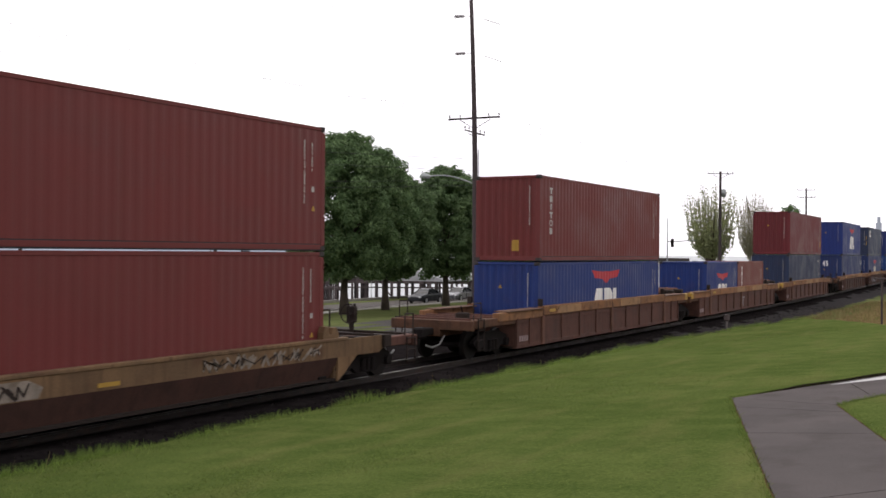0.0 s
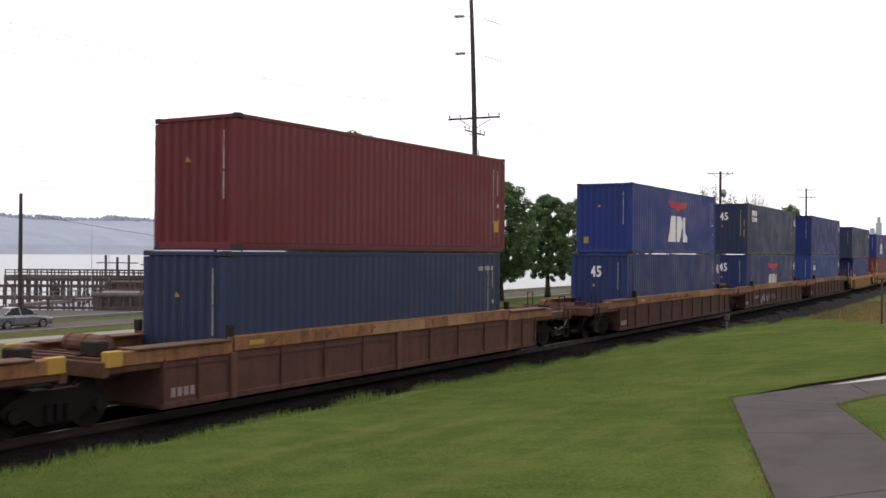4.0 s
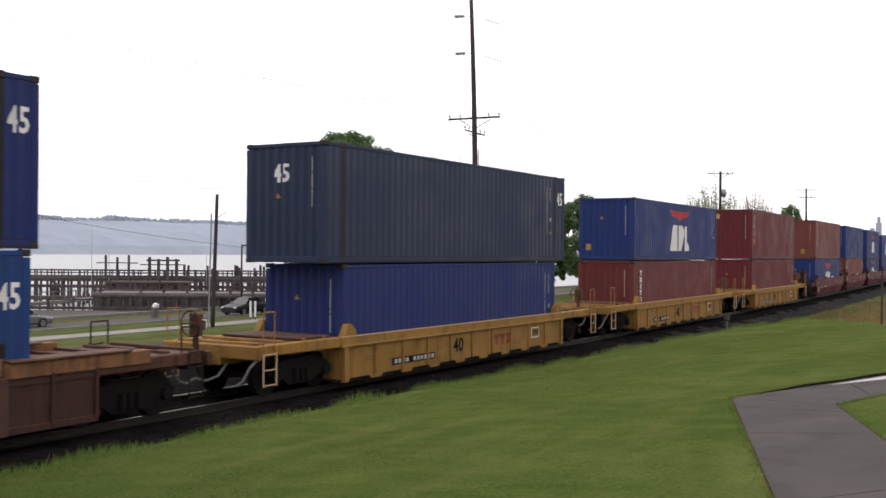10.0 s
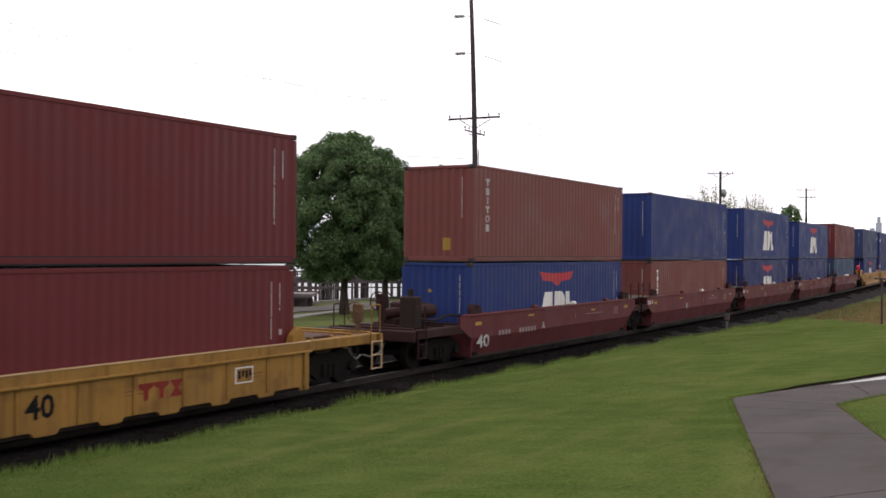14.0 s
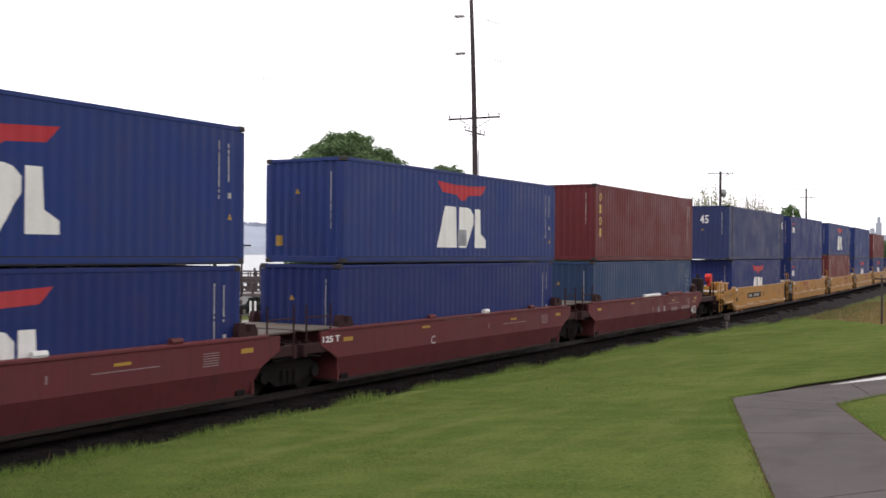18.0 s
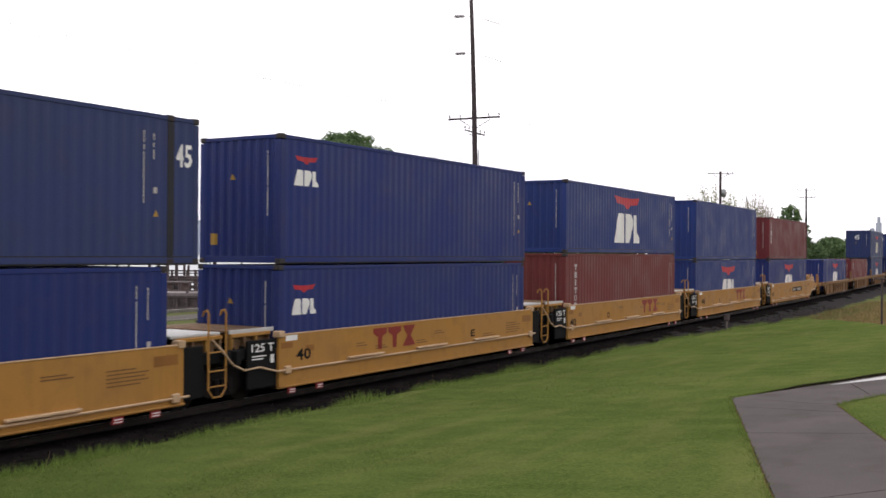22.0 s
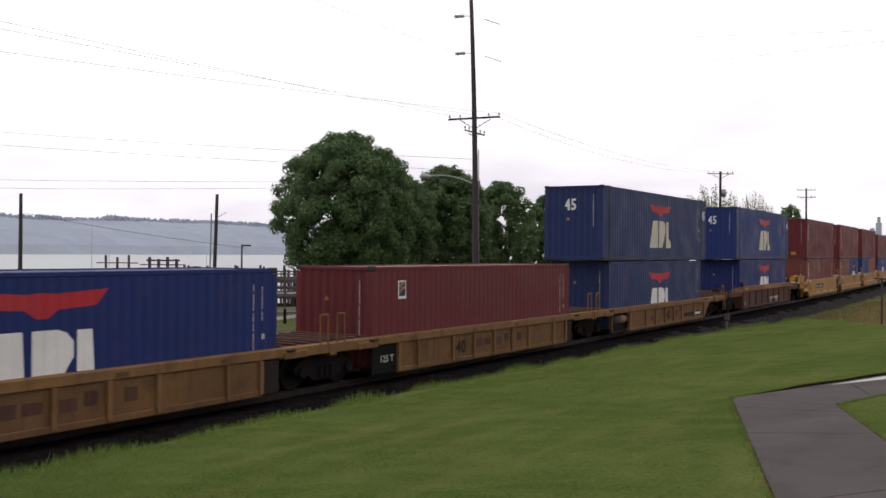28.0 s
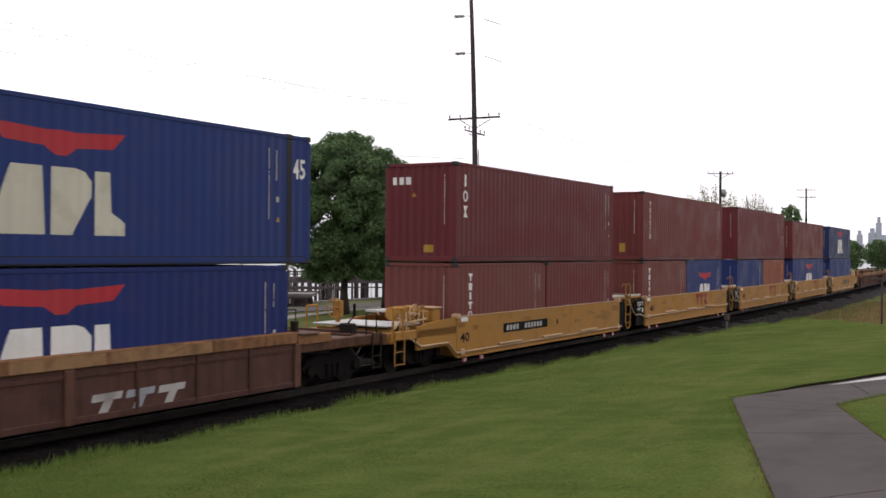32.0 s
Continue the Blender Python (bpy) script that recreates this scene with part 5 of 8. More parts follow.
        if kind == "maroon":
            if how == "free":
                brake_wheel(ob, sx * (end - 0.7), 0.2, 1.85, "maroon_dark")
                part("brake_cylinder", Geo().tube((sx * (hl + 0.9), 0.5, 1.45), (sx * (hl + 1.9), 0.5, 1.45), 0.16, n=12).box(sx * (hl + 1.4) - 0.25, sx * (hl + 1.4) + 0.25, 0.2, 0.8, 1.1, 1.32, 0.02), "maroon_dark", ob)
                part("valve_rack", Geo().box(sx * (hl + 2.35) - 0.2, sx * (hl + 2.35) + 0.2, -1.0, -0.5, 1.1, 2.0, 0.04).tube((sx * (hl + 2.35), -0.75, 2.0), (sx * (hl + 2.35), -0.75, 2.2), 0.08, n=8), "rust_dark", ob)
                part("air_pipe", Geo().pipe([(sx * hl, -1.0, 1.35), (sx * (hl + 0.8), -1.05, 1.42), (sx * (hl + 1.6), -1.0, 1.30), (sx * (hl + 2.3), -0.9, 1.4)], 0.035, 6), "rust_dark", ob)
                for sy in (-1, 1):
                    ladder(ob, sx * (end - 0.4), sy * 1.45, 0.35, 1.15, "maroon_dark", 0.42, 3)
                    g = Geo()
                    for q in (end - 0.2, end - 0.7):
                        g.tube((sx * q, sy * 1.35, 1.1), (sx * q, sy * 1.35, 1.75), 0.018, n=6)
                    g.tube((sx * (end - 0.2), sy * 1.35, 1.75), (sx * (end - 0.7), sy * 1.35, 1.75), 0.018, n=6)
                    part("handrail", g, "maroon_dark", ob)
                part("air_reservoir", Geo().tube((sx * (hl + 1.0), -0.6, 1.55), (sx * (hl + 2.0), -0.6, 1.55), 0.20, n=12), "maroon_dark", ob)
                part("valve_box", Geo().box(min(sx * (hl + 0.5), sx * (hl + 1.1)), max(sx * (hl + 0.5), sx * (hl + 1.1)), -0.2, 0.8, 1.2, 1.75, 0.04), "maroon_dark", ob)
            else:
                part("walkway", Geo().box(min(sx * (hl - 0.1), sx * (end - 0.03)), max(sx * (hl - 0.1), sx * (end - 0.03)), -1.38, 1.38, zt + 0.02, zt + 0.07, 0.012), "deck_grey", ob)
                for sy in (-1, 1):
                    g = Geo()
                    for q in (hl + 0.35, end - 0.12):
                        g.tube((sx * q, sy * 1.39, 0.86), (sx * q, sy * 1.39, 2.02), 0.024, n=6)
                    g.tube((sx * (hl + 0.35), sy * 1.39, 1.72), (sx * (end - 0.12), sy * 1.39, 1.72), 0.018, n=6)
                    part("handrail", g, "maroon_dark", ob)
                part("air_hose", Geo().pipe([(sx * (hl + 0.2), -1.3, 1.1), (sx * (hl + 0.7), -1.34, 0.80), (sx * (end - 0.1), -1.30, 0.88), (sx * (end + 0.1), -1.2, 1.0)], 0.026, 6), "truck_black", ob)
                part("walkway_leg", Geo().box(sx * (hl + 0.55) - 0.05, sx * (hl + 0.55) + 0.05, -1.25, 1.25, cfg["plat_z"], zt + 0.02, 0.01), "maroon_car", ob)
        if kind in ("tan", "rusty"):
            end_mat = "tan_side" if kind == "tan" else "rust_dark"
            for sy in (-1, 1):
                if how == "free":
                    prof = [(hl, zb), (hl + 0.25, zb + 0.15), (hl + 0.55, 0.55), (hl + 0.95, zt - 0.28), (hl + 0.95, zt - 0.02), (hl, zt - 0.02)]
                    if sx < 0:
                        prof = [(-x_, z_) for x_, z_ in reversed(prof)]
                    part("end_gusset", Geo().prism_y(prof, *sorted((sy * 1.42, sy * 1.36))), S, ob)
                    ladder(ob, sx * (end - 0.35), sy * 1.45, 0.35, 1.0, end_mat, 0.4, 3)
                    g = Geo()
                    for q in (end - 0.15, end - 0.55):
                        g.tube((sx * q, sy * 1.38, 1.0), (sx * q, sy * 1.38, 1.6), 0.022, n=6)
                    g.tube((sx * (end - 0.15), sy * 1.38, 1.6), (sx * (end - 0.55), sy * 1.38, 1.6), 0.022, n=6)
                    part("grab_rail", g, end_mat, ob)
                    part("jack_box", Geo().box(sx * (hl + 2.0) - 0.16, sx * (hl + 2.0) + 0.16, *sorted((sy * 1.50, sy * 1.38)), 0.82, 1.14, 0.02), end_mat, ob)
                else:
                    if kind == "tan" and sx > 0:
                        part("end_panel", Geo().box(5.4, 6.0, *sorted((sy * 1.38, sy * 1.32)), zb + 0.02, zc, 0.015), "rust_dark", ob, "blackened end panel")
                    if sx < 0 and kind == "tan" and seed == 22:
                        pn = part("end_panel", Geo().box(-6.3, -5.2, *sorted((sy * 1.38, sy * 1.32)), zb + 0.02, zc, 0.015), "black_mark", ob, "black end panel")
                        if sy < 0:
                            part("capacity_mark", painted(text_polys("125 T", -5.92, -5.33, 0.42, 0.60), [(-20, -1.38), (20, -1.38)]), "stencil_mark", pn, "white lettering 125 T")
                    elif sx < 0 and kind == "tan":
                        # black sheet added for the shade inside the opening behind the tanks
                        part("well_lining", Geo().box(-6.0, -4.3, *sorted((sy * 1.27, sy * 1.24)), zb + 0.02, zc, 0.0), "truck_black", ob)
                        part("air_reservoir", Geo().tube((-5.8, sy * 1.20, 0.62), (-5.12, sy * 1.20, 0.62), 0.18, n=14), "pole_dark", ob, "dark grey air tank", None, True)
                        part("air_reservoir", Geo().tube((-5.08, sy * 1.20, 0.62), (-4.45, sy * 1.20, 0.62), 0.18, n=14), "tank_tan", ob, "tan air tank", None, True)
                        part("tank_strap", Geo().tube((-5.2, sy * 1.18, 0.62), (-5.1, sy * 1.18, 0.62), 0.18, n=12), "truck_black", ob)
                    elif sx < 0:
                        pn = part("end_panel", Geo().box(-hl - 1.1, -hl, *sorted((sy * 1.38, sy * 1.32)), zb + 0.02, zc - 0.02, 0.015), "rust_dark", ob, "blackened end panel")
                        if sy < 0 and kind == "tan":
                            part("capacity_mark", painted(text_polys("125 T", -hl - 0.75, -hl - 0.12, 0.36, 0.55), [(-20, -1.38), (20, -1.38)]), "white_mark", pn, "white lettering 125 T")
                    g = Geo()
                    for q in (end - 0.2, end - 0.5):
                        g.tube((sx * q, sy * 1.38, 0.9), (sx * q, sy * 1.38, 1.75), 0.022, n=6)
                    g.tube((sx * (end - 0.2), sy * 1.38, 1.75), (sx * (end - 0.5), sy * 1.38, 1.75), 0.022, n=6)
                    part("grab_rail", g, end_mat, ob)
            if how == "free":
                brake_wheel(ob, sx * (end - 0.6), 0.4, 1.55, end_mat)

    # lettering on the near side
    flat = [(-20.0, -1.42), (20.0, -1.42)]

    def mark(name, polys, material, y=-1.42, lab=""):
        q = part(name, painted(polys, [(-20.0, y), (20.0, y)], 0.006), material, ob, lab)
        if name in ("stencil", "owner_print", "number_print", "graffiti_stroke", "test_print", "owner_block"):
            tagged(q, lab, kind="stuff")
    if kind == "ttx":
        mark("size_number", text_polys("40", *((-6.15, -5.62, 0.65, 0.92) if front == "free" or rear == "free" or seed == 18 else (-5.75, -5.22, 0.78, 1.04))), "black_mark", lab="black number 40")
        if letters:
            mark("unit_letter", text_polys(letters, *({"A": (0.38, 0.58), "B": (-0.82, -0.58), "C": (-2.62, -2.38), "D": (-2.62, -2.38), "E": (2.22, 2.46)}.get(letters, (-0.55, -0.33))), 0.78, 0.98), "black_mark", lab="black letter " + letters)
        if cfg_plate(seed):
            q = cfg_plate(seed)
            mark("number_board", [rect(q, q + 3.2, 0.76, 1.04)], "black_mark")
            mark("number_print", [[(q_ - 0.02, 0.82), (q_ + 0.14, 0.82), (q_ + 0.18, 0.98), (q_ + 0.02, 0.98)] for q_ in [q + 0.22 + 0.22 * i + (0.38 if i > 3 else 0.0) for i in range(10)]], "stencil_mark", -1.427)
        else:
            q = {17: -2.75, 18: 1.2, 19: 0.77}.get(seed, 0.8)
            for i in range(3):
                o = q + i * 0.66
                polys = column_shape("ffx"[i], o, 0.78, 0.62 if i < 2 else 0.66, 0.53)
                mark("owner_block", polys, "owner_red", -1.42 - 0.001 * i)
        for i in range(5):
            xx = r.uniform(-5.0, 4.8)
            zz = r.uniform(0.72, 1.2)
            w = r.uniform(0.4, 0.8)
            mark("stencil", [rect(xx, xx + w, zz, zz + 0.028), rect(xx, xx + w * 0.8, zz + 0.06, zz + 0.085)], "ttx_stencil")
        mark("label_plate", [rect(-hl + 0.22, -hl + 0.62, 1.24, 1.36)], "white_mark", lab="small white label plate")
        mark("old_patch", [rect(-hl + 0.06, -hl + 0.46, 1.08, 1.21)], "ttx_patch", lab="overpainted brown patch")
        mark("old_patch", [rect(-hl + 0.92, -hl + 1.22, 0.96, 1.10)], "ttx_patch", lab="overpainted brown patch")
        mark("old_patch", [rect(hl - 0.78, hl - 0.16, 1.02, 1.22)], "ttx_patch", lab="overpainted brown patch")
        mark("stencil", [rect(hl - 1.9, hl - 1.9 + w_, 0.75 + 0.07 * i, 0.775 + 0.07 * i) for i, w_ in enumerate((0.8, 1.0, 0.9, 1.0, 0.7))], "ttx_stencil")
    elif kind == "maroon":
        if letters in "AB":
            q = -6.16 if letters == "A" else 5.34
            mark("size_number", text_polys("40", q, q + 0.80, 0.41, 0.79), "stencil_mark", lab="white number 40")
            mark("owner_print", [rect(o_ + 0.21 * i, o_ + 0.21 * i + 0.15, 0.70, 0.85) for o_, k_ in (((-4.76, 4), (-3.36, 6)) if letters == "A" else ((2.45, 4), (3.92, 6))) for i in range(k_)], "dim_mark")
        else:
            mark("capacity_mark", text_polys("125 T", -hl - 0.68, -hl - 0.02, 1.10, 1.25), "white_mark", lab="white lettering 125 T")
        mark("unit_letter", text_polys(letters, *((1.38, 1.62) if letters == "B" else (-2.25, -2.01) if letters == "C" else (-1.70, -1.46)), 0.72, 0.95), "stencil_mark", lab="white letter " + letters)
        for q in (rect(-hl + 0.12, -hl + 0.5, 1.08, 1.18), rect(hl - 0.5, hl - 0.12, 1.08, 1.18), rect(-2.7, -2.3, 1.18, 1.24), rect(2.5, 2.9, 1.12, 1.18)):
            mark("reflector", [q], "yellow_mark")
        mark("stencil", [rect(hl - 1.6, hl - 1.15, 0.90 + 0.05 * i, 0.918 + 0.05 * i) for i in range(6)] + [rect(-1.5, 0.1, 1.33, 1.345), rect(2.0, 3.6, 1.02, 1.04), rect(1.05, 1.09, 0.95, 1.10)], "dim_mark")
        for q, q1, w_ in (((-1.0, 0.93, 1), (1.97, 4.0, 0)) if letters == "B" else ((-2.3, -2.0, 0), (0.8, 1.1, 1), (3.9, 4.2, 0))):
            part("sealed_tube", Geo().tube((q, -1.38, zt + 0.09), (q1, -1.38, zt + 0.09), 0.07, n=8), "white_mark" if w_ else "maroon_car", ob)
        if letters == "B":
            for q in ((0.57, 0.86, 0.73, 0.75), (0.57, 0.86, 0.93, 0.95), (0.57, 0.59, 0.75, 0.93), (0.84, 0.86, 0.75, 0.93), (0.64, 0.79, 0.79, 0.89)):
                mark("stencil_box", [rect(*q)], "grey_mark")
            mark("stencil", [rect(-0.06, -0.02, 0.80, 0.96)], "stencil_mark")
            mark("reflector", [rect(5.58, 6.1, 0.95, 1.0)], "yellow_mark")
            post = part("flag_post", Geo().tube((8.92, -1.30, 0.8), (8.92, -1.30, 2.0), 0.035, n=8), "maroon_dark", ob)
            part("red_cover", Geo().prism_y([(8.70, 1.86), (8.98, 1.82), (9.05, 2.10), (8.97, 2.24), (8.78, 2.22), (8.67, 2.08)], -1.38, -1.12).box(8.80, 8.96, -1.34, -1.16, 1.62, 1.85, 0.02), "red_flag", post, "bright red cover on a post")
            part("end_post", Geo().tube((9.42, -1.32, 0.8), (9.42, -1.32, 2.02), 0.03, n=8), "maroon_dark", ob)
    elif kind == "yellow":
        mark("number_board", [rect(-4.2, -2.1, 0.32, 0.50)], "black_mark", -1.41)
        mark("number_print", [rect(-4.1 + 0.18 * i, -3.97 + 0.18 * i, 0.355, 0.465) for i in range(11) if i != 4], "stencil_mark", -1.418)
        mark("size_number", text_polys("40", -1.10, -0.52, 0.38, 0.80), "black_mark", -1.41, "black number 40")
        for i in range(3):
            o = 1.32 + i * 0.385
            mark("owner_block", column_shape("ffx"[i], o, 0.42, 0.38, 0.32), "owner_red", -1.412 - 0.001 * i)
        mark("test_plate", [rect(3.92, 4.47, 0.46, 0.80)], "white_mark", -1.41)
        mark("test_field", [rect(3.955, 4.435, 0.49, 0.77)], "old_yellow", -1.416)
        mark("test_print", [rect(4.0 + 0.11 * i, 4.07 + 0.11 * i, 0.56 + 0.04 * (i % 2), 0.72) for i in range(4)], "black_mark", -1.422)
        for i in range(4):
            xx = -5.4 + 3.2 * i
            mark("stencil", [rect(xx, xx + 0.6, 0.62, 0.64), rect(xx, xx + 0.5, 0.55, 0.57)], "ttx_stencil", -1.41)
    elif kind == "tan":
        mark("size_number", text_polys("40", *((0.33, 0.88) if seed == 23 else (-2.2, -1.62)), 0.34, 0.72), "rust_dark", -1.405, "faded black number 40")
        for q in ((-1.0, -0.62, 0.46, 0.70), (-0.52, -0.1, 0.48, 0.68), (0.25, 0.6, 0.44, 0.66), (0.75, 1.05, 0.50, 0.74), (1.65, 1.95, 0.46, 0.72)) if seed != 23 else ((1.5, 1.95, 0.44, 0.70), (-1.75, -1.45, 0.40, 0.58)):
            mark("stencil_patch", [rect(*q)], "rust_side", -1.405)
        for q in (-4.6, -1.3, 1.4, 4.1):
            mark("chord_patch", [rect(q, q + 0.3, zc + 0.05, zc + 0.13)], "rust_post", -1.455)
        if seed == 23:
            mark("number_board", [rect(4.25, 5.6, 0.32, 0.52)], "black_mark", -1.405)
            mark("faded_board", [rect(2.88, 4.25, 0.33, 0.50)], "rust_dark", -1.405)
            mark("number_print", [rect(4.42 + 0.18 * i, 4.55 + 0.18 * i, 0.355, 0.465) for i in range(6)], "white_mark", -1.412)
    elif kind == "rusty":
        for k, (q0, q1, w_) in enumerate(((1.9, 3.1, 0.05), (3.0, 4.3, 0.06), (4.2, 5.8, 0.05))):
            mark("graffiti_stroke", scrawl(q0, q1, 0.76, 1.06, 40 + k, 4, w_), "graffiti", -1.422 - 0.001 * k, "pale sprayed graffiti")
            mark("graffiti_stroke", scrawl(q0, q1, 0.80, 1.04, 60 + k, 3, 0.025), "rust_dark", -1.427 - 0.001 * k, "dark sprayed outline")
        mark("graffiti_panel", [[(-3.9, 0.74), (-1.9, 0.74), (-1.8, 0.92), (-2.1, 1.06), (-3.9, 1.06)]], "graffiti", -1.422, "pale painted field")
        mark("graffiti_stroke", scrawl(-3.7, -1.9, 0.76, 1.05, 71, 4, 0.045), "rust_dark", -1.428, "dark sprayed outline")
        mark("reflector", [rect(-0.68, -0.18, 0.78, 0.86)], "yellow_mark", -1.44)
    else:
        q = 0.15 if seed == 6 else -5.75
        mark("reflector", [rect(q, q + 0.48, zc + 0.10, zc + 0.20)], "yellow_mark", -1.46)
        for k in range(2):
            q = r.uniform(-5.8, -1.0) if k == 0 else r.uniform(0.4, 3.2)
            mark("chord_patch", [rect(q, q + r.uniform(1.2, 2.6), zc + 0.02, zt - 0.03)], "chord_pale", -1.4515, "paler repainted patch")
        gr = random.Random(seed)
        if seed == 6:
            for k, q in enumerate(((-5.85, -4.65, 0.62, 0.88, 5, 0.030), (-4.25, -3.05, 0.30, 0.92, 3, 0.055), (-2.95, -1.85, 0.34, 0.92, 3, 0.055), (-1.35, -0.25, 0.48, 0.88, 4, 0.045))):
                mark("graffiti_stroke", scrawl(*q[:4], 11 + k, q[4], q[5]), "grey_mark", -1.406 - 0.001 * k)
        if seed == 24:
            for k in range(3):
                o = 0.55 + 0.78 * k
                mark("owner_block", [[(o - 0.06, 0.52), (o + 0.62, 0.54), (o + 0.66, 0.67), (o - 0.02, 0.66)], [(o + 0.08, 0.28), (o + 0.28, 0.27), (o + 0.44, 0.53), (o + 0.22, 0.53)]], "stencil_mark" if k != 1 else "grey_mark", -1.405 - 0.001 * k)
        if seed == 3:
            n = 2
            for k in range(n):
                xx = -0.1 + k * 0.48
                zz = gr.uniform(0.36, 0.5)
                h = gr.uniform(0.35, 0.55)
                mark("graffiti_stroke", [[(xx, zz), (xx + 0.08, zz), (xx + 0.2, zz + h), (xx + 0.12, zz + h)], [(xx + 0.02, zz + h * 0.85), (xx + 0.38, zz + h * 0.9), (xx + 0.38, zz + h), (xx + 0.02, zz + h)]], "grey_mark", -1.405 - 0.0006 * k)
        for k in range(4):
            xx = gr.uniform(-5.8, 5.5)
            w = gr.uniform(0.15, 0.5)
            mark("graffiti_stroke", [[(xx, zc + 0.08), (xx + 0.04, zc + 0.08), (xx + w + 0.04, zt - 0.08), (xx + w, zt - 0.08)]], "rust_dark", -1.452 - 0.0005 * k)
        mark("stencil", [rect(-hl + 0.25 + 0.17 * i, -hl + 0.37 + 0.17 * i, 0.40, 0.58) for i in range(4)], "dim_mark", -1.405)
        if seed in (5, 6, 7):
            q = {5: -2.6, 6: 0.65, 7: 0.7}[seed]
            for k, (o, w_, l_) in enumerate(((0.0, 0.8, 5), (1.0, 0.9, 2), (1.95, 0.8, 4), (2.8, 0.7, 2))):
                mark("graffiti_stroke", cursive(q + o, q + o + w_, zc + 0.05, zt - 0.06, seed + k, 0.03, l_), "rust_dark", -1.456 - 0.001 * k)
                if k % 2:
                    mark("graffiti_stroke", cursive(q + o + 0.05, q + o + w_, zc + 0.09, zt - 0.10, seed + 9 + k, 0.022, 3), "rust_dark", -1.462)
    TRAIN.append((ob, xc, 0.0))
    return ob


def cfg_plate(seed):
    """Where a five-pack's end unit carries its number board."""
    return {16: -3.5, 20: 0.12, 25: -3.5, 29: 0.12}.get(seed, 0)


CAR = {
    "brown": dict(end_paint="rust_end", deck="rust_deck", bearer="rust_side", shape="ribbed", post="rust_post", side="rust_side", chord="rust_chord", top=1.46, chord_h=0.31, bottom=0.19, half_low=8.15, half_chord=9.35, mid=6.2, pitch=1.16, plat_z=1.22, joint=9.55, free=11.0, post_chord=False),
    "brown_short": dict(end_paint="rust_end", deck="rust_deck", bearer="rust_side", shape="ribbed", post="rust_post", side="rust_side", chord="rust_chord", top=1.42, chord_h=0.26, bottom=0.19, half_low=6.3, half_chord=7.4, mid=6.15, pitch=1.1, plat_z=1.16, joint=7.9, free=9.75),
    "yellow": dict(deck="rust_side", shape="scalloped", side="old_yellow", chord="old_yellow", top=1.18, chord_h=0.22, bottom=0.09, half_low=6.3, half_chord=6.4, mid=6.2, pitch=1.2, plat_z=1.18, joint=7.7, free=9.35),
    "maroon": dict(end_paint="maroon_dark", deck="rust_dark", shape="keel", side="maroon_car", chord="maroon_car", bracket="maroon_dark", top=1.37, chord_h=0.2, bottom=0.11, half_low=6.35, half_chord=7.0, mid=6.2, pitch=1.2, plat_z=1.12, joint=7.72, free=9.6),
    "ttx": dict(joint_paint="black_mark", shape="flat", side="ttx_yellow", chord="ttx_yellow", trim="ttx_yellow", top=1.38, chord_h=0.2, bottom=0.20, half_low=6.33, half_chord=6.4, mid=6.2, pitch=1.2, plat_z=1.15, joint=7.68, free=9.7),
    "tan": dict(front_low=5.2, rear_low=5.4, deck="rust_dark", bearer="rust_side", shape="ribbed", side="tan_sheet", rib="tan_side", post="tan_side", chord="tan_side", top=1.09, chord_h=0.21, bottom=0.11, half_low=6.0, half_chord=6.95, mid=6.1, pitch=1.2, plat_z=1.08, joint=7.95, free=9.9),
    # the sloping keel sheet takes a darker red-brown than the side above
    "rusty": dict(keel="rust_side_dark", end_paint="rust_side", deck="rust_dark", bearer="rust_dark", ext=1.9, shape="keel", side="rust_tan", chord="rust_tan", top=1.13, chord_h=0.2, bottom=0.16, half_low=6.4, half_chord=7.0, mid=6.2, pitch=1.2, plat_z=1.05, joint=8.2, free=9.9),
}
TRAIN = []
HC, ST = 2.896, 2.591
L40, L45, L20 = 12.192, 13.716, 6.058
FLOOR, GAP = 0.31, 0.022
BROWN_L = "rusty brown ribbed well car carrying stacked containers"
YEL_L = "old yellow single well car with scalloped side sills"
MAR_L = "maroon articulated well car unit with smooth sloping sides"
TTX_L = "orange-yellow articulated well car unit with flat sides"
TAN_L = "weathered tan articulated well car unit with ribbed sides"
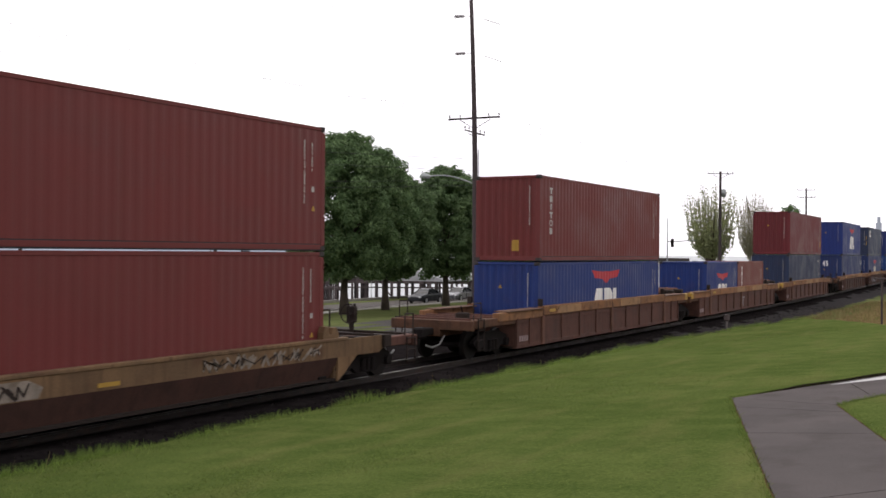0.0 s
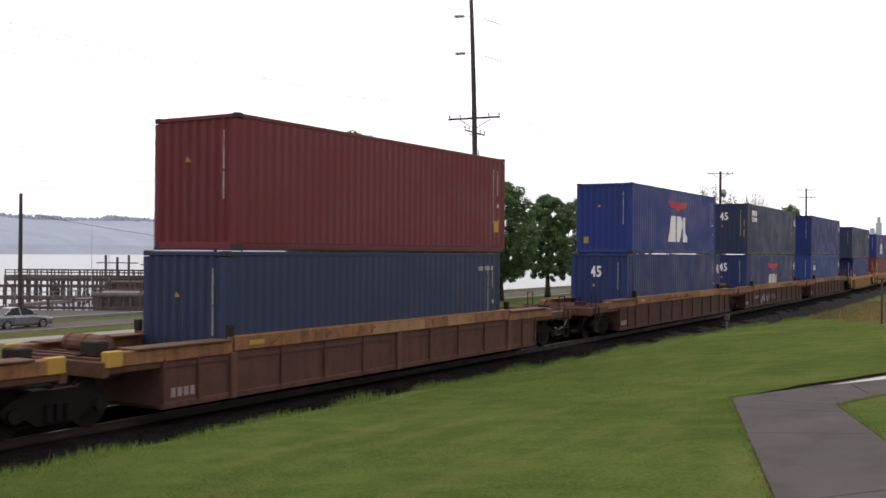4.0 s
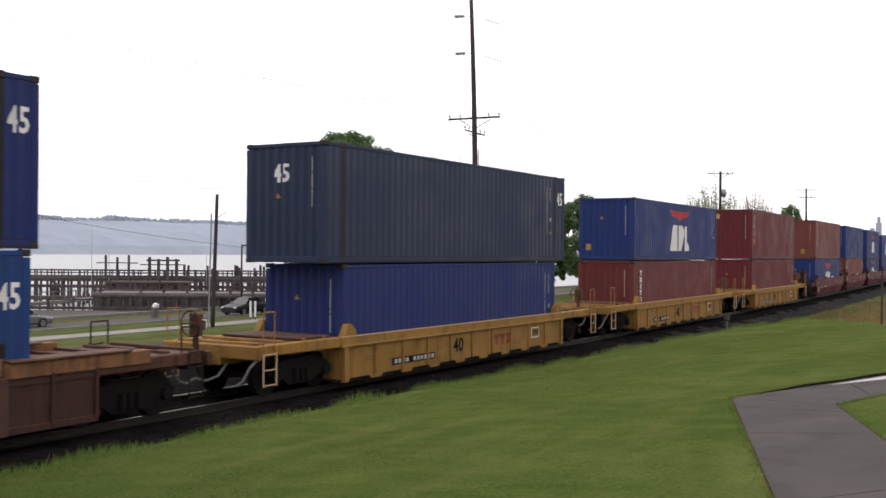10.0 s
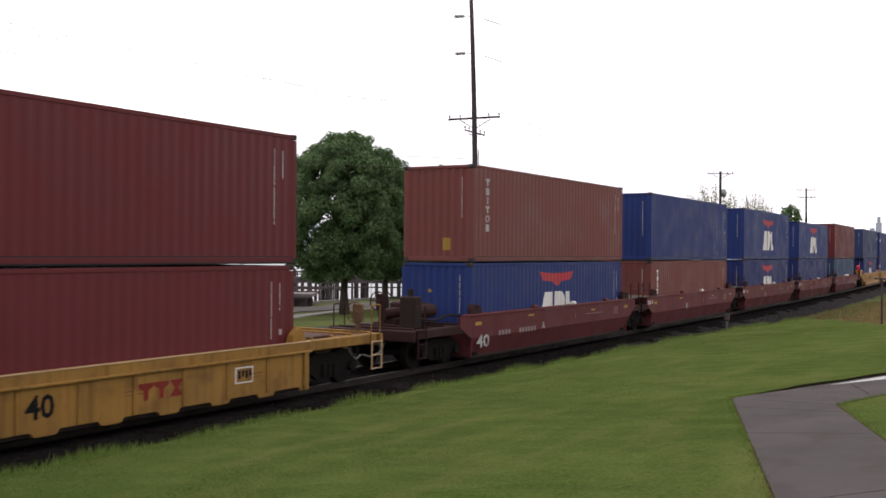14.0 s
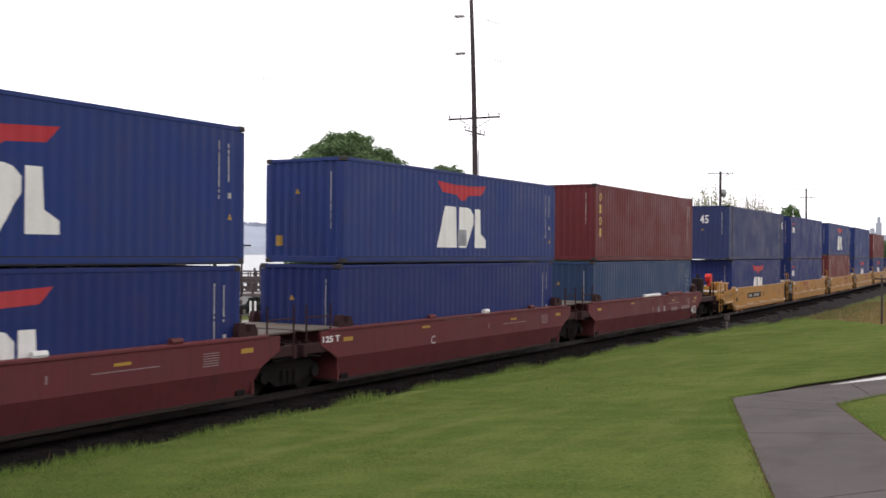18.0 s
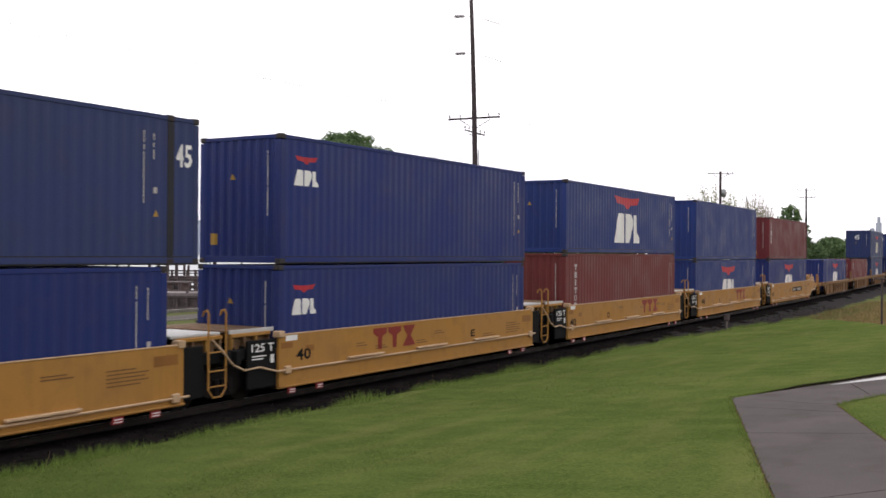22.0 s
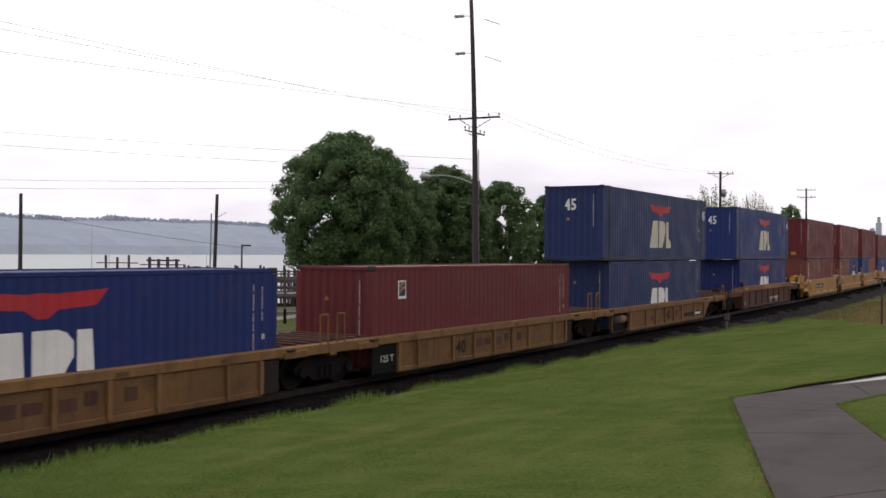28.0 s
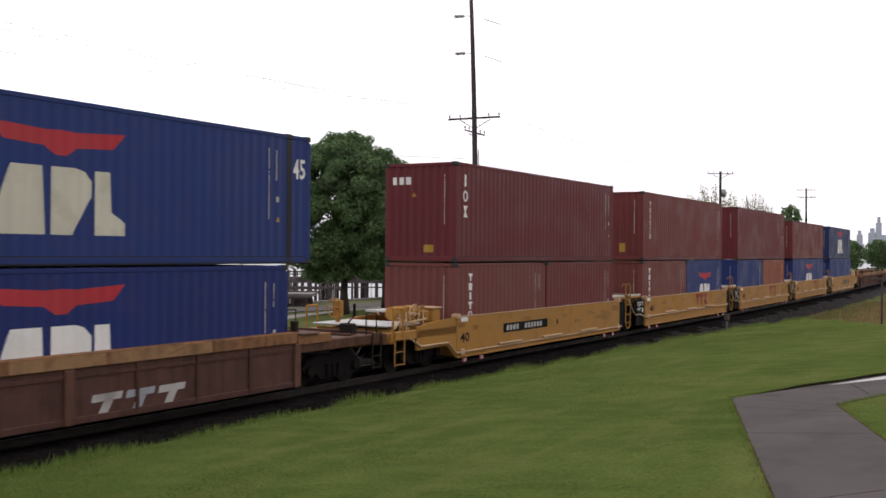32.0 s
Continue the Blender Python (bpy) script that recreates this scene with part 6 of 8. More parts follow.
# unit: kind, middle, front end, rear end, letter, boxes below, boxes above; a box: length, height, colour, style, middle
UNITS = [
    (1, "rusty", -202.6, "joint", "free", "", [(L40, HC, "red_brown", "plain", -202.60)], [(L40, HC, "red_brown", "plain", -202.58)]),
    (2, "brown", -178.75, "free", "joint", "", [(L40, ST, "blue_apl", "apl", -178.80)], [(L40, HC, "red_brown", "triton", -178.70)]),
    (3, "brown", -159.2, "joint", "joint", "", [(L20, ST, "blue_apl", "apl20", -162.28), (L20, ST, "triton_brown", "triton", -156.12)], []),
    (4, "brown", -139.35, "joint", "free", "", [(L40, HC, "blue_dusk", "plain", -139.45)], [(L40, HC, "maroon_box", "plain", -139.15)]),
    (5, "brown", -115.6, "free", "joint", "", [(L45, HC, "blue_navy", "plain", -115.50)], [(L40, HC, "blue_bright", "apl", -115.70)]),
    (6, "brown", -96.05, "joint", "joint", "", [(L45, HC, "blue_navy", "apl", -96.12)], [(L45, HC, "blue_dusk", "sign", -96.00)]),
    (7, "brown", -76.4, "joint", "free", "", [(L45, HC, "blue_sky", "apl_small", -76.38)], [(L45, HC, "blue_royal", "plain", -76.23)]),
    (8, "yellow", -54.7, "free", "free", "", [(L40, ST, "blue_royal", "plain", -54.67)], [(L45, HC, "blue_dusk", "plain", -54.65)]),
    (9, "yellow", -34.72, "free", "free", "", [(L40, ST, "red_brown", "triton", -34.77)], [(L40, ST, "blue_apl", "apl", -34.70)]),
    (10, "yellow", -14.9, "free", "free", "", [(L40, ST, "maroon_box", "plain", -14.95)], [(L40, HC, "maroon_box", "gold", -14.88)]),
    (11, "maroon", 5.45, "free", "joint", "A", [(L40, ST, "blue_apl", "apl", 5.40)], [(L40, HC, "triton_brown", "triton", 5.50)]),
    (12, "maroon", 21.12, "joint", "joint", "E", [(L40, ST, "triton_brown", "triton", 21.12)], [(L40, HC, "blue_apl", "plain", 21.13)]),
    (13, "maroon", 36.95, "joint", "joint", "D", [(L40, ST, "blue_royal", "apl", 36.89)], [(L40, HC, "blue_apl", "apl", 37.00)]),
    (14, "maroon", 52.6, "joint", "joint", "C", [(L40, ST, "blue_royal", "plain", 52.52)], [(L40, ST, "blue_apl", "apl", 52.70)]),
    (15, "maroon", 68.4, "joint", "free", "B", [(L40, ST, "blue_grey", "plain", 68.33)], [(L40, HC, "maroon_box", "gold", 68.48)]),
    (16, "ttx", 88.05, "free", "joint", "A", [(L40, ST, "blue_royal", "apl", 88.03)], [(L45, HC, "blue_slate", "plain", 88.10)]),
    (17, "ttx", 103.55, "joint", "joint", "E", [(L40, ST, "blue_royal", "apl_small", 103.52)], [(L40, HC, "blue_royal", "apl_small", 103.57)]),
    (18, "ttx", 119.0, "joint", "joint", "D", [(L40, HC, "red_brown", "triton", 118.99)], [(L40, ST, "blue_apl", "apl", 119.00)]),
    (19, "ttx", 134.46, "joint", "joint", "C", [(L40, ST, "blue_apl", "apl", 134.44)], [(L40, HC, "blue_apl", "plain", 134.48)]),
    (20, "ttx", 150.1, "joint", "free", "B", [(L40, ST, "blue_royal", "apl", 150.09)], [(L40, ST, "maroon_box", "tex", 150.13)]),
    (21, "tan", 169.7, "free", "joint", "", [(L40, ST, "blue_royal", "apl", 169.71)], []),
    (22, "tan", 185.55, "joint", "joint", "", [(L40, ST, "maroon_box", "logo", 185.55)], []),
    (23, "tan", 201.5, "joint", "free", "", [(L40, ST, "blue_navy", "apl", 201.53)], [(L45, HC, "blue_navy", "apl", 201.60)]),
    (24, "brown_short", 221.3, "free", "free", "", [(L40, ST, "blue_royal", "apl", 221.29)], [(L45, HC, "blue_apl", "apl", 221.30)]),
    (25, "ttx", 240.93, "free", "joint", "A", [(L20, ST, "triton_brown", "triton", 237.85), (L20, ST, "red_brown", "plain", 244.01)], [(L40, HC, "maroon_box", "tex", 240.93)]),
    (26, "ttx", 256.55, "joint", "joint", "E", [(L20, ST, "triton_brown", "triton", 253.47), (L20, ST, "blue_apl", "apl20", 259.63)], [(L40, HC, "red_brown", "triton", 256.55)]),
    (27, "ttx", 272.0, "joint", "joint", "D", [(L20, ST, "blue_apl", "plain", 268.92), (L20, ST, "orange_box", "plain", 275.08)], [(L40, HC, "maroon_box", "plain", 272.00)]),
    (28, "ttx", 287.1, "joint", "joint", "C", [(L40, ST, "blue_apl", "apl", 287.10)], [(L40, ST, "red_brown", "plain", 286.90)]),
    (29, "ttx", 302.4, "joint", "free", "B", [(L40, ST, "blue_apl", "plain", 302.40)], [(L40, ST, "blue_navy", "apl", 302.00)]),
    (30, "brown", 322.5, "free", "joint", "", [], []),
    (31, "brown", 342.0, "joint", "free", "", [], []),
]
LABELS = {"brown": BROWN_L, "brown_short": BROWN_L, "yellow": YEL_L, "maroon": MAR_L, "ttx": TTX_L, "tan": TAN_L, "rusty": "rusty tan well car with graffiti on its smooth side"}
for num, kind, mid, fr, re_, let, low, high in UNITS:
    lab = LABELS[kind] if low else "empty rusty brown ribbed well car"
    well_car(kind, mid, fr, re_, lab, let, num)
    for i, (L, H, mat, style, mx) in enumerate(low):
        container(L, H, mat, style, mx, FLOOR - (0.06 if num in (21, 22) else 0.08 if num == 3 else 0.0), "in the well", num)
    z = FLOOR + (low[0][1] if low else 0) + (GAP if low and low[0][1] == HC else 0.036)
    for L, H, mat, style, mx in high:
        container(L, H, mat, style, mx, z, "stacked on another", num + 50)


# ---- ground, water and far shore ----
def smooth(a, b, x):
    k = min(1.0, max(0.0, (x - a) / (b - a)))
    return k * k * (3 - 2 * k)


def along(x, table):
    """Straight interpolation in a short table of (x, value)."""
    if x <= table[0][0]:
        return table[0][1]
    for (a, p), (c, q) in zip(table, table[1:]):
        if x <= c:
            return p + (q - p) * (x - a) / (c - a)
    return table[-1][1]


def crest(x):
    """How far from the camera's side the mown lawn reaches before it falls to the track."""
    return along(x, ((20, 11.0), (31, 10.5), (38, 9.9), (43, 8.6), (50, 6.0)))


def lawn_end(y):
    """Where the mown lawn ends along the track."""
    return along(y, ((0, 26.0), (4.5, 34.8), (7, 40.6), (8.6, 42.8), (12, 46)))


def far_side(y):
    """Level of the land beyond the track."""
    return along(y, ((21, -0.45), (40, -1.45), (50, -1.75), (60, -2.15), (70, -2.3)))


SHORE = 66.0


def lawn_z(y):
    return 1.48 - 0.1 * max(y, -6.0)


def ground_z(x, y):
    if y < 19.0:
        w = y - (track_y(x) - TRACK_Y)
        low = -0.46 + 0.31 * smooth(12.6, 14.3, w) - 0.30 * smooth(17.7, 18.3, w)
        if w < 13 and x > 30:
            low += 0.07 * max(0.0, 11.5 - w) * smooth(40, 55, x)
        k = max(smooth(0.0, 1.5, y - crest(x)), smooth(0.0, 5.0, x - lawn_end(y)))
        edge = 0.07 * smooth(8.3, 11.2, y) * (1 - smooth(11.0, 25.0, x))  # the lawn swells a little along its edge
        return (lawn_z(y) + edge) * (1 - k) + low * k
    if y < SHORE:
        return far_side(y)
    return far_side(SHORE) - 5.0 * smooth(SHORE, SHORE + 3.5, y)


def grid_axis(stops):
    out = []
    for a, b, s in stops:
        n = max(1, round((b - a) / s))
        out += [a + (b - a) * i / n for i in range(n)]
    return out + [stops[-1][1]]


gx = grid_axis([(-3000, -400, 650), (-400, -60, 40), (-60, -10, 4), (-10, 70, 0.5), (70, 140, 2.0), (140, 420, 20), (420, 3200, 500)])
gy = grid_axis([(-3000, -200, 700), (-200, -20, 20), (-20, 0, 1.0), (0, 21, 0.3), (21, 30, 0.75), (30, 70, 1.6), (70, 160, 30), (160, 4200, 800)])
gv, gf, gm = [], [], []
for x in gx:
    for y in gy:
        near = -10 < x < 70 and -5 < y < 13
        z = ground_z(x, y) + smooth(4.6, 7.0, y) * (0.018 * noise.noise(Vector((x * 0.7, y * 0.7, 0))) + 0.03 * noise.noise(Vector((x * 0.2, y * 0.2, 3))) if near else 0)
        gv.append((x, y, z))
ny = len(gy)
for i in range(len(gx) - 1):
    for j in range(ny - 1):
        gf.append((i * ny + j, (i + 1) * ny + j, (i + 1) * ny + j + 1, i * ny + j + 1))
        x, y = (gx[i] + gx[i + 1]) / 2, (gy[j] + gy[j + 1]) / 2
        w = y - (track_y(x) - TRACK_Y)
        if y < crest(x) + 0.8 and x < lawn_end(y) + 1.0 or x < -60 and y < 11:
            gm.append(0)
        elif w < 12.2 + 0.5 * noise.noise(Vector((x * 0.4, 0, 5))) and x >= 26:
            gm.append(3 if w < 10.0 + 1.5 * noise.noise(Vector((x * 0.15, y * 0.3, 8))) and x < 140 else 2)
        elif x > 33 + 5 * noise.noise(Vector((x * 0.6, y * 0.9, 2))) and w < 13.7 + 0.5 * noise.noise(Vector((x * 0.5, 1, 7))) and x < 160:
            gm.append(6)
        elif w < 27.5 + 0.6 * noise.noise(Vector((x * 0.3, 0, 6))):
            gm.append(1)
        elif y < 38.4:
            gm.append(5 if noise.noise(Vector((x * 0.25, y * 0.6, 11))) < 0.25 else 2)
        elif y < SHORE + 1:
            gm.append(2)
        else:
            gm.append(4)
gme = bpy.data.meshes.new("ground")
gme.from_pydata(gv, [], gf)
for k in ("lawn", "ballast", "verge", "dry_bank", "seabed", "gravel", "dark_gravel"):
    gme.materials.append(M[k])
gme.polygons.foreach_set("material_index", gm)
gme.polygons.foreach_set("use_smooth", [True] * len(gf))
gme.update()
tagged(new("ground", gme), "mown green lawn sloping to a ballast bed coloured shade-dark", "ground", kind="structure")

g = Geo()
g.quad((-3000, SHORE + 0.4, -4.0), (3200, SHORE + 0.4, -4.0), (3200, 4200, -4.0), (-3000, 4200, -4.0))
tagged(new("water", g.mesh("water", "water")), "calm bay water with the sky's reflection in its pale grey", "water", kind="structure")


def ridge(name, label, x0, x1, y, base, height, seed, mat, depth=220, rough=1.0):
    """A long wooded hill: a smooth slope closed by a crest of single tree tops."""
    g = Geo()
    n, rows = 500, 12
    r = random.Random(seed)

    def level(x, f):
        h = height * (0.86 + 0.10 * noise.noise(Vector((x * 0.0016, seed, 0))) + 0.05 * noise.noise(Vector((x * 0.006, seed, 1))))
        yy = y + depth * f
        tops = 1.6 * noise.noise(Vector((x * 0.02, yy * 0.03, seed))) + 1.1 * noise.noise(Vector((x * 0.11, yy * 0.11, seed + 4)))
        return base + h * (f ** 0.6) + rough * tops * min(1.0, 4 * f)
    for i in range(n + 1):
        x = x0 + (x1 - x0) * i / n
        for k in range(rows):
            f = k / (rows - 1)
            g.v.append((x, y + depth * f, level(x, f)))
    for i in range(n):
        for k in range(rows - 1):
            a = i * rows + k
            g.f.append((a, a + rows, a + rows + 1, a + 1))
    # taller trees in groups along the crest
    for i in range(2600):
        x = r.uniform(x0, x1)
        f = r.uniform(0.90, 1.0)
        tall = max(0.0, noise.noise(Vector((x * 0.012, seed, 7))) + 0.25)
        h = r.uniform(2.0, 3.6) + tall * r.uniform(3.0, 12.0)
        w = r.uniform(2.2, 4.2)
        z, yy = level(x, f) - 1.0, y + depth * f - 1.0
        o = len(g.v)
        for k in range(5):
            a = 6.2832 * k / 5 + r.random()
            g.v.append((x + w * math.cos(a), yy + w * math.sin(a), z))
        for k in range(5):
            a = 6.2832 * k / 5 + r.random()
            g.v.append((x + w * 0.62 * math.cos(a), yy + w * 0.62 * math.sin(a), z + 1.0 + h * 0.6))
        g.v.append((x, yy, z + 1.0 + h))
        for k in range(5):
            q = (k + 1) % 5
            g.f += [(o + k, o + q, o + 5 + q, o + 5 + k), (o + 5 + k, o + 5 + q, o + 10)]
    return tagged(new(name, g.mesh(name, mat)), label, "hill", kind="structure")


ridge("backdrop_hill", "hazy wooded hillside across the bay", -700, 2200, 1150, -4.5, 70, 3, "hazed_hill")

# ---- track ----
track = thing("railway_track", "single railway track of steel rails on dark ties", "track", None, kind="structure")
RAIL_P = [(-0.068, -0.17), (0.068, -0.17), (0.068, -0.155), (0.012, -0.135), (0.012, -0.04), (0.036, -0.03), (0.036, 0.0), (-0.036, 0.0), (-0.036, -0.03), (-0.012, -0.04), (-0.012, -0.135), (-0.068, -0.155)]
for sy in (-1, 1):
    g = Geo()
    xs = [-60, 30] + [30 + 5 * i for i in range(1, 38)] + [420]
    n = len(RAIL_P)
    for x in xs:
        g.v += [(x, track_y(x) + sy * 0.755 + p, q) for p, q in RAIL_P]
    for i in range(len(xs) - 1):
        for k in range(n):
            a, c = i * n + k, i * n + (k + 1) % n
            g.f.append((a, c, c + n, a + n))
    rail_ob = part("rail", g, "rail", track)
    g = Geo()
    for x in xs:
        g.v += [(x, track_y(x) + sy * 0.755 + p, q) for p, q in ((-0.030, 0.001), (-0.026, 0.004), (0.026, 0.004), (0.030, 0.001))]
    for i in range(len(xs) - 1):
        for k in range(3):
            a = i * 4 + k
            g.f.append((a, a + 4, a + 5, a + 1))
    part("running_surface", g, "rail_head", rail_ob, "bright worn rail head")
tie_me = Geo().box(-0.115, 0.115, -1.3, 1.3, -0.09, 0.09, 0.012).mesh("tie", "tie")
for i in range(300):
    x = -12 + i * 0.55
    part("tie", tie_me, "tie", track, "", pose(x, track_y(x) + random.uniform(-0.04, 0.04), -0.245, 0, 0, track_turn(x)))
g = Geo()
rr = random.Random(11)
for i in range(2600):
    x = rr.uniform(4, 75)
    y = rr.uniform(12.0, 14.8)
    s = rr.uniform(0.02, 0.055)
    z = ground_z(x, y) + s * 0.3
    a = rr.uniform(0, 6.28)
    pts = [(x + s * math.cos(a + k * 2.094) * rr.uniform(0.7, 1.2), y + s * math.sin(a + k * 2.094) * rr.uniform(0.7, 1.2), z - s * 0.4) for k in range(3)] + [(x, y, z + s * 0.7)]
    g.add(pts, [(0, 1, 3), (1, 2, 3), (2, 0, 3)])
tagged(new("ballast_stones", g.mesh("ballast_stones", "ballast")), "loose ballast stones with the train's shade in their colour", "gravel", kind="stuff")

g = Geo()
for i in range(700):
    x = rr.gauss(13.6, 1.0)
    y = 12.0 + rr.gauss(0, 0.25)
    s_ = rr.uniform(0.02, 0.05)
    z = ground_z(x, y) + s_ * 0.3
    a = rr.uniform(0, 6.28)
    g.add([(x + s_ * math.cos(a + k * 2.094), y + s_ * math.sin(a + k * 2.094), z - s_ * 0.4) for k in range(3)] + [(x, y, z + s_ * 0.7)], [(0, 1, 3), (1, 2, 3), (2, 0, 3)])
tagged(new("loose_gravel", g.mesh("loose_gravel", "gravel")), "patch of paler loose gravel at the grass edge", "gravel", kind="stuff")

# ---- footpath ----
p_corner, p_bl, p_rc, p_r, p_te, p_le = (15.254, 4.080), (8.307, 1.881), (14.237, 2.430), (11.151, 1.425), (18.148, 2.326), (15.300, 1.959)


def toward(a, b, k):
    return (a[0] + (b[0] - a[0]) * k, a[1] + (b[1] - a[1]) * k)


path = thing("footpath", "grey asphalt footpath in slabs between mown lawns", "path", None, kind="structure")


def slab(pts, mat, lift=0.012, label="", name="slab", inset=0.012):
    cx, cy = sum(p[0] for p in pts) / len(pts), sum(p[1] for p in pts) / len(pts)
    ins = []
    for x, y in pts:
        d = math.hypot(x - cx, y - cy)
        ins.append((cx + (x - cx) * (1 - inset / d), cy + (y - cy) * (1 - inset / d)))
    n = len(ins)
    g = Geo()
    top = [(x, y, lawn_z(y) + lift) for x, y in ins]
    bot = [(x, y, lawn_z(y) - 0.10) for x, y in ins]
    area = sum(a[0] * b[1] - b[0] * a[1] for a, b in zip(ins, ins[1:] + ins[:1]))
    if area < 0:
        top.reverse()
        bot.reverse()
    g.add(top + bot, [tuple(range(n)), tuple(range(2 * n - 1, n - 1, -1))] + [(i, i + n, (i + 1) % n + n, (i + 1) % n) for i in range(n)])
    part(name, g, mat, path, label)


L0, R0 = toward(p_bl, p_corner, -1.2), toward(p_r, p_rc, -2.6)
L1, R1 = toward(p_bl, p_corner, -3.2), toward(p_r, p_rc, -6.5)
slab([L1, R1, R0, L0], "path")
slab([L1, R1, R0, L0], "soil", 0.004, "dark soil in the joints", "joint_bed", 0.0)
cuts = [0.0, 0.27, 0.53, 0.77, 0.93, 1.0]
for a, b in zip(cuts, cuts[1:]):
    slab([toward(L0, p_corner, a), toward(R0, p_rc, a), toward(R0, p_rc, b), toward(L0, p_corner, b)], "path")
e0, e1 = toward(p_corner, p_te, 0.72), toward(p_rc, p_le, 0.75)
f0, f1 = toward(p_corner, p_te, 2.0), toward(p_rc, p_le, 2.6)
slab([p_corner, p_rc, e1, e0], "path")
slab([e0, e1, f1, f0], "path")
slab([toward(toward(p_corner, p_te, 0.60), toward(p_rc, p_le, 0.62), 0.10), toward(f0, f1, 0.60), toward(f0, f1, 0.05)], "path_pale", 0.017, "pale patch", "slab", 0.0)
slab([L0, R0, p_rc, p_corner], "soil", 0.004, "dark soil in the joints", "joint_bed", 0.0)
slab([p_corner, p_rc, f1, f0], "soil", 0.004, "dark soil in the joints", "joint_bed", 0.0)
# turf cut back along the path: a low earth face with grass above
TURF = ((L1, p_corner, 1, 0.010), (p_corner, f0, 1, 0.052), (R1, p_rc, -1, 0.012), (p_rc, f1, -1, 0.016))
for a, b, o, h in TURF:
    d = Vector((b[0] - a[0], b[1] - a[1])).normalized()
    nrm = Vector((-d.y, d.x)) * o
    n = 40
    g1, g2 = Geo(), Geo()
    for i in range(n + 1):
        x, y = toward(a, b, i / n)
        j = 0.02 * noise.noise(Vector((x * 2.3, y * 2.3, 4))) + 0.012 * noise.noise(Vector((x * 7, y * 7, 1)))
        hh = h * (0.02 + 0.98 * min(1.0, 5 * i / n) if h > 0.05 else 1.0) * (1 + 0.35 * noise.noise(Vector((x * 1.7, y * 1.7, 9))))
        for k, z in ((j - 0.01, -0.05), (j - 0.004, hh * 0.75), (j + 0.035, hh)):
            g1.v.append((x + nrm.x * k, y + nrm.y * k, lawn_z(y + nrm.y * k) + z))
        for k, z in ((j + 0.012, hh * 0.95), (j + 0.06, hh * 1.08), (0.30, hh * 0.6), (0.80, -0.02)):
            g2.v.append((x + nrm.x * k, y + nrm.y * k, lawn_z(y + nrm.y * k) + z))
    for i in range(n):
        g1.f += [(3 * i + k, 3 * i + 3 + k, 3 * i + 4 + k, 3 * i + 1 + k) for k in range(2)]
        g2.f += [(4 * i + k, 4 * i + 4 + k, 4 * i + 5 + k, 4 * i + 1 + k) for k in range(3)]
    part("earth_edge", g1, "soil" if h > 0.05 else "edge_soil", path, "dark cut earth edge" if h > 0.05 else "brown earth edge")
    part("turf_edge", g2, "lawn", path, "strip of mown turf", None, True)


# ---- road, pavement and shore beyond the track ----
def strip(name, label, y0, y1, mat, lift, x0=-80, x1=330, th=0.12, cat="road", swing=(0.0, 0.0), at=(60, 76)):
    """A strip along the shore; swing moves its two edges sideways over the stretch at."""
    g = Geo()
    n = 164
    for i in range(n + 1):
        x = x0 + (x1 - x0) * i / n
        for y in (y0 + swing[0] * smooth(*at, x), y1 + swing[1] * smooth(*at, x)):
            g.v.append((x, y, far_side(y) + lift))
            g.v.append((x, y, far_side(y) - th))
    for i in range(n):
        a = 4 * i
        b = a + 4
        g.f += [(a, b, b + 2, a + 2), (a, a + 1, b + 1, b), (a + 2, b + 2, b + 3, a + 3)]
    return tagged(new(name, g.mesh(name, mat)), label, cat, kind="structure")


strip("road", "grey asphalt waterfront road", 55.0, 62.0, "asphalt", 0.02, swing=(-2.8, 0.0))
strip("pavement", "pale concrete pavement along the grass verge", 45.5, 48.3, "concrete", 0.05, cat="pavement", swing=(5.0, 3.6), at=(50, 72))
strip("kerb", "pale concrete kerb beside the road", 54.7, 55.0, "concrete", 0.10, cat="kerb", swing=(-2.8, -2.8))
strip("seawall", "low grey concrete seawall above the water", 65.6, 66.1, "concrete", 0.25, th=3.0, cat="wall")


# ---- trees ----
def leaf_cloud(rr, clumps, n, size, up=0.0):
    """n leaf quads scattered over clumps (x, y, z, radius)."""
    vs, fs = [], []
    tot = sum(c[3] ** 2 for c in clumps)
    for cx, cy, cz, cr in clumps:
        k = int(n * cr * cr / tot)
        for _ in range(k):
            a, h = rr.uniform(0, 6.283), rr.uniform(-1, 1)
            s = math.sqrt(1 - h * h)
            r = cr * (rr.random() ** 0.35)
            p = Vector((cx + r * s * math.cos(a), cy + r * s * math.sin(a), cz + r * h * 0.85))
            nrm = Vector((s * math.cos(a) + rr.uniform(-0.7, 0.7), s * math.sin(a) + rr.uniform(-0.7, 0.7), h + rr.uniform(-0.3, 0.9) + up)).normalized()
            t = nrm.orthogonal().normalized()
            q = rr.uniform(0, 6.283)
            u = t * math.cos(q) + nrm.cross(t) * math.sin(q)
            w = nrm.cross(u)
            L, B = size * rr.uniform(0.7, 1.3), size * rr.uniform(0.45, 0.8)
            o = len(vs)
            vs += [tuple(p - u * L), tuple(p + w * B + nrm * 0.15 * size), tuple(p + u * L), tuple(p - w * B + nrm * 0.15 * size)]
            fs.append((o, o + 1, o + 2, o + 3))
    return vs, fs


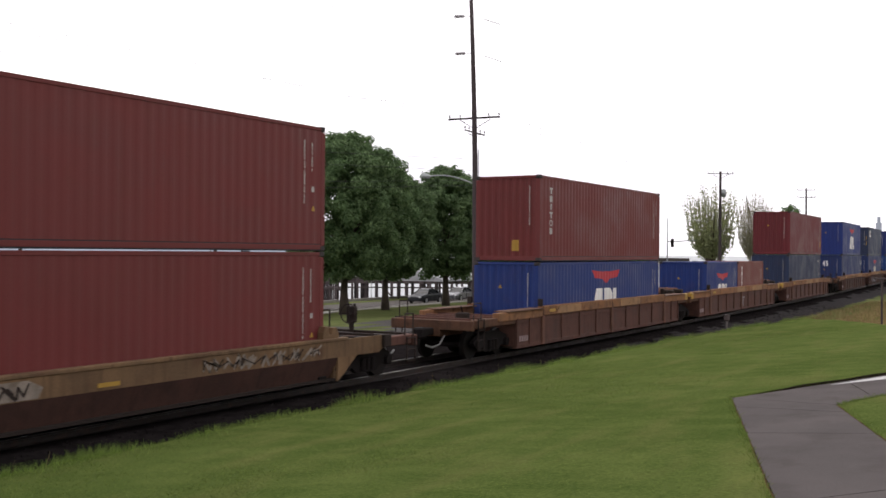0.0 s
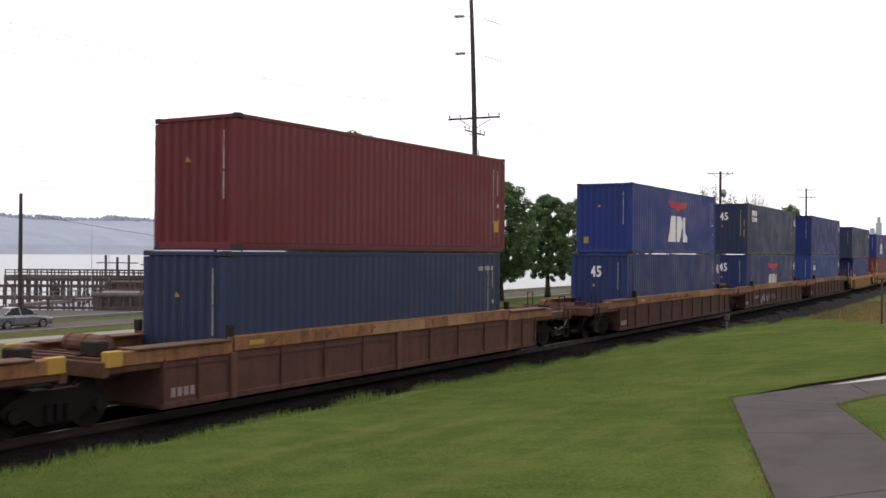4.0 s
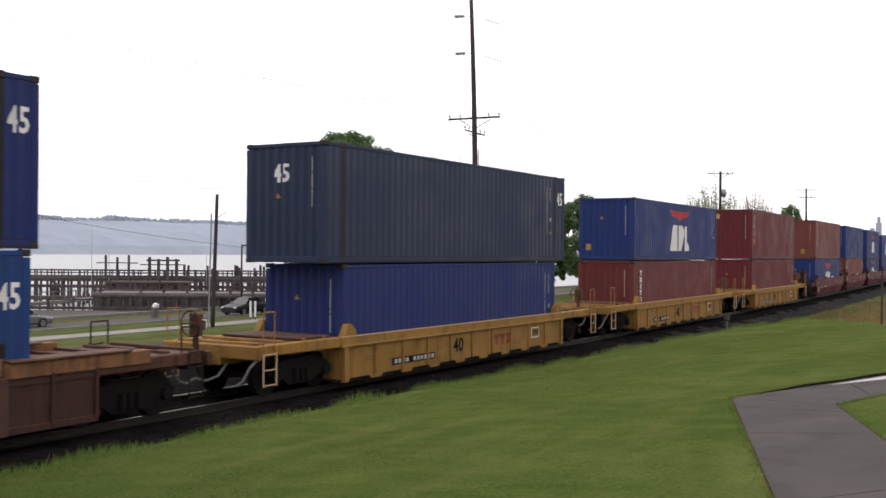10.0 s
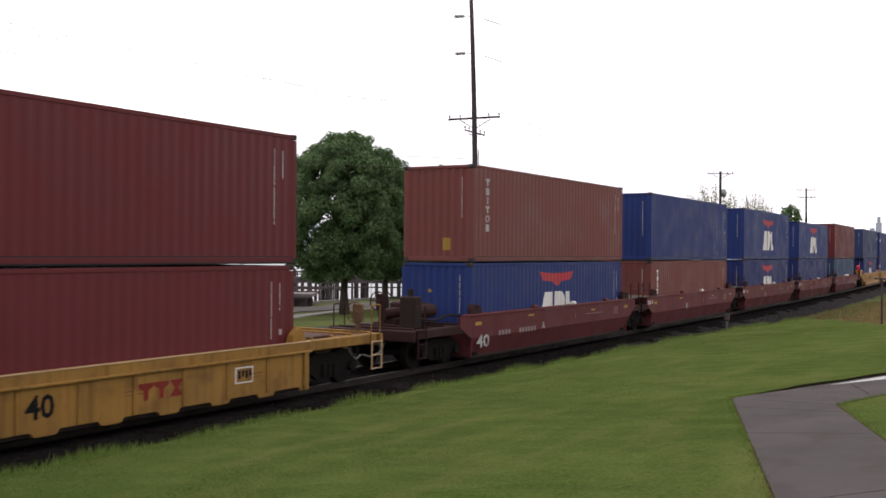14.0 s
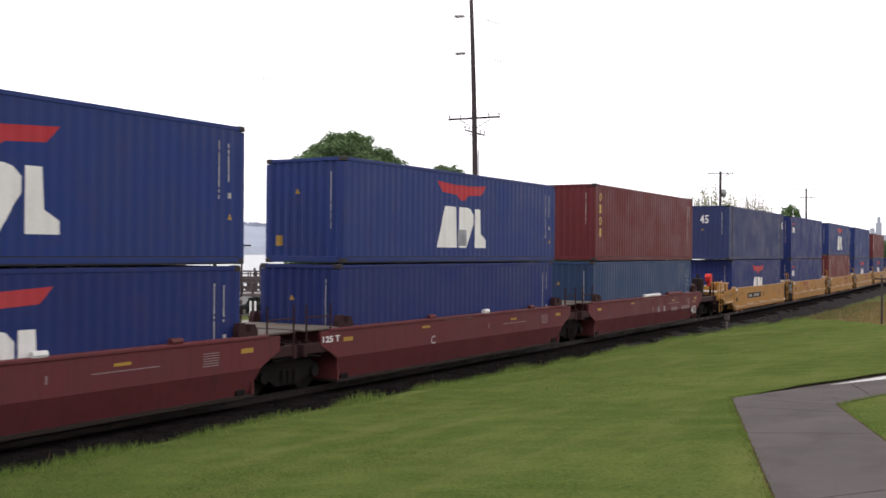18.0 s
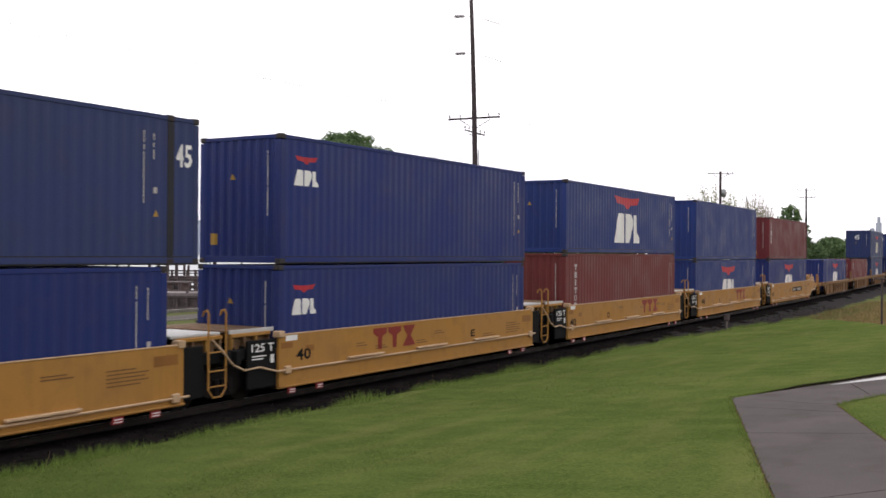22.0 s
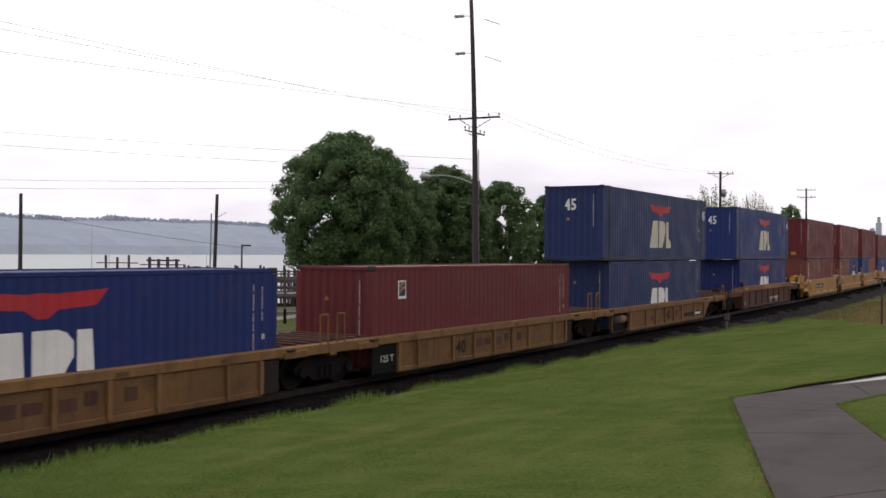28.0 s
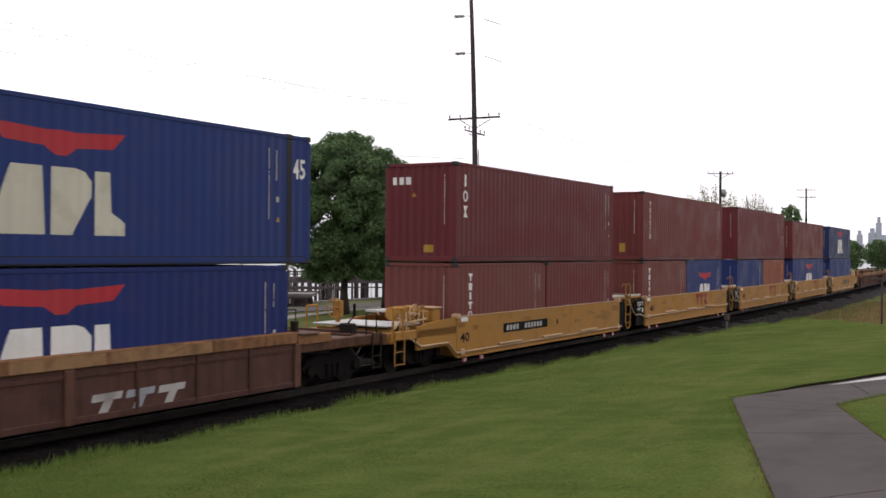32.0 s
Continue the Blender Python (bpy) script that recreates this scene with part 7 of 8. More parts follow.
def tree(name, label, x, y, height, width, clear, mat, seed, n=9000, size=0.16, shape="round", squash=1.0):
    rr = random.Random(seed)
    z = far_side(y)
    ob = thing(name, label, "tree", pose(x, y, z - 0.05), "trees by the water")
    g = Geo()
    rad = 0.020 * height + 0.06
    pts = [(0, 0, 0)]
    for i in range(1, 6):
        pts.append((rr.uniform(-0.12, 0.12) * i / 3, rr.uniform(-0.12, 0.12) * i / 3, height * 0.62 * i / 5))
    g.pipe(pts, rad, 10, [rad * (1.3 if i == 0 else 1.0 - 0.16 * i) for i in range(6)])
    part("trunk", g, "bark", ob, "", None, True)
    crown_h = height - clear
    clumps = []
    twigs = Geo()
    nl = 9 if shape == "round" else 5
    for i in range(nl):
        a = 6.283 * i / nl + rr.uniform(-0.3, 0.3)
        if shape == "round":
            f = rr.uniform(0.15, 0.75)
            prof = math.sin(math.pi * min(1, 0.18 + 0.82 * f))
            r = width / 2 * prof * rr.uniform(0.55, 0.8)
            tip = (r * math.cos(a), r * math.sin(a) * squash, clear + crown_h * f)
            st = pts[2] if f < 0.4 else pts[3]
        else:
            r = width / 2 * rr.uniform(0.35, 0.95)
            tip = (r * math.cos(a), r * math.sin(a), height * rr.uniform(0.72, 1.0))
            st = pts[1]
        mid = tuple((s + t) / 2 + rr.uniform(-0.2, 0.2) + (0.3 if k == 2 else 0) for k, (s, t) in enumerate(zip(st, tip)))
        part("limb", Geo().tube(st, mid, rad * 0.42, rad * 0.28, 6).tube(mid, tip, rad * 0.28, rad * 0.08, 6), "bark", ob)
    if shape != "round":
        for i in range(130):
            a, k = i * 2.399963, math.sqrt((i + 0.5) / 130)
            st = (0, 0, clear + 0.06 * height * rr.random())
            tip = (width / 2 * k * math.cos(a), width / 2 * k * math.sin(a), height * (1.0 - 0.16 * k * k) * rr.uniform(0.84, 1.03))
            mid = (tip[0] * 0.78, tip[1] * 0.78, st[2] + (tip[2] - st[2]) * 0.45)
            twigs.pipe([st, mid, tip], 0.018, 4)
            for j in range(24):
                f = min(1.0, 0.25 + 0.75 * (j + rr.uniform(-1, 1)) / 23)
                p, q, g_ = (st, mid, f / 0.5) if f < 0.5 else (mid, tip, (f - 0.5) / 0.5)
                clumps.append(tuple(u + (v - u) * g_ + rr.uniform(-0.10, 0.10) for u, v in zip(p, q)) + (0.20 - 0.10 * max(0.0, f - 0.5) * 2,))
    if twigs.f:
        tagged(part("branchwork", twigs, "twig", ob, "", None, True), "thin upright branches", kind="stuff")
    if shape == "round":
        m = 430 if n > 50000 else 230
        for i in range(m):
            f = (i + 0.5) / m
            a = i * 2.399963 + rr.uniform(-0.25, 0.25)
            prof = math.sqrt(max(0.0, 1 - (2 * f - 0.92) ** 2 / 1.18)) if f > 0.08 else 0.55
            rim = width / 2 * prof
            r = rim * (rr.random() ** (0.40 if n > 50000 else 0.5)) * 0.95
            cr = width * (rr.uniform(0.042, 0.082) if n > 50000 else rr.uniform(0.040, 0.094))
            clumps.append((r * math.cos(a), r * math.sin(a) * squash, clear + cr * 0.6 + (crown_h - cr * 1.5) * f + rr.uniform(-0.3, 0.3), cr))
    vs, fs = leaf_cloud(rr, clumps, n, size)
    gl = Geo()
    gl.v, gl.f = vs, fs
    part("crown", gl, mat, ob)
    return ob


MAPLE = "broad green maple with a dense rounded crown beside the road"
tree("maple_tree", MAPLE, 63.8, 47.0, 14.2, 11.2, 2.7, "maple_leaf", 1, 92000, 0.125)
tree("maple_tree", MAPLE, 71.2, 48.2, 12.2, 9.4, 2.7, "maple_leaf_dark", 2, 58000, 0.13)
tree("maple_tree", MAPLE, 80.2, 47.6, 12.9, 8.8, 2.6, "maple_leaf_dark", 3, 52000, 0.135)
tree("maple_tree", MAPLE, 91.4, 47.8, 12.2, 8.3, 2.0, "maple_leaf", 4, 30000, 0.14)
tree("maple_tree", MAPLE, 102.2, 47.6, 11.4, 6.4, 2.0, "maple_leaf", 5, 20000, 0.15)
tree("maple_tree", MAPLE, 113.6, 48.2, 12.0, 8.4, 2.0, "maple_leaf", 6, 24000, 0.15)
tree("maple_tree", MAPLE, 121.5, 48.2, 11.4, 6.6, 2.6, "maple_leaf_dark", 8, 11000, 0.20)
tree("maple_tree", MAPLE, 130.4, 48.4, 9.9, 5.0, 2.4, "maple_leaf", 7, 8000, 0.20)
tree("willow_tree", "tall pale spring willow with upright branches", 148.9, 43.0, 14.9, 8.2, 2.0, "willow_leaf", 21, 36000, 0.105, "upright")
tree("willow_tree", "thin brownish willow just coming into leaf", 167.2, 41.2, 14.8, 6.4, 2.0, "willow_leaf_brown", 22, 20000, 0.10, "upright")
tree("maple_tree", MAPLE, 177.6, 37.8, 12.9, 6.8, 2.0, "maple_leaf", 23, 6500, 0.22)
for k, (x, y, h, w) in enumerate(((205, 46, 8.5, 8), (222, 44, 8.0, 9), (242, 43, 9.0, 9), (262, 47, 8.0, 10), (285, 46, 9.0, 10), (310, 52, 10, 12), (340, 58, 11, 13), (322, 43.5, 9.6, 9), (330, 42.2, 8.8, 10), (338, 40.6, 9.4, 9))):
    tree("maple_tree", "distant green street tree", x, y, h, w, 1.2, "maple_leaf_dark", 40 + k, 3000, 0.34)


# ---- poles and wires ----
def lathe_pole(x, y, z0, z1, r0, r1, dx=0.0, dy=0.0, bend=0.0, late=1.0):
    g = Geo()
    n = 6
    pts = []
    for i in range(n + 1):
        f = i / n
        k = bend * math.sin(math.pi * f)
        pts.append((dx * f ** late + k, dy * f ** late - k, z0 + (z1 - z0) * f))
    return g.pipe(pts, r0, 12, [r0 + (r1 - r0) * i / n for i in range(n + 1)])


CROSS = Vector((0.515, -0.857, 0))  # way of the crossarms, square to the sight line
pole = thing("utility_pole", "tall dark wooden transmission pole with crossarms and a street light", "utility pole", pose(54.24, 30.12, 0))
part("pole_shaft", lathe_pole(0, 0, far_side(30.3) - 0.1, 19.6, 0.215, 0.115, -0.25, 0.33, 0.02, 2.0), "pole_dark", pole, "", None, True)


def arm(parent, z, half, mat="pole_wood", tilt=0.0, braces=True, size=0.06, off=(0, 0)):
    g = Geo()
    c = Vector((off[0], off[1], z))
    a, b = c - CROSS * half - Vector((0, 0, tilt)), c + CROSS * half + Vector((0, 0, tilt))
    g.tube(a, b, size, size, 4)
    part("crossarm", g, mat, parent)
    if braces:
        for s in (-1, 1):
            g = Geo().tube(c + CROSS * (s * half * 0.62) - Vector((0, 0, 0.05)), c - Vector((0, 0, half * 0.42)), 0.025, 0.025, 5)
            part("arm_brace", g, mat, parent)
    for s in (-0.95, -0.55, 0.55, 0.95):
        p = c + CROSS * (half * s) + Vector((0, 0, tilt * s))
        g = Geo().tube(p + Vector((0, 0, 0.04)), p + Vector((0, 0, 0.12)), 0.02, 0.02, 6).tube(p + Vector((0, 0, 0.12)), p + Vector((0, 0, 0.26)), 0.055, 0.035, 8)
        part("insulator", g, "insulator", parent)


arm(pole, 11.40, 1.58, tilt=0.10, size=0.070, off=(-0.07, 0.10))
arm(pole, 10.52, 0.62, tilt=-0.16, size=0.06, off=(-0.06, 0.08))
for z in (17.62, 15.36):
    base = Vector((-0.25 * (z / 19.6) ** 2, 0.33 * (z / 19.6) ** 2, z))
    g = Geo()
    for i in range(8):
        g.tube(base - CROSS * (0.46 + 0.075 * i) - Vector((0, 0, 0.006 * i)), base - CROSS * (0.515 + 0.075 * i) - Vector((0, 0, 0.006 * i)), 0.115, 0.10, 10)
    g.tube(base - CROSS * 0.44, base - CROSS * 1.06 - Vector((0, 0, 0.05)), 0.07, 0.06, 8)
    post_ins = part("post_insulator", g, "pale_insulator", pole, "pale grey ribbed insulator")
    part("insulator_pin", Geo().tube(base, base - CROSS * 0.46, 0.022, 0.022, 6), "wire", post_ins)
    part("line_clamp", Geo().tube(base + CROSS * 0.75 - Vector((0, 0, 0.18)), base + CROSS * 1.75 - Vector((0, 0, 0.50)), 0.026, 0.022, 5), "wire", pole)
g = Geo()
ax, ay = -1.42, 2.35
prev = (0, 0, 7.35)
for i in range(1, 7):
    f = i / 6
    cur = (ax * f, ay * f, 7.35 + 0.55 * math.sin(f * 2.0))
    g.tube(prev, cur, 0.045, 0.04, 8)
    prev = cur
part("lamp_arm", g, "lamp_grey", pole)
g = Geo()
hx, hy = prev[0] - 0.30, prev[1] + 0.50
for i in range(6):
    f, h = i / 6, (i + 1) / 6
    ra, rb = 0.06 + 0.13 * math.sin(f * 2.9), 0.06 + 0.13 * math.sin(h * 2.9)
    g.tube((prev[0] + (hx - prev[0]) * f, prev[1] + (hy - prev[1]) * f, prev[2]), (prev[0] + (hx - prev[0]) * h, prev[1] + (hy - prev[1]) * h, prev[2] - 0.02), ra, rb, 10)
part("lamp_head", g, "lamp_grey", pole)
part("ground_lead", Geo().tube((0.20, -0.15, -0.9), (0.13, -0.1, 9.5), 0.03, 0.03, 6), "wire", pole)

p1 = thing("utility_pole", "plain weathered wooden pole by the parking area", "utility pole", pose(47.75, 64.35, 0))
part("pole_shaft", lathe_pole(0, 0, far_side(64.3) - 0.1, 7.26, 0.17, 0.12), "pole_wood", p1, "", None, True)
p2 = thing("utility_pole", "leaning weathered wooden pole beside the pavement", "utility pole", pose(47.52, 45.25, 0))
part("pole_shaft", lathe_pole(0, 0, far_side(45.2) - 0.1, 6.75, 0.13, 0.10, 0.11, -0.20), "pole_wood", p2, "", None, True)
part("riser_pipe", Geo().tube((-0.15, 0.2, -1.6), (-0.08, 0.1, 5.55), 0.045, 0.045, 8), "lamp_grey", p2)
part("service_bracket", Geo().pipe([(0.05, -0.1, 5.2), (0.30, -0.5, 5.5), (0.42, -0.7, 5.6)], 0.02, 5), "wire", p2)

lp = thing("street_lamp", "slim dark lamp post with a flat bent head", "lamp post", pose(64.34, 58.04, 0))
part("post", Geo().tube((0, 0, far_side(58) - 0.05), (0, 0, 3.62), 0.09, 0.07, 10), "pole_dark", lp, "", None, True)
part("lamp_head", Geo().box(-0.06, 0.42, -0.66, 0.08, 3.58, 3.72, 0.03), "pole_dark", lp)

p3 = thing("utility_pole", "plain dark wooden pole beyond the trees", "utility pole", pose(96.27, 33.83, 0))
part("pole_shaft", lathe_pole(0, 0, far_side(33.8) - 0.1, 7.8, 0.17, 0.12), "pole_dark", p3, "", None, True)
p4 = thing("utility_pole", "wooden power pole with one crossarm and a transformer", "utility pole", pose(107.76, 30.17, 0))
part("pole_shaft", lathe_pole(0, 0, far_side(30) - 0.1, 12.0, 0.19, 0.12), "pole_wood", p4, "", None, True)
arm(p4, 11.75, 1.38)
part("transformer", Geo().tube((0.28, -0.30, 9.3), (0.28, -0.30, 10.1), 0.24, 0.24, 12), "lamp_grey", p4, "", None, True)
p5 = thing("utility_pole", "distant wooden power pole with two crossarms", "utility pole", pose(156.2, 31.03, 0))
part("pole_shaft", lathe_pole(0, 0, far_side(31) - 0.1, 13.0, 0.19, 0.12), "pole_wood", p5, "", None, True)
arm(p5, 12.75, 1.35, braces=False)
arm(p5, 11.7, 1.35)

sg = thing("traffic_signal", "grey mast with a long arm and hanging signal head", "traffic light", pose(126.3, 42.1, 0))
part("mast", Geo().tube((0, 0, far_side(42) - 0.05), (0, 0, 7.8), 0.11, 0.07, 10), "lamp_grey", sg, "", None, True)
part("mast_arm", Geo().tube((0, 0, 4.75), (1.9, -3.1, 4.95), 0.07, 0.05, 8), "lamp_grey", sg)
part("signal_head", Geo().box(0.06, 0.40, -0.75, -0.40, 4.05, 5.15, 0.04), "truck_black", sg)


def wire(name, a, b, sag, r, label, mat="wire"):
    g = Geo()
    n = 18
    a, b = Vector(a), Vector(b)
    pts = [tuple(a.lerp(b, i / n) - Vector((0, 0, sag * 4 * (i / n) * (1 - i / n)))) for i in range(n + 1)]
    g.pipe(pts, r, 5)
    return tagged(new(name, g.mesh(name, mat)), label, "cable")


WL = "thin dark overhead power cable"
A0, A1, A2 = (53.45, 31.38, 11.52), (54.12, 30.31, 11.6), (54.99, 28.81, 11.70)
for a, b in ((A0, (16.5, 23.1, 9.3)), (A1, (17.0, 22.6, 9.0)), (A2, (18.0, 21.4, 8.3))):
    b2 = tuple(p + (q - p) * 1.9 for p, q in zip(a, b))
    wire("power_cable", a, b2, 0.25, 0.006, WL)
for z in (17.55, 15.28):
    a = (53.65, 31.0, z)
    wire("power_cable", a, (-30.0, 24.0, z + 1.8), 1.0, 0.007, WL)
wire("power_cable", (54.6, 29.4, 11.65), (107.0, 31.4, 11.9), 0.9, 0.006, WL)
wire("power_cable", (55.0, 28.7, 11.65), (108.5, 28.9, 11.9), 0.9, 0.006, WL)
for a, b in (((54.1, 30.3, 8.9), (44.4, 62.1, 11.6)), ((54.1, 30.3, 8.2), (44.2, 61.0, 10.6)), ((54.1, 30.3, 7.6), (45.7, 63.9, 8.45)), ((54.1, 30.3, 7.3), (45.7, 63.9, 7.85))):
    b2 = tuple(p + (q - p) * 1.8 for p, q in zip(a, b))
    wire("telephone_cable", a, b2, 0.35, 0.010, "black overhead telephone cable", "cable_black")
wire("service_cable", (47.9, 64.2, 5.85), (48.6, 43.6, 3.4), 0.15, 0.014, "sloping black service cable", "cable_black")
for a, b in (((60.8, 19.07, 16.45), (51.9, 6.7, 13.92)), ((61.4, 18.2, 14.97), (51.9, 6.9, 13.39))):
    wire("power_cable", a, tuple(p + (q - p) * 1.6 for p, q in zip(a, b)), 0.05, 0.006, WL)

# ---- pier and docks ----
pier = thing("pier", "long dark timber pier on pilings over the water", "pier")
pa, pb = Vector((86.5, 118.5, 0)), Vector((118.0, 65.8, 0))
pd = (pb - pa).normalized()
pn = Vector((-pd.y, pd.x, 0))
plen = (pb - pa).length


def beam(a, b, w, z0, z1):
    g = Geo()
    s = (b - a).normalized()
    o = Vector((-s.y, s.x, 0)) * (w / 2)
    pr = [a - o, b - o, b + o, a + o]
    return g.add([(p.x, p.y, z0) for p in pr] + [(p.x, p.y, z1) for p in pr], [(3, 2, 1, 0), (4, 5, 6, 7), (0, 1, 5, 4), (1, 2, 6, 5), (2, 3, 7, 6), (3, 0, 4, 7)])


rr = random.Random(31)
nd = 40
for i in range(nd):
    a, b = pa + pd * (plen * i / nd), pa + pd * (plen * (i + 1) / nd - 0.03)
    part("deck_section", beam(a, b, 4.2, -0.62, -0.22), "pier_wood", pier)
for sdn in (-1, 1):
    off = pn * (1.95 * sdn)
    part("stringer", beam(pa + off, pb + off, 0.3, -0.95, -0.55), "pier_wood", pier)
    for z0, z1 in ((0.30, 0.38), (0.62, 0.74)):
        part("handrail", beam(pa + off, pb + off, 0.12, z0 - 0.2, z1 - 0.2), "pier_wood", pier)
    for i in range(60):
        p = pa + pd * (plen * (i + 0.4) / 60 + rr.uniform(-0.3, 0.3)) + off
        part("piling", Geo().tube((p.x, p.y, -6), (p.x, p.y, -0.55), 0.17, 0.15, 8), "pier_wood", pier)
        part("rail_post", Geo().box(p.x - 0.06, p.x + 0.06, p.y - 0.06, p.y + 0.06, -0.22, rr.uniform(0.5, 0.62)), "pier_wood", pier)
for i in range(26):
    p = pa + pd * (plen * rr.uniform(0.30, 0.98)) + pn * 2.6
    part("mooring_post", Geo().tube((p.x, p.y, -6), (p.x, p.y, rr.uniform(0.6, 1.3)), 0.18, 0.16, 8), "pier_wood", pier)


def gantry(x0, y0, x1, y1, n, top, label, thick):
    ob = thing("boat_hoist", label, "hoist")
    a, b = Vector((x0, y0, 0)), Vector((x1, y1, 0))
    for i in range(n):
        p = a.lerp(b, i / (n - 1))
        part("hoist_post", Geo().tube((p.x, p.y, -6.0), (p.x, p.y, top + (0.0 if i % 2 else 0.25)), thick, thick * 0.9, 8), "pier_wood", ob)
    e = (b - a).normalized()
    part("hoist_beam", beam(a - e * 1.2, b + e * 1.2, 0.2, top - 0.82, top - 0.68), "pier_grey", ob)
    if n > 3:
        part("hoist_beam", beam(a - e * 0.4, b + e * 0.4, 0.2, top - 0.3, top - 0.08), "pier_wood", ob)
    return ob


part("wale", beam(pa - pn * 2.1, pb - pn * 2.1, 0.22, -1.55, -1.38), "pier_wood", pier)
for i in range(0, 30, 3):
    p, q = pa + pd * (plen * i / 30) - pn * 2.1, pa + pd * (plen * (i + 1) / 30) - pn * 2.1
    part("cross_brace", Geo().tube((p.x, p.y, -0.6), (q.x, q.y, -3.4), 0.09, 0.09, 5), "pier_wood", pier)
gantry(90.9, 105.3, 92.4, 102.7, 3, 2.25, "three dark pilings carrying a pale cross beam", 0.17)
gantry(93.8, 100.4, 95.6, 97.4, 4, 2.05, "dark timber boat hoist frame with cross beams", 0.22)
for x, y, z in ((87.2, 103.6, 6.2), (88.3, 101.7, 2.5), (97.5, 94.0, 2.6), (109.0, 76.0, 2.6)):
    m_ = thing("boat_mast", "thin grey mast rising above the pier", "mast", pose(x, y, 0))
    part("mast_pole", Geo().tube((0, 0, -4), (0, 0, z), 0.05, 0.03, 6), "lamp_grey", m_)

g = Geo()
WH = [(-60, 64.5), (-60, 137), (25.2, 137), (68.6, 64.5)]
g.prism_z(WH[::-1], -6.0, -2.28)
tagged(new("wharf", g.mesh("wharf", "asphalt")), "grey asphalt wharf apron beside the water", "wharf", kind="structure")
bull = thing("wharf_rail", "weathered timber bull rail and posts along the wharf edge", "railing")
wa, wb = Vector((28.4, 131.5, 0)), Vector((68.2, 65.0, 0))
part("bull_rail", beam(wa, wb, 0.3, -2.2, -1.95), "pier_wood", bull)
part("hand_rail", beam(wa, wb, 0.09, -1.35, -1.25), "pier_wood", bull)
for i in range(34):
    p = wa.lerp(wb, (i + 0.5) / 34)
    part("rail_post", Geo().box(p.x - 0.08, p.x + 0.08, p.y - 0.08, p.y + 0.08, -2.3, -1.2), "pier_wood", bull)

def sight(px, f):
    r_ = f * px
    return Vector((f * 0.858 + r_ * 0.513, f * 0.513 - r_ * 0.858, 0))


# docks between the wharf and the pier: two rows of floats, a covered barge, and a timber landing over the mud
for f, z, k0, k1, n in ((112, -1.9, -0.46, -0.30, 16), (119, -1.45, -0.34, -0.12, 30), (127, -1.25, -0.45, -0.10, 38)):
    dock = thing("floating_dock", "narrow dark timber dock on pilings with thin railings", "dock", None, "docks inside the pier")
    a, b = sight(k0, f), sight(k1, f)
    part("dock_deck", beam(a, b, 1.3, z - 0.30, z), "pier_wood", dock)
    e = (b - a).normalized()
    o = Vector((-e.y, e.x, 0)) * 0.6
    for h in (0.5, 0.95):
        p, q = rr.uniform(0, 0.12), rr.uniform(0.82, 1.0)
        part("dock_rail", beam(a.lerp(b, p) - o, a.lerp(b, q) - o, 0.05, z + h, z + h + 0.05), rr.choice(("pier_wood", "pier_grey")), dock)
    for i in range(n):
        p = a.lerp(b, (i + rr.uniform(0.1, 0.9)) / n) + o * rr.choice((-1, -1, 1))
        part("dock_post", Geo().tube((p.x, p.y, -6), (p.x, p.y, z + rr.choice((0.1, 0.3, 0.95, 1.0, 1.3))), rr.uniform(0.07, 0.14), n=7), "pier_wood", dock)

barge = thing("barge", "low brown covered barge moored inside the pier", "boat")
a, b = sight(-0.327, 124), sight(-0.251, 124)
part("hull", beam(a - (b - a).normalized() * 1.4, b + (b - a).normalized() * 1.2, 4.0, -4.3, -1.75), "pier_wood", barge)
part("cabin", beam(a, b, 3.0, -1.75, -0.78), "barge_brown", barge)
part("roof", beam(a - (b - a).normalized() * 0.3, b + (b - a).normalized() * 0.3, 3.6, -0.78, -0.62), "pier_grey", barge)
for i in range(5):
    p = a.lerp(b, (i + 0.5) / 5)
    e = (b - a).normalized()
    part("window", beam(p - e * 0.35 + Vector((e.y, -e.x, 0)) * 1.5, p + e * 0.35 + Vector((e.y, -e.x, 0)) * 1.5, 0.06, -1.45, -1.0), "car_glass", barge)

landing = thing("timber_landing", "long dark timber landing with a shadowed bulkhead beneath", "dock")
a, b = sight(-0.345, 99), sight(-0.128, 99)
e = (b - a).normalized()
back = Vector((-e.y, e.x, 0))
for i in range(24):
    part("deck_section", beam(a.lerp(b, i / 24) + back * 2.2, a.lerp(b, (i + 1) / 24) - e * 0.03 + back * 2.2, 4.6, -1.22, -0.96), "pier_grey", landing)
part("fascia", beam(a, b, 0.16, -1.42, -1.20), "pier_wood", landing)
part("bulkhead", beam(a + back * 0.5, a.lerp(b, 0.66) + back * 0.5, 0.3, -4.2, -1.42), "pier_wood", landing)
part("bulkhead", beam(a.lerp(b, 0.90) + back * 0.5, b + back * 0.5, 0.3, -4.2, -1.42), "pier_wood", landing)
for i in range(20):
    p = a.lerp(b, (i + rr.uniform(0.2, 0.8)) / 20) + back * 0.1
    part("piling", Geo().tube((p.x, p.y, -5), (p.x, p.y, rr.choice((-1.2, -1.2, -0.5, 0.1))), 0.15, 0.13, 8), "pier_wood", landing)
for h in (-0.55, -0.15):
    part("hand_rail", beam(a + back * 4.2, a.lerp(b, 0.8) + back * 4.2, 0.07, h, h + 0.07), "pier_wood", landing)
for i in range(15):
    p = a.lerp(b, 0.8 * i / 14) + back * 4.2
    part("rail_post", Geo().box(p.x - 0.05, p.x + 0.05, p.y - 0.05, p.y + 0.05, -1.0, -0.08), "pier_wood", landing)
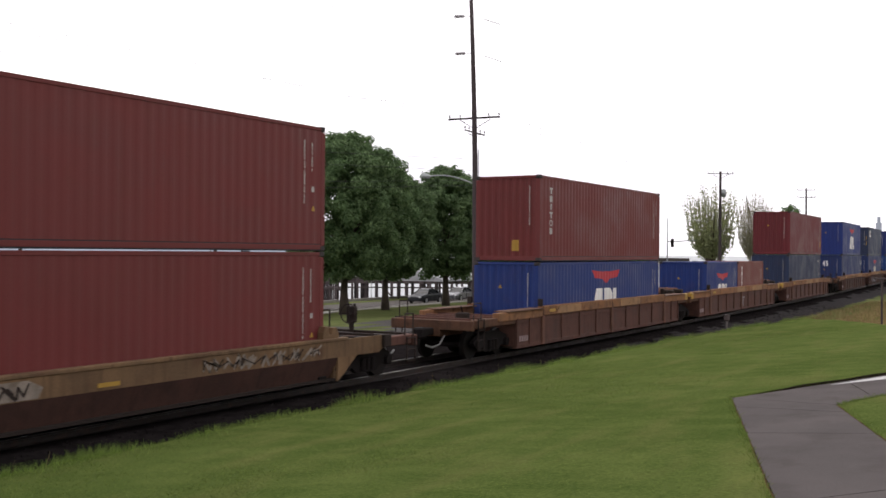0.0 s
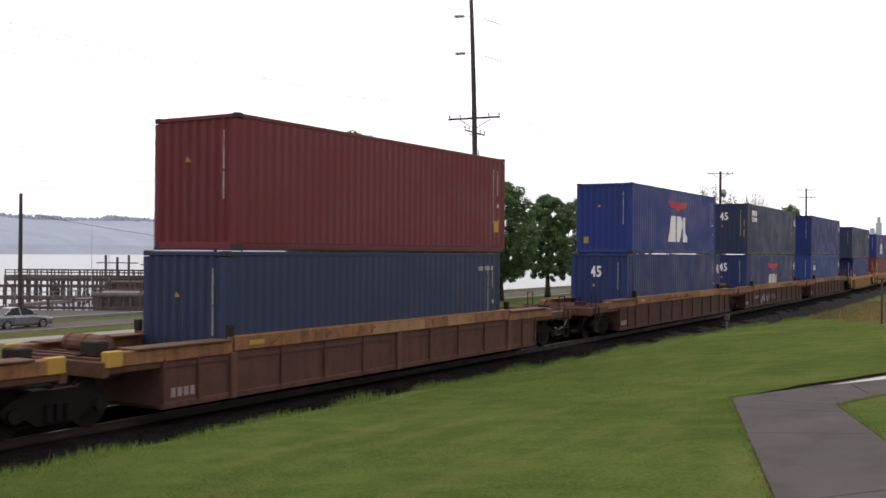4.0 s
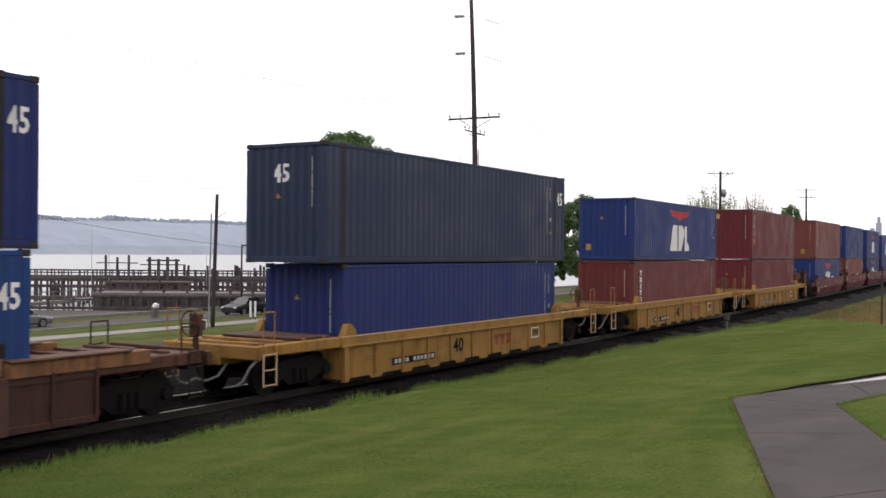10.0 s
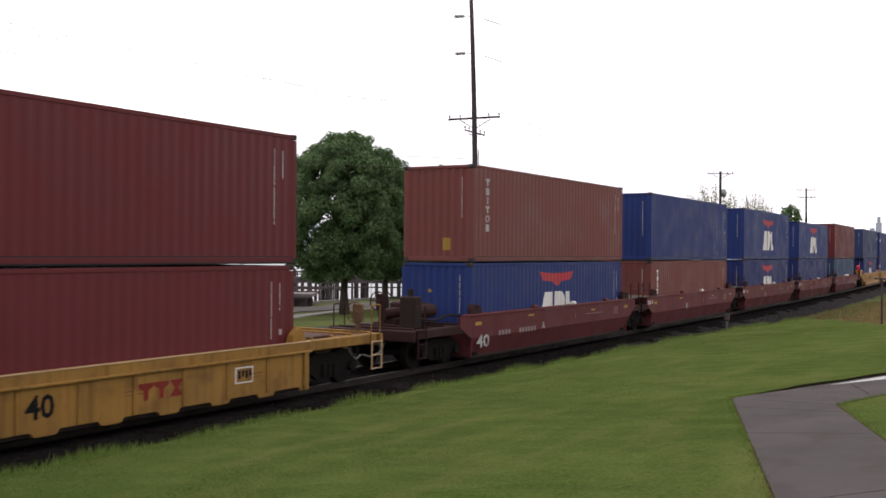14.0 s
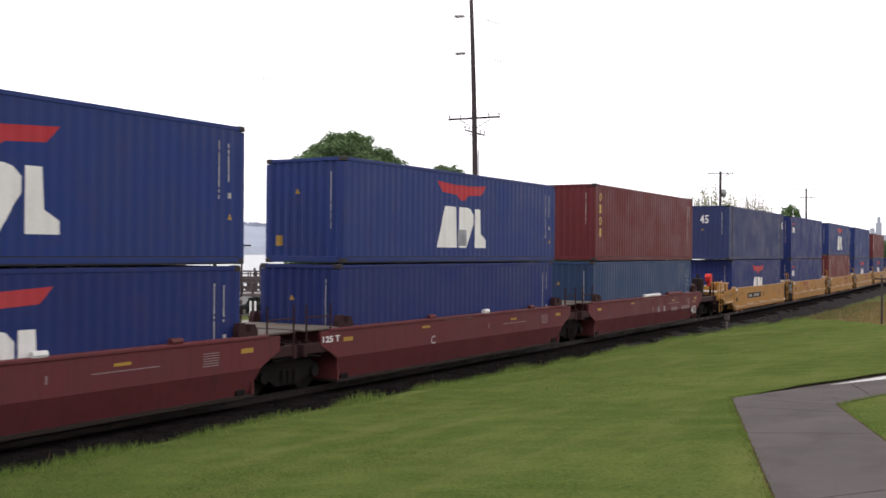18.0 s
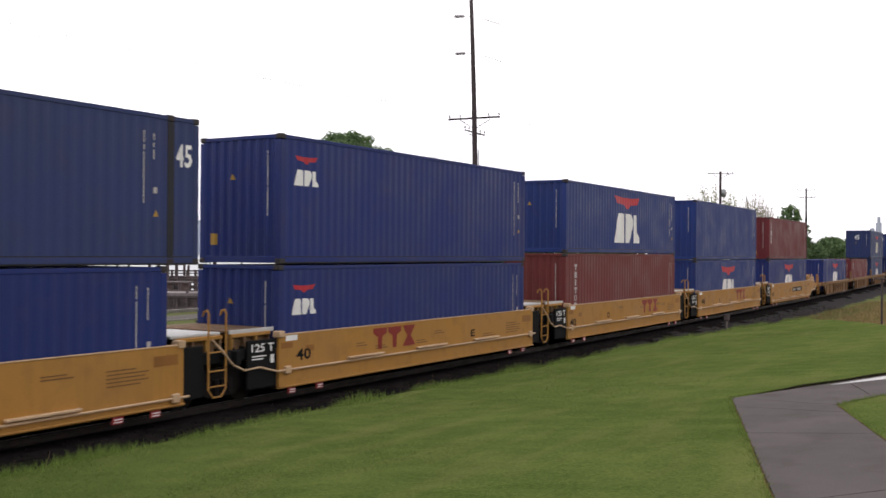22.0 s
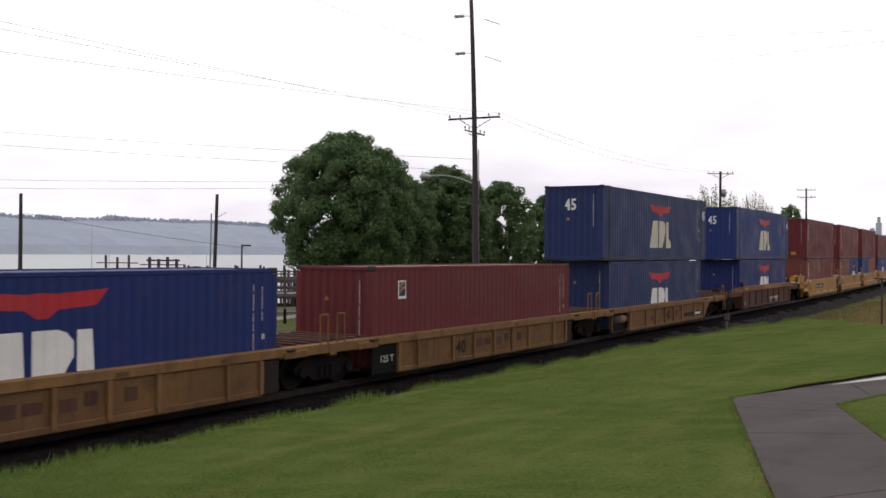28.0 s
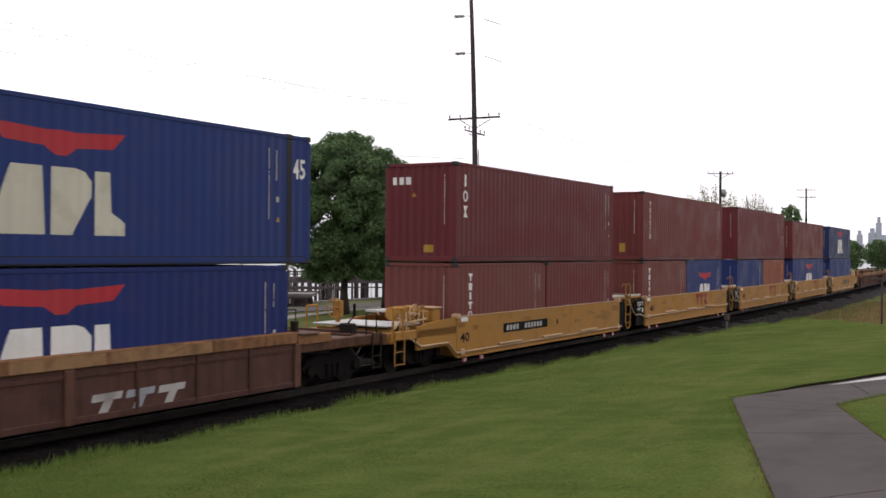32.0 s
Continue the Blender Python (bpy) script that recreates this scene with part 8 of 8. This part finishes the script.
ra, rb = sight(-0.42, 95), sight(-0.33, 112)
gw = thing("gangway", "sloping grey gangway down to the docks", "gangway")
part("gangway_deck", beam(ra, rb, 1.4, -2.2, -1.9), "pier_grey", gw)
part("gangway_rail", beam(ra, rb, 0.07, -1.05, -0.98), "pier_grey", gw)
for i in range(9):
    p = ra.lerp(rb, i / 8)
    part("gangway_post", Geo().box(p.x - 0.05, p.x + 0.05, p.y - 0.05, p.y + 0.05, -1.9, -1.0), "pier_grey", gw)

shed = thing("picnic_shelter", "open grey-roofed shelter on posts at the water's edge", "shelter", pose(101.5, 61.0, far_side(61)))
part("roof", Geo().prism_x([(-4.4, 2.15), (4.4, 2.15), (4.4, 2.3), (0, 3.5), (-4.4, 2.3)], -6.4, 6.4), "roof_grey", shed)
for k in range(5):
    for sy in (-3.9, 3.9):
        part("post", Geo().box(-5.8 + 2.9 * k - 0.09, -5.8 + 2.9 * k + 0.09, sy - 0.09, sy + 0.09, -0.1, 2.16, 0.01), "dark_wall", shed)
part("beam", Geo().box(-6.1, 6.1, -4.0, -3.8, 1.98, 2.16), "dark_wall", shed)
part("bench", Geo().box(-2.6, 2.4, -1.0, -0.5, 0.38, 0.46).box(-2.4, -2.25, -0.95, -0.55, 0.0, 0.38).box(2.05, 2.2, -0.95, -0.55, 0.0, 0.38), "pier_grey", shed)

wb_ = thing("marina_building", "long low white building with a dark flat roof by the water", "building", pose(146.0, 50.6, far_side(50.6), 0, 0, -59))
part("wall", Geo().box(-4.2, 4.2, -2.5, 2.5, -0.1, 3.9), "white_paint", wb_)
part("roof", Geo().box(-1.6, 4.5, -2.9, 2.9, 3.9, 4.35, 0.05), "dark_wall", wb_)
for k in range(4):
    w_ = part("window", Geo().box(-3.6 + 2.1 * k, -2.5 + 2.1 * k, -2.54, -2.5, 1.4, 2.6), "roof_grey", wb_)
    part("pane", Geo().box(-3.52 + 2.1 * k, -2.58 + 2.1 * k, -2.56, -2.54, 1.48, 2.52), "car_glass", w_)

# ---- small roadside things ----
bollard_me = Geo().tube((0, 0, -0.2), (0, 0, 0.95), 0.11, 0.10, 10).tube((0, 0, 0.95), (0, 0, 1.0), 0.10, 0.05, 10).mesh("post", "tie")
for x in (50.43, 51.84, 59.58):
    ob = thing("bollard", "dark stained round wooden bollard in the grass", "bollard", pose(x, 43.0, far_side(43.0)), "bollards along the verge")
    part("post", bollard_me, None, ob)
for x, y in ((54.83, 48.6), (55.03, 48.34)):
    ob = thing("sign_board", "plain white upright board by the verge", "sign", pose(x, y, far_side(y)))
    part("board", Geo().box(-0.04, 0.04, -0.085, 0.085, 0.22, 1.36, 0.02), "white_paint", ob)
    part("post", Geo().box(-0.03, 0.03, -0.03, 0.03, -0.1, 0.24), "pole_dark", ob)
ob = thing("bin_post", "small grey post with a white cap", "post", pose(57.0, 60.4, far_side(60.4)))
part("post", Geo().tube((0, 0, -0.1), (0, 0, 0.85), 0.28, 0.28, 10), "pier_grey", ob)
part("cap", Geo().tube((0, 0, 0.85), (0.1, -0.15, 1.15), 0.28, 0.20, 10), "white_paint", ob)
zz = far_side(44.0)
ob = thing("planter_box", "small dark box with a pale side on the grass verge", "box", pose(45.23, 44.0, zz, 0, 0, 8))
part("body", Geo().box(-0.24, 0.20, -0.22, 0.22, -0.05, 0.50, 0.03), "pier_wood", ob)
part("lid", Geo().box(-0.34, 0.18, -0.25, 0.25, 0.50, 0.56, 0.02), "pier_wood", ob)
part("side_board", Geo().box(0.20, 0.28, -0.22, 0.22, 0.02, 0.60, 0.02), "white_paint", ob, "white side board")

ob = thing("track_marker", "short grey trackside post with a small box", "marker", pose(46.2, 12.6, ground_z(46.2, 12.6)))
part("post", Geo().tube((0, 0, -0.1), (0, 0, 0.92), 0.04, 0.04, 8), "pier_grey", ob)
part("box", Geo().box(-0.09, 0.09, -0.12, 0.12, 0.66, 0.96, 0.04), "pier_wood", ob)
zz = ground_z(43.2, 5.7)
ob = thing("sign_post", "dark metal post with a small pale box at its foot", "post", pose(43.2, 5.7, zz))
part("post", Geo().tube((0, 0, -0.1), (0, 0, 2.35 - zz), 0.045, 0.04, 8), "pole_dark", ob)
part("crossbar", Geo().tube((-0.2, -0.3, 2.3 - zz), (0.2, 0.3, 2.3 - zz), 0.03, 0.03, 6), "pole_dark", ob)
part("box", Geo().box(-0.12, 0.12, -0.35, -0.12, 0.0, 0.62, 0.04), "path_pale", ob)


# ---- parked and passing cars ----
def sedan(name, label, paintm, m):
    """A four-door saloon; it faces -x."""
    ob = thing(name, label, "car", m, "cars on the waterfront road")
    sec = [(-2.28, 0.28, 0.62, 0.62), (-2.20, 0.22, 0.70, 0.78), (-1.75, 0.20, 0.78, 0.86), (-1.05, 0.20, 0.90, 0.89), (-0.95, 0.20, 0.92, 0.89), (0.9, 0.20, 0.95, 0.90), (1.55, 0.20, 0.97, 0.88), (2.10, 0.26, 0.96, 0.82), (2.28, 0.34, 0.88, 0.70)]
    g = Geo()
    n = 8
    for x, z0, z1, hw in sec:
        g.v += [(x, -hw * 0.9, z0), (x, -hw, z0 + 0.15), (x, -hw, z1 - 0.16), (x, -hw * 0.88, z1), (x, hw * 0.88, z1), (x, hw, z1 - 0.16), (x, hw, z0 + 0.15), (x, hw * 0.9, z0)]
    for i in range(len(sec) - 1):
        for k in range(n):
            a, c = i * n + k, i * n + (k + 1) % n
            g.f.append((a, a + n, c + n, c))
    g.f += [tuple(range(n)), tuple(range(len(g.v) - 1, len(g.v) - n - 1, -1))]
    part("body", g, paintm, ob, "", None, False)
    cab = [(-1.05, 0.90, 0.90, 0.76), (-0.35, 0.92, 1.36, 0.62), (0.25, 0.93, 1.43, 0.60), (0.85, 0.94, 1.38, 0.60), (1.55, 0.95, 0.98, 0.70)]
    g = Geo()
    for x, z0, z1, hw in cab:
        g.v += [(x, -0.80, z0), (x, -hw, max(z0, z1 - 0.03)), (x, -hw + 0.1, z1), (x, hw - 0.1, z1), (x, hw, max(z0, z1 - 0.03)), (x, 0.80, z0)]
    for i in range(len(cab) - 1):
        for k in range(5):
            a, c = i * 6 + k, i * 6 + k + 1
            g.f.append((a, a + 6, c + 6, c))
    part("greenhouse", g, "car_glass", ob, "dark glazed cabin")
    g = Geo()
    for i in (1, 2):
        a, b = cab[i], cab[i + 1]
        g.add([(a[0], -a[3] + 0.06, a[2] + 0.012), (b[0], -b[3] + 0.06, b[2] + 0.012), (b[0], b[3] - 0.06, b[2] + 0.012), (a[0], a[3] - 0.06, a[2] + 0.012)], [(0, 1, 2, 3)])
    part("roof", g, paintm, ob)
    for sy in (-1, 1):
        for (xa, za), (xb, zb) in (((-1.02, 0.90), (-0.36, 1.36)), ((0.28, 0.92), (0.28, 1.41)), ((1.5, 0.97), (0.88, 1.36))):
            part("pillar", Geo().tube((xa, sy * 0.80, za), (xb, sy * 0.60, zb), 0.045, 0.035, 6), paintm, ob)
        part("door_seam", Geo().box(0.27, 0.285, min(sy * 0.9, sy * 0.905), max(sy * 0.9, sy * 0.905), 0.32, 0.82), "tyre", ob)
        part("mirror", Geo().box(-0.72, -0.58, min(sy * 0.88, sy * 1.02), max(sy * 0.88, sy * 1.02), 0.93, 1.06, 0.03), paintm, ob)
        part("headlight", Geo().box(-2.27, -2.05, min(sy * 0.46, sy * 0.74), max(sy * 0.46, sy * 0.74), 0.56, 0.69, 0.03), "head_clear", ob)
        part("tail_light", Geo().box(2.14, 2.28, min(sy * 0.5, sy * 0.78), max(sy * 0.5, sy * 0.78), 0.70, 0.86, 0.03), "tail_red", ob)
        for xw in (-1.38, 1.36):
            w_ = part("wheel", Geo().tube((0, -0.10, 0), (0, 0.10, 0), 0.32, n=20), "tyre", ob, "", pose(xw, sy * 0.80, 0.32))
            part("rim", Geo().tube((0, -0.115, 0), (0, 0.115, 0), 0.215, n=14), "alloy", w_)
    return ob


ROAD_Z = 0.02
sedan("sedan_car", "silver saloon parked beside the road", "car_silver", pose(44.0, 59.6, far_side(59.6) + ROAD_Z, 0, 0, 180))
sedan("sedan_car", "black saloon parked on the verge of the road", "car_black", pose(63.4, 56.7, far_side(56.7) + ROAD_Z, 0, 0, 4))
sedan("sedan_car", "dark saloon parked under the maple trees", "car_black", pose(87.0, 54.0, far_side(54) + ROAD_Z, 0, 0, 2))
sedan("sedan_car", "silver saloon parked behind the maple trees", "car_silver", pose(93.2, 53.6, far_side(53.6) + ROAD_Z, 0, 0, 2))
moving_car = sedan("sedan_car", "silver saloon driving along the waterfront road", "car_silver", pose(50, 56.2, far_side(56.2) + ROAD_Z))

# ---- far skyline ----
rr = random.Random(77)
for k, (x, y, w, h) in enumerate(((1941, 262, 9, 74), (1943, 273, 12, 54), (1930, 292, 9, 50), (1938, 300, 26, 30), (1950, 248, 46, 42), (1925, 318, 40, 22), (1945, 228, 30, 26), (1955, 205, 46, 34), (1930, 345, 40, 18))):
    ob = thing("city_tower", "hazy grey tower on the far skyline", "building", pose(x, y, -3), "towers of the far skyline")
    part("block", Geo().box(-w / 2, w / 2, -w / 2, w / 2, 0, h * 0.86, 0.6), "haze_grey", ob)
    part("crown_block", Geo().box(-w / 3.4, w / 3.4, -w / 3.4, w / 3.4, h * 0.86, h, 0.6), "haze_grey", ob)

# ---- grass ----
def blades(name, label, mat, n, place, h0, h1, w, lean, seed):
    rr = random.Random(seed)
    vs, fs = [], []
    while len(fs) < n:
        p = place(rr)
        if p is None:
            continue
        x, y, hk = p
        z = ground_z(x, y) - 0.01
        h = rr.uniform(h0, h1) * hk
        a = rr.uniform(0, 6.283)
        dx, dy = math.cos(a) * w, math.sin(a) * w
        lx, ly = rr.gauss(0, lean) * h, rr.gauss(0, lean) * h
        o = len(vs)
        vs += [(x - dx, y - dy, z), (x + dx, y + dy, z), (x + lx, y + ly, z + h)]
        fs.append((o, o + 1, o + 2))
    g = Geo()
    g.v, g.f = vs, fs
    return tagged(new(name, g.mesh(name, mat)), label, "grass", kind="stuff")


def on_path(x, y):
    def inside(poly):
        r = False
        for (ax, ay), (bx, by) in zip(poly, poly[1:] + poly[:1]):
            if (ay > y) != (by > y) and x < (bx - ax) * (y - ay) / (by - ay) + ax:
                r = not r
        return r
    return inside([L1, R1, p_rc, f1, f0, p_corner])


def mown(rr):
    x = 1.5 + 32 * rr.random() ** 1.9
    y = rr.uniform(0.5, 11.6)
    if y > crest(x) + 0.4 or y > 1.45 * x + 1.5 or on_path(x, y):
        return None
    return x, y, 1.0


def beside_path(rr):
    a, b, o, h = TURF[rr.choice((0, 0, 1, 1, 2, 3))]
    k = rr.random()
    d = Vector((b[0] - a[0], b[1] - a[1])).normalized()
    w = abs(rr.gauss(0, 0.05)) + 0.01
    x, y = toward(a, b, k)
    return x - d.y * o * w, y + d.x * o * w, 1.0


def fringe(rr):
    x = 4 + 40 * rr.random() ** 1.4
    c = crest(x)
    t = rr.gauss(0.55, 0.38)
    dens = 0.42 + 1.5 * noise.noise(Vector((x * 0.8, 2.0, 0)))
    if rr.random() > dens + 0.18:
        return None
    return x, c + t, 0.42 + 0.75 * max(0, dens)


def bank(rr):
    x = rr.uniform(40, 85)
    y = rr.uniform(2.0, 12.0)
    if x < lawn_end(y) + 0.8:
        return None
    return x, y, 0.6 + 0.8 * abs(noise.noise(Vector((x * 0.3, y * 0.5, 1))))


blades("lawn_grass", "short mown green grass", "grass_blade", 130000, mown, 0.012, 0.028, 0.005, 1.6, 5)
blades("edge_grass", "short grass overhanging the path edge", "grass_blade", 9000, beside_path, 0.03, 0.075, 0.005, 0.6, 15)
blades("fringe_grass", "long unmown grass along the lawn's edge", "tall_grass", 40000, fringe, 0.07, 0.21, 0.0045, 0.45, 6)
blades("seed_grass", "tall seeding grass stalks beside the track", "dry_grass", 220, fringe, 0.22, 0.42, 0.004, 0.25, 9)
blades("bank_grass", "dry straw-coloured grass on a rough bank", "dry_grass", 15000, bank, 0.14, 0.42, 0.014, 0.45, 7)
blades("bank_green", "rough green grass on a bank", "grass_blade", 6000, bank, 0.08, 0.26, 0.016, 0.45, 8)


# ---- motion of the train and a passing car ----
def motions():
    stops = [i * 2.0 for i in range(17)]
    for ob, xm, z in TRAIN:
        rows = []
        for t in stops:
            x = xm - travel(t)
            rows.append((t, pose(x, track_y(x), z, 0, 0, track_turn(x))))
        walk(ob, rows)
    zc = far_side(56.2) + ROAD_Z
    for w_ in moving_car.children:
        if w_.name.startswith("wheel"):
            at = w_.matrix_basis.translation.copy()
            walk(w_, [(0.125 * i, pose(at.x, at.y, at.z, 0, -math.degrees(3.3 * 0.125 * i / 0.32), 0)) for i in range(257)])
    walk(moving_car, [(t, pose(50.5 - 3.3 * t, 56.2, zc)) for t in (0.0, 8.0, 16.0, 24.0, 32.0)])


motions()
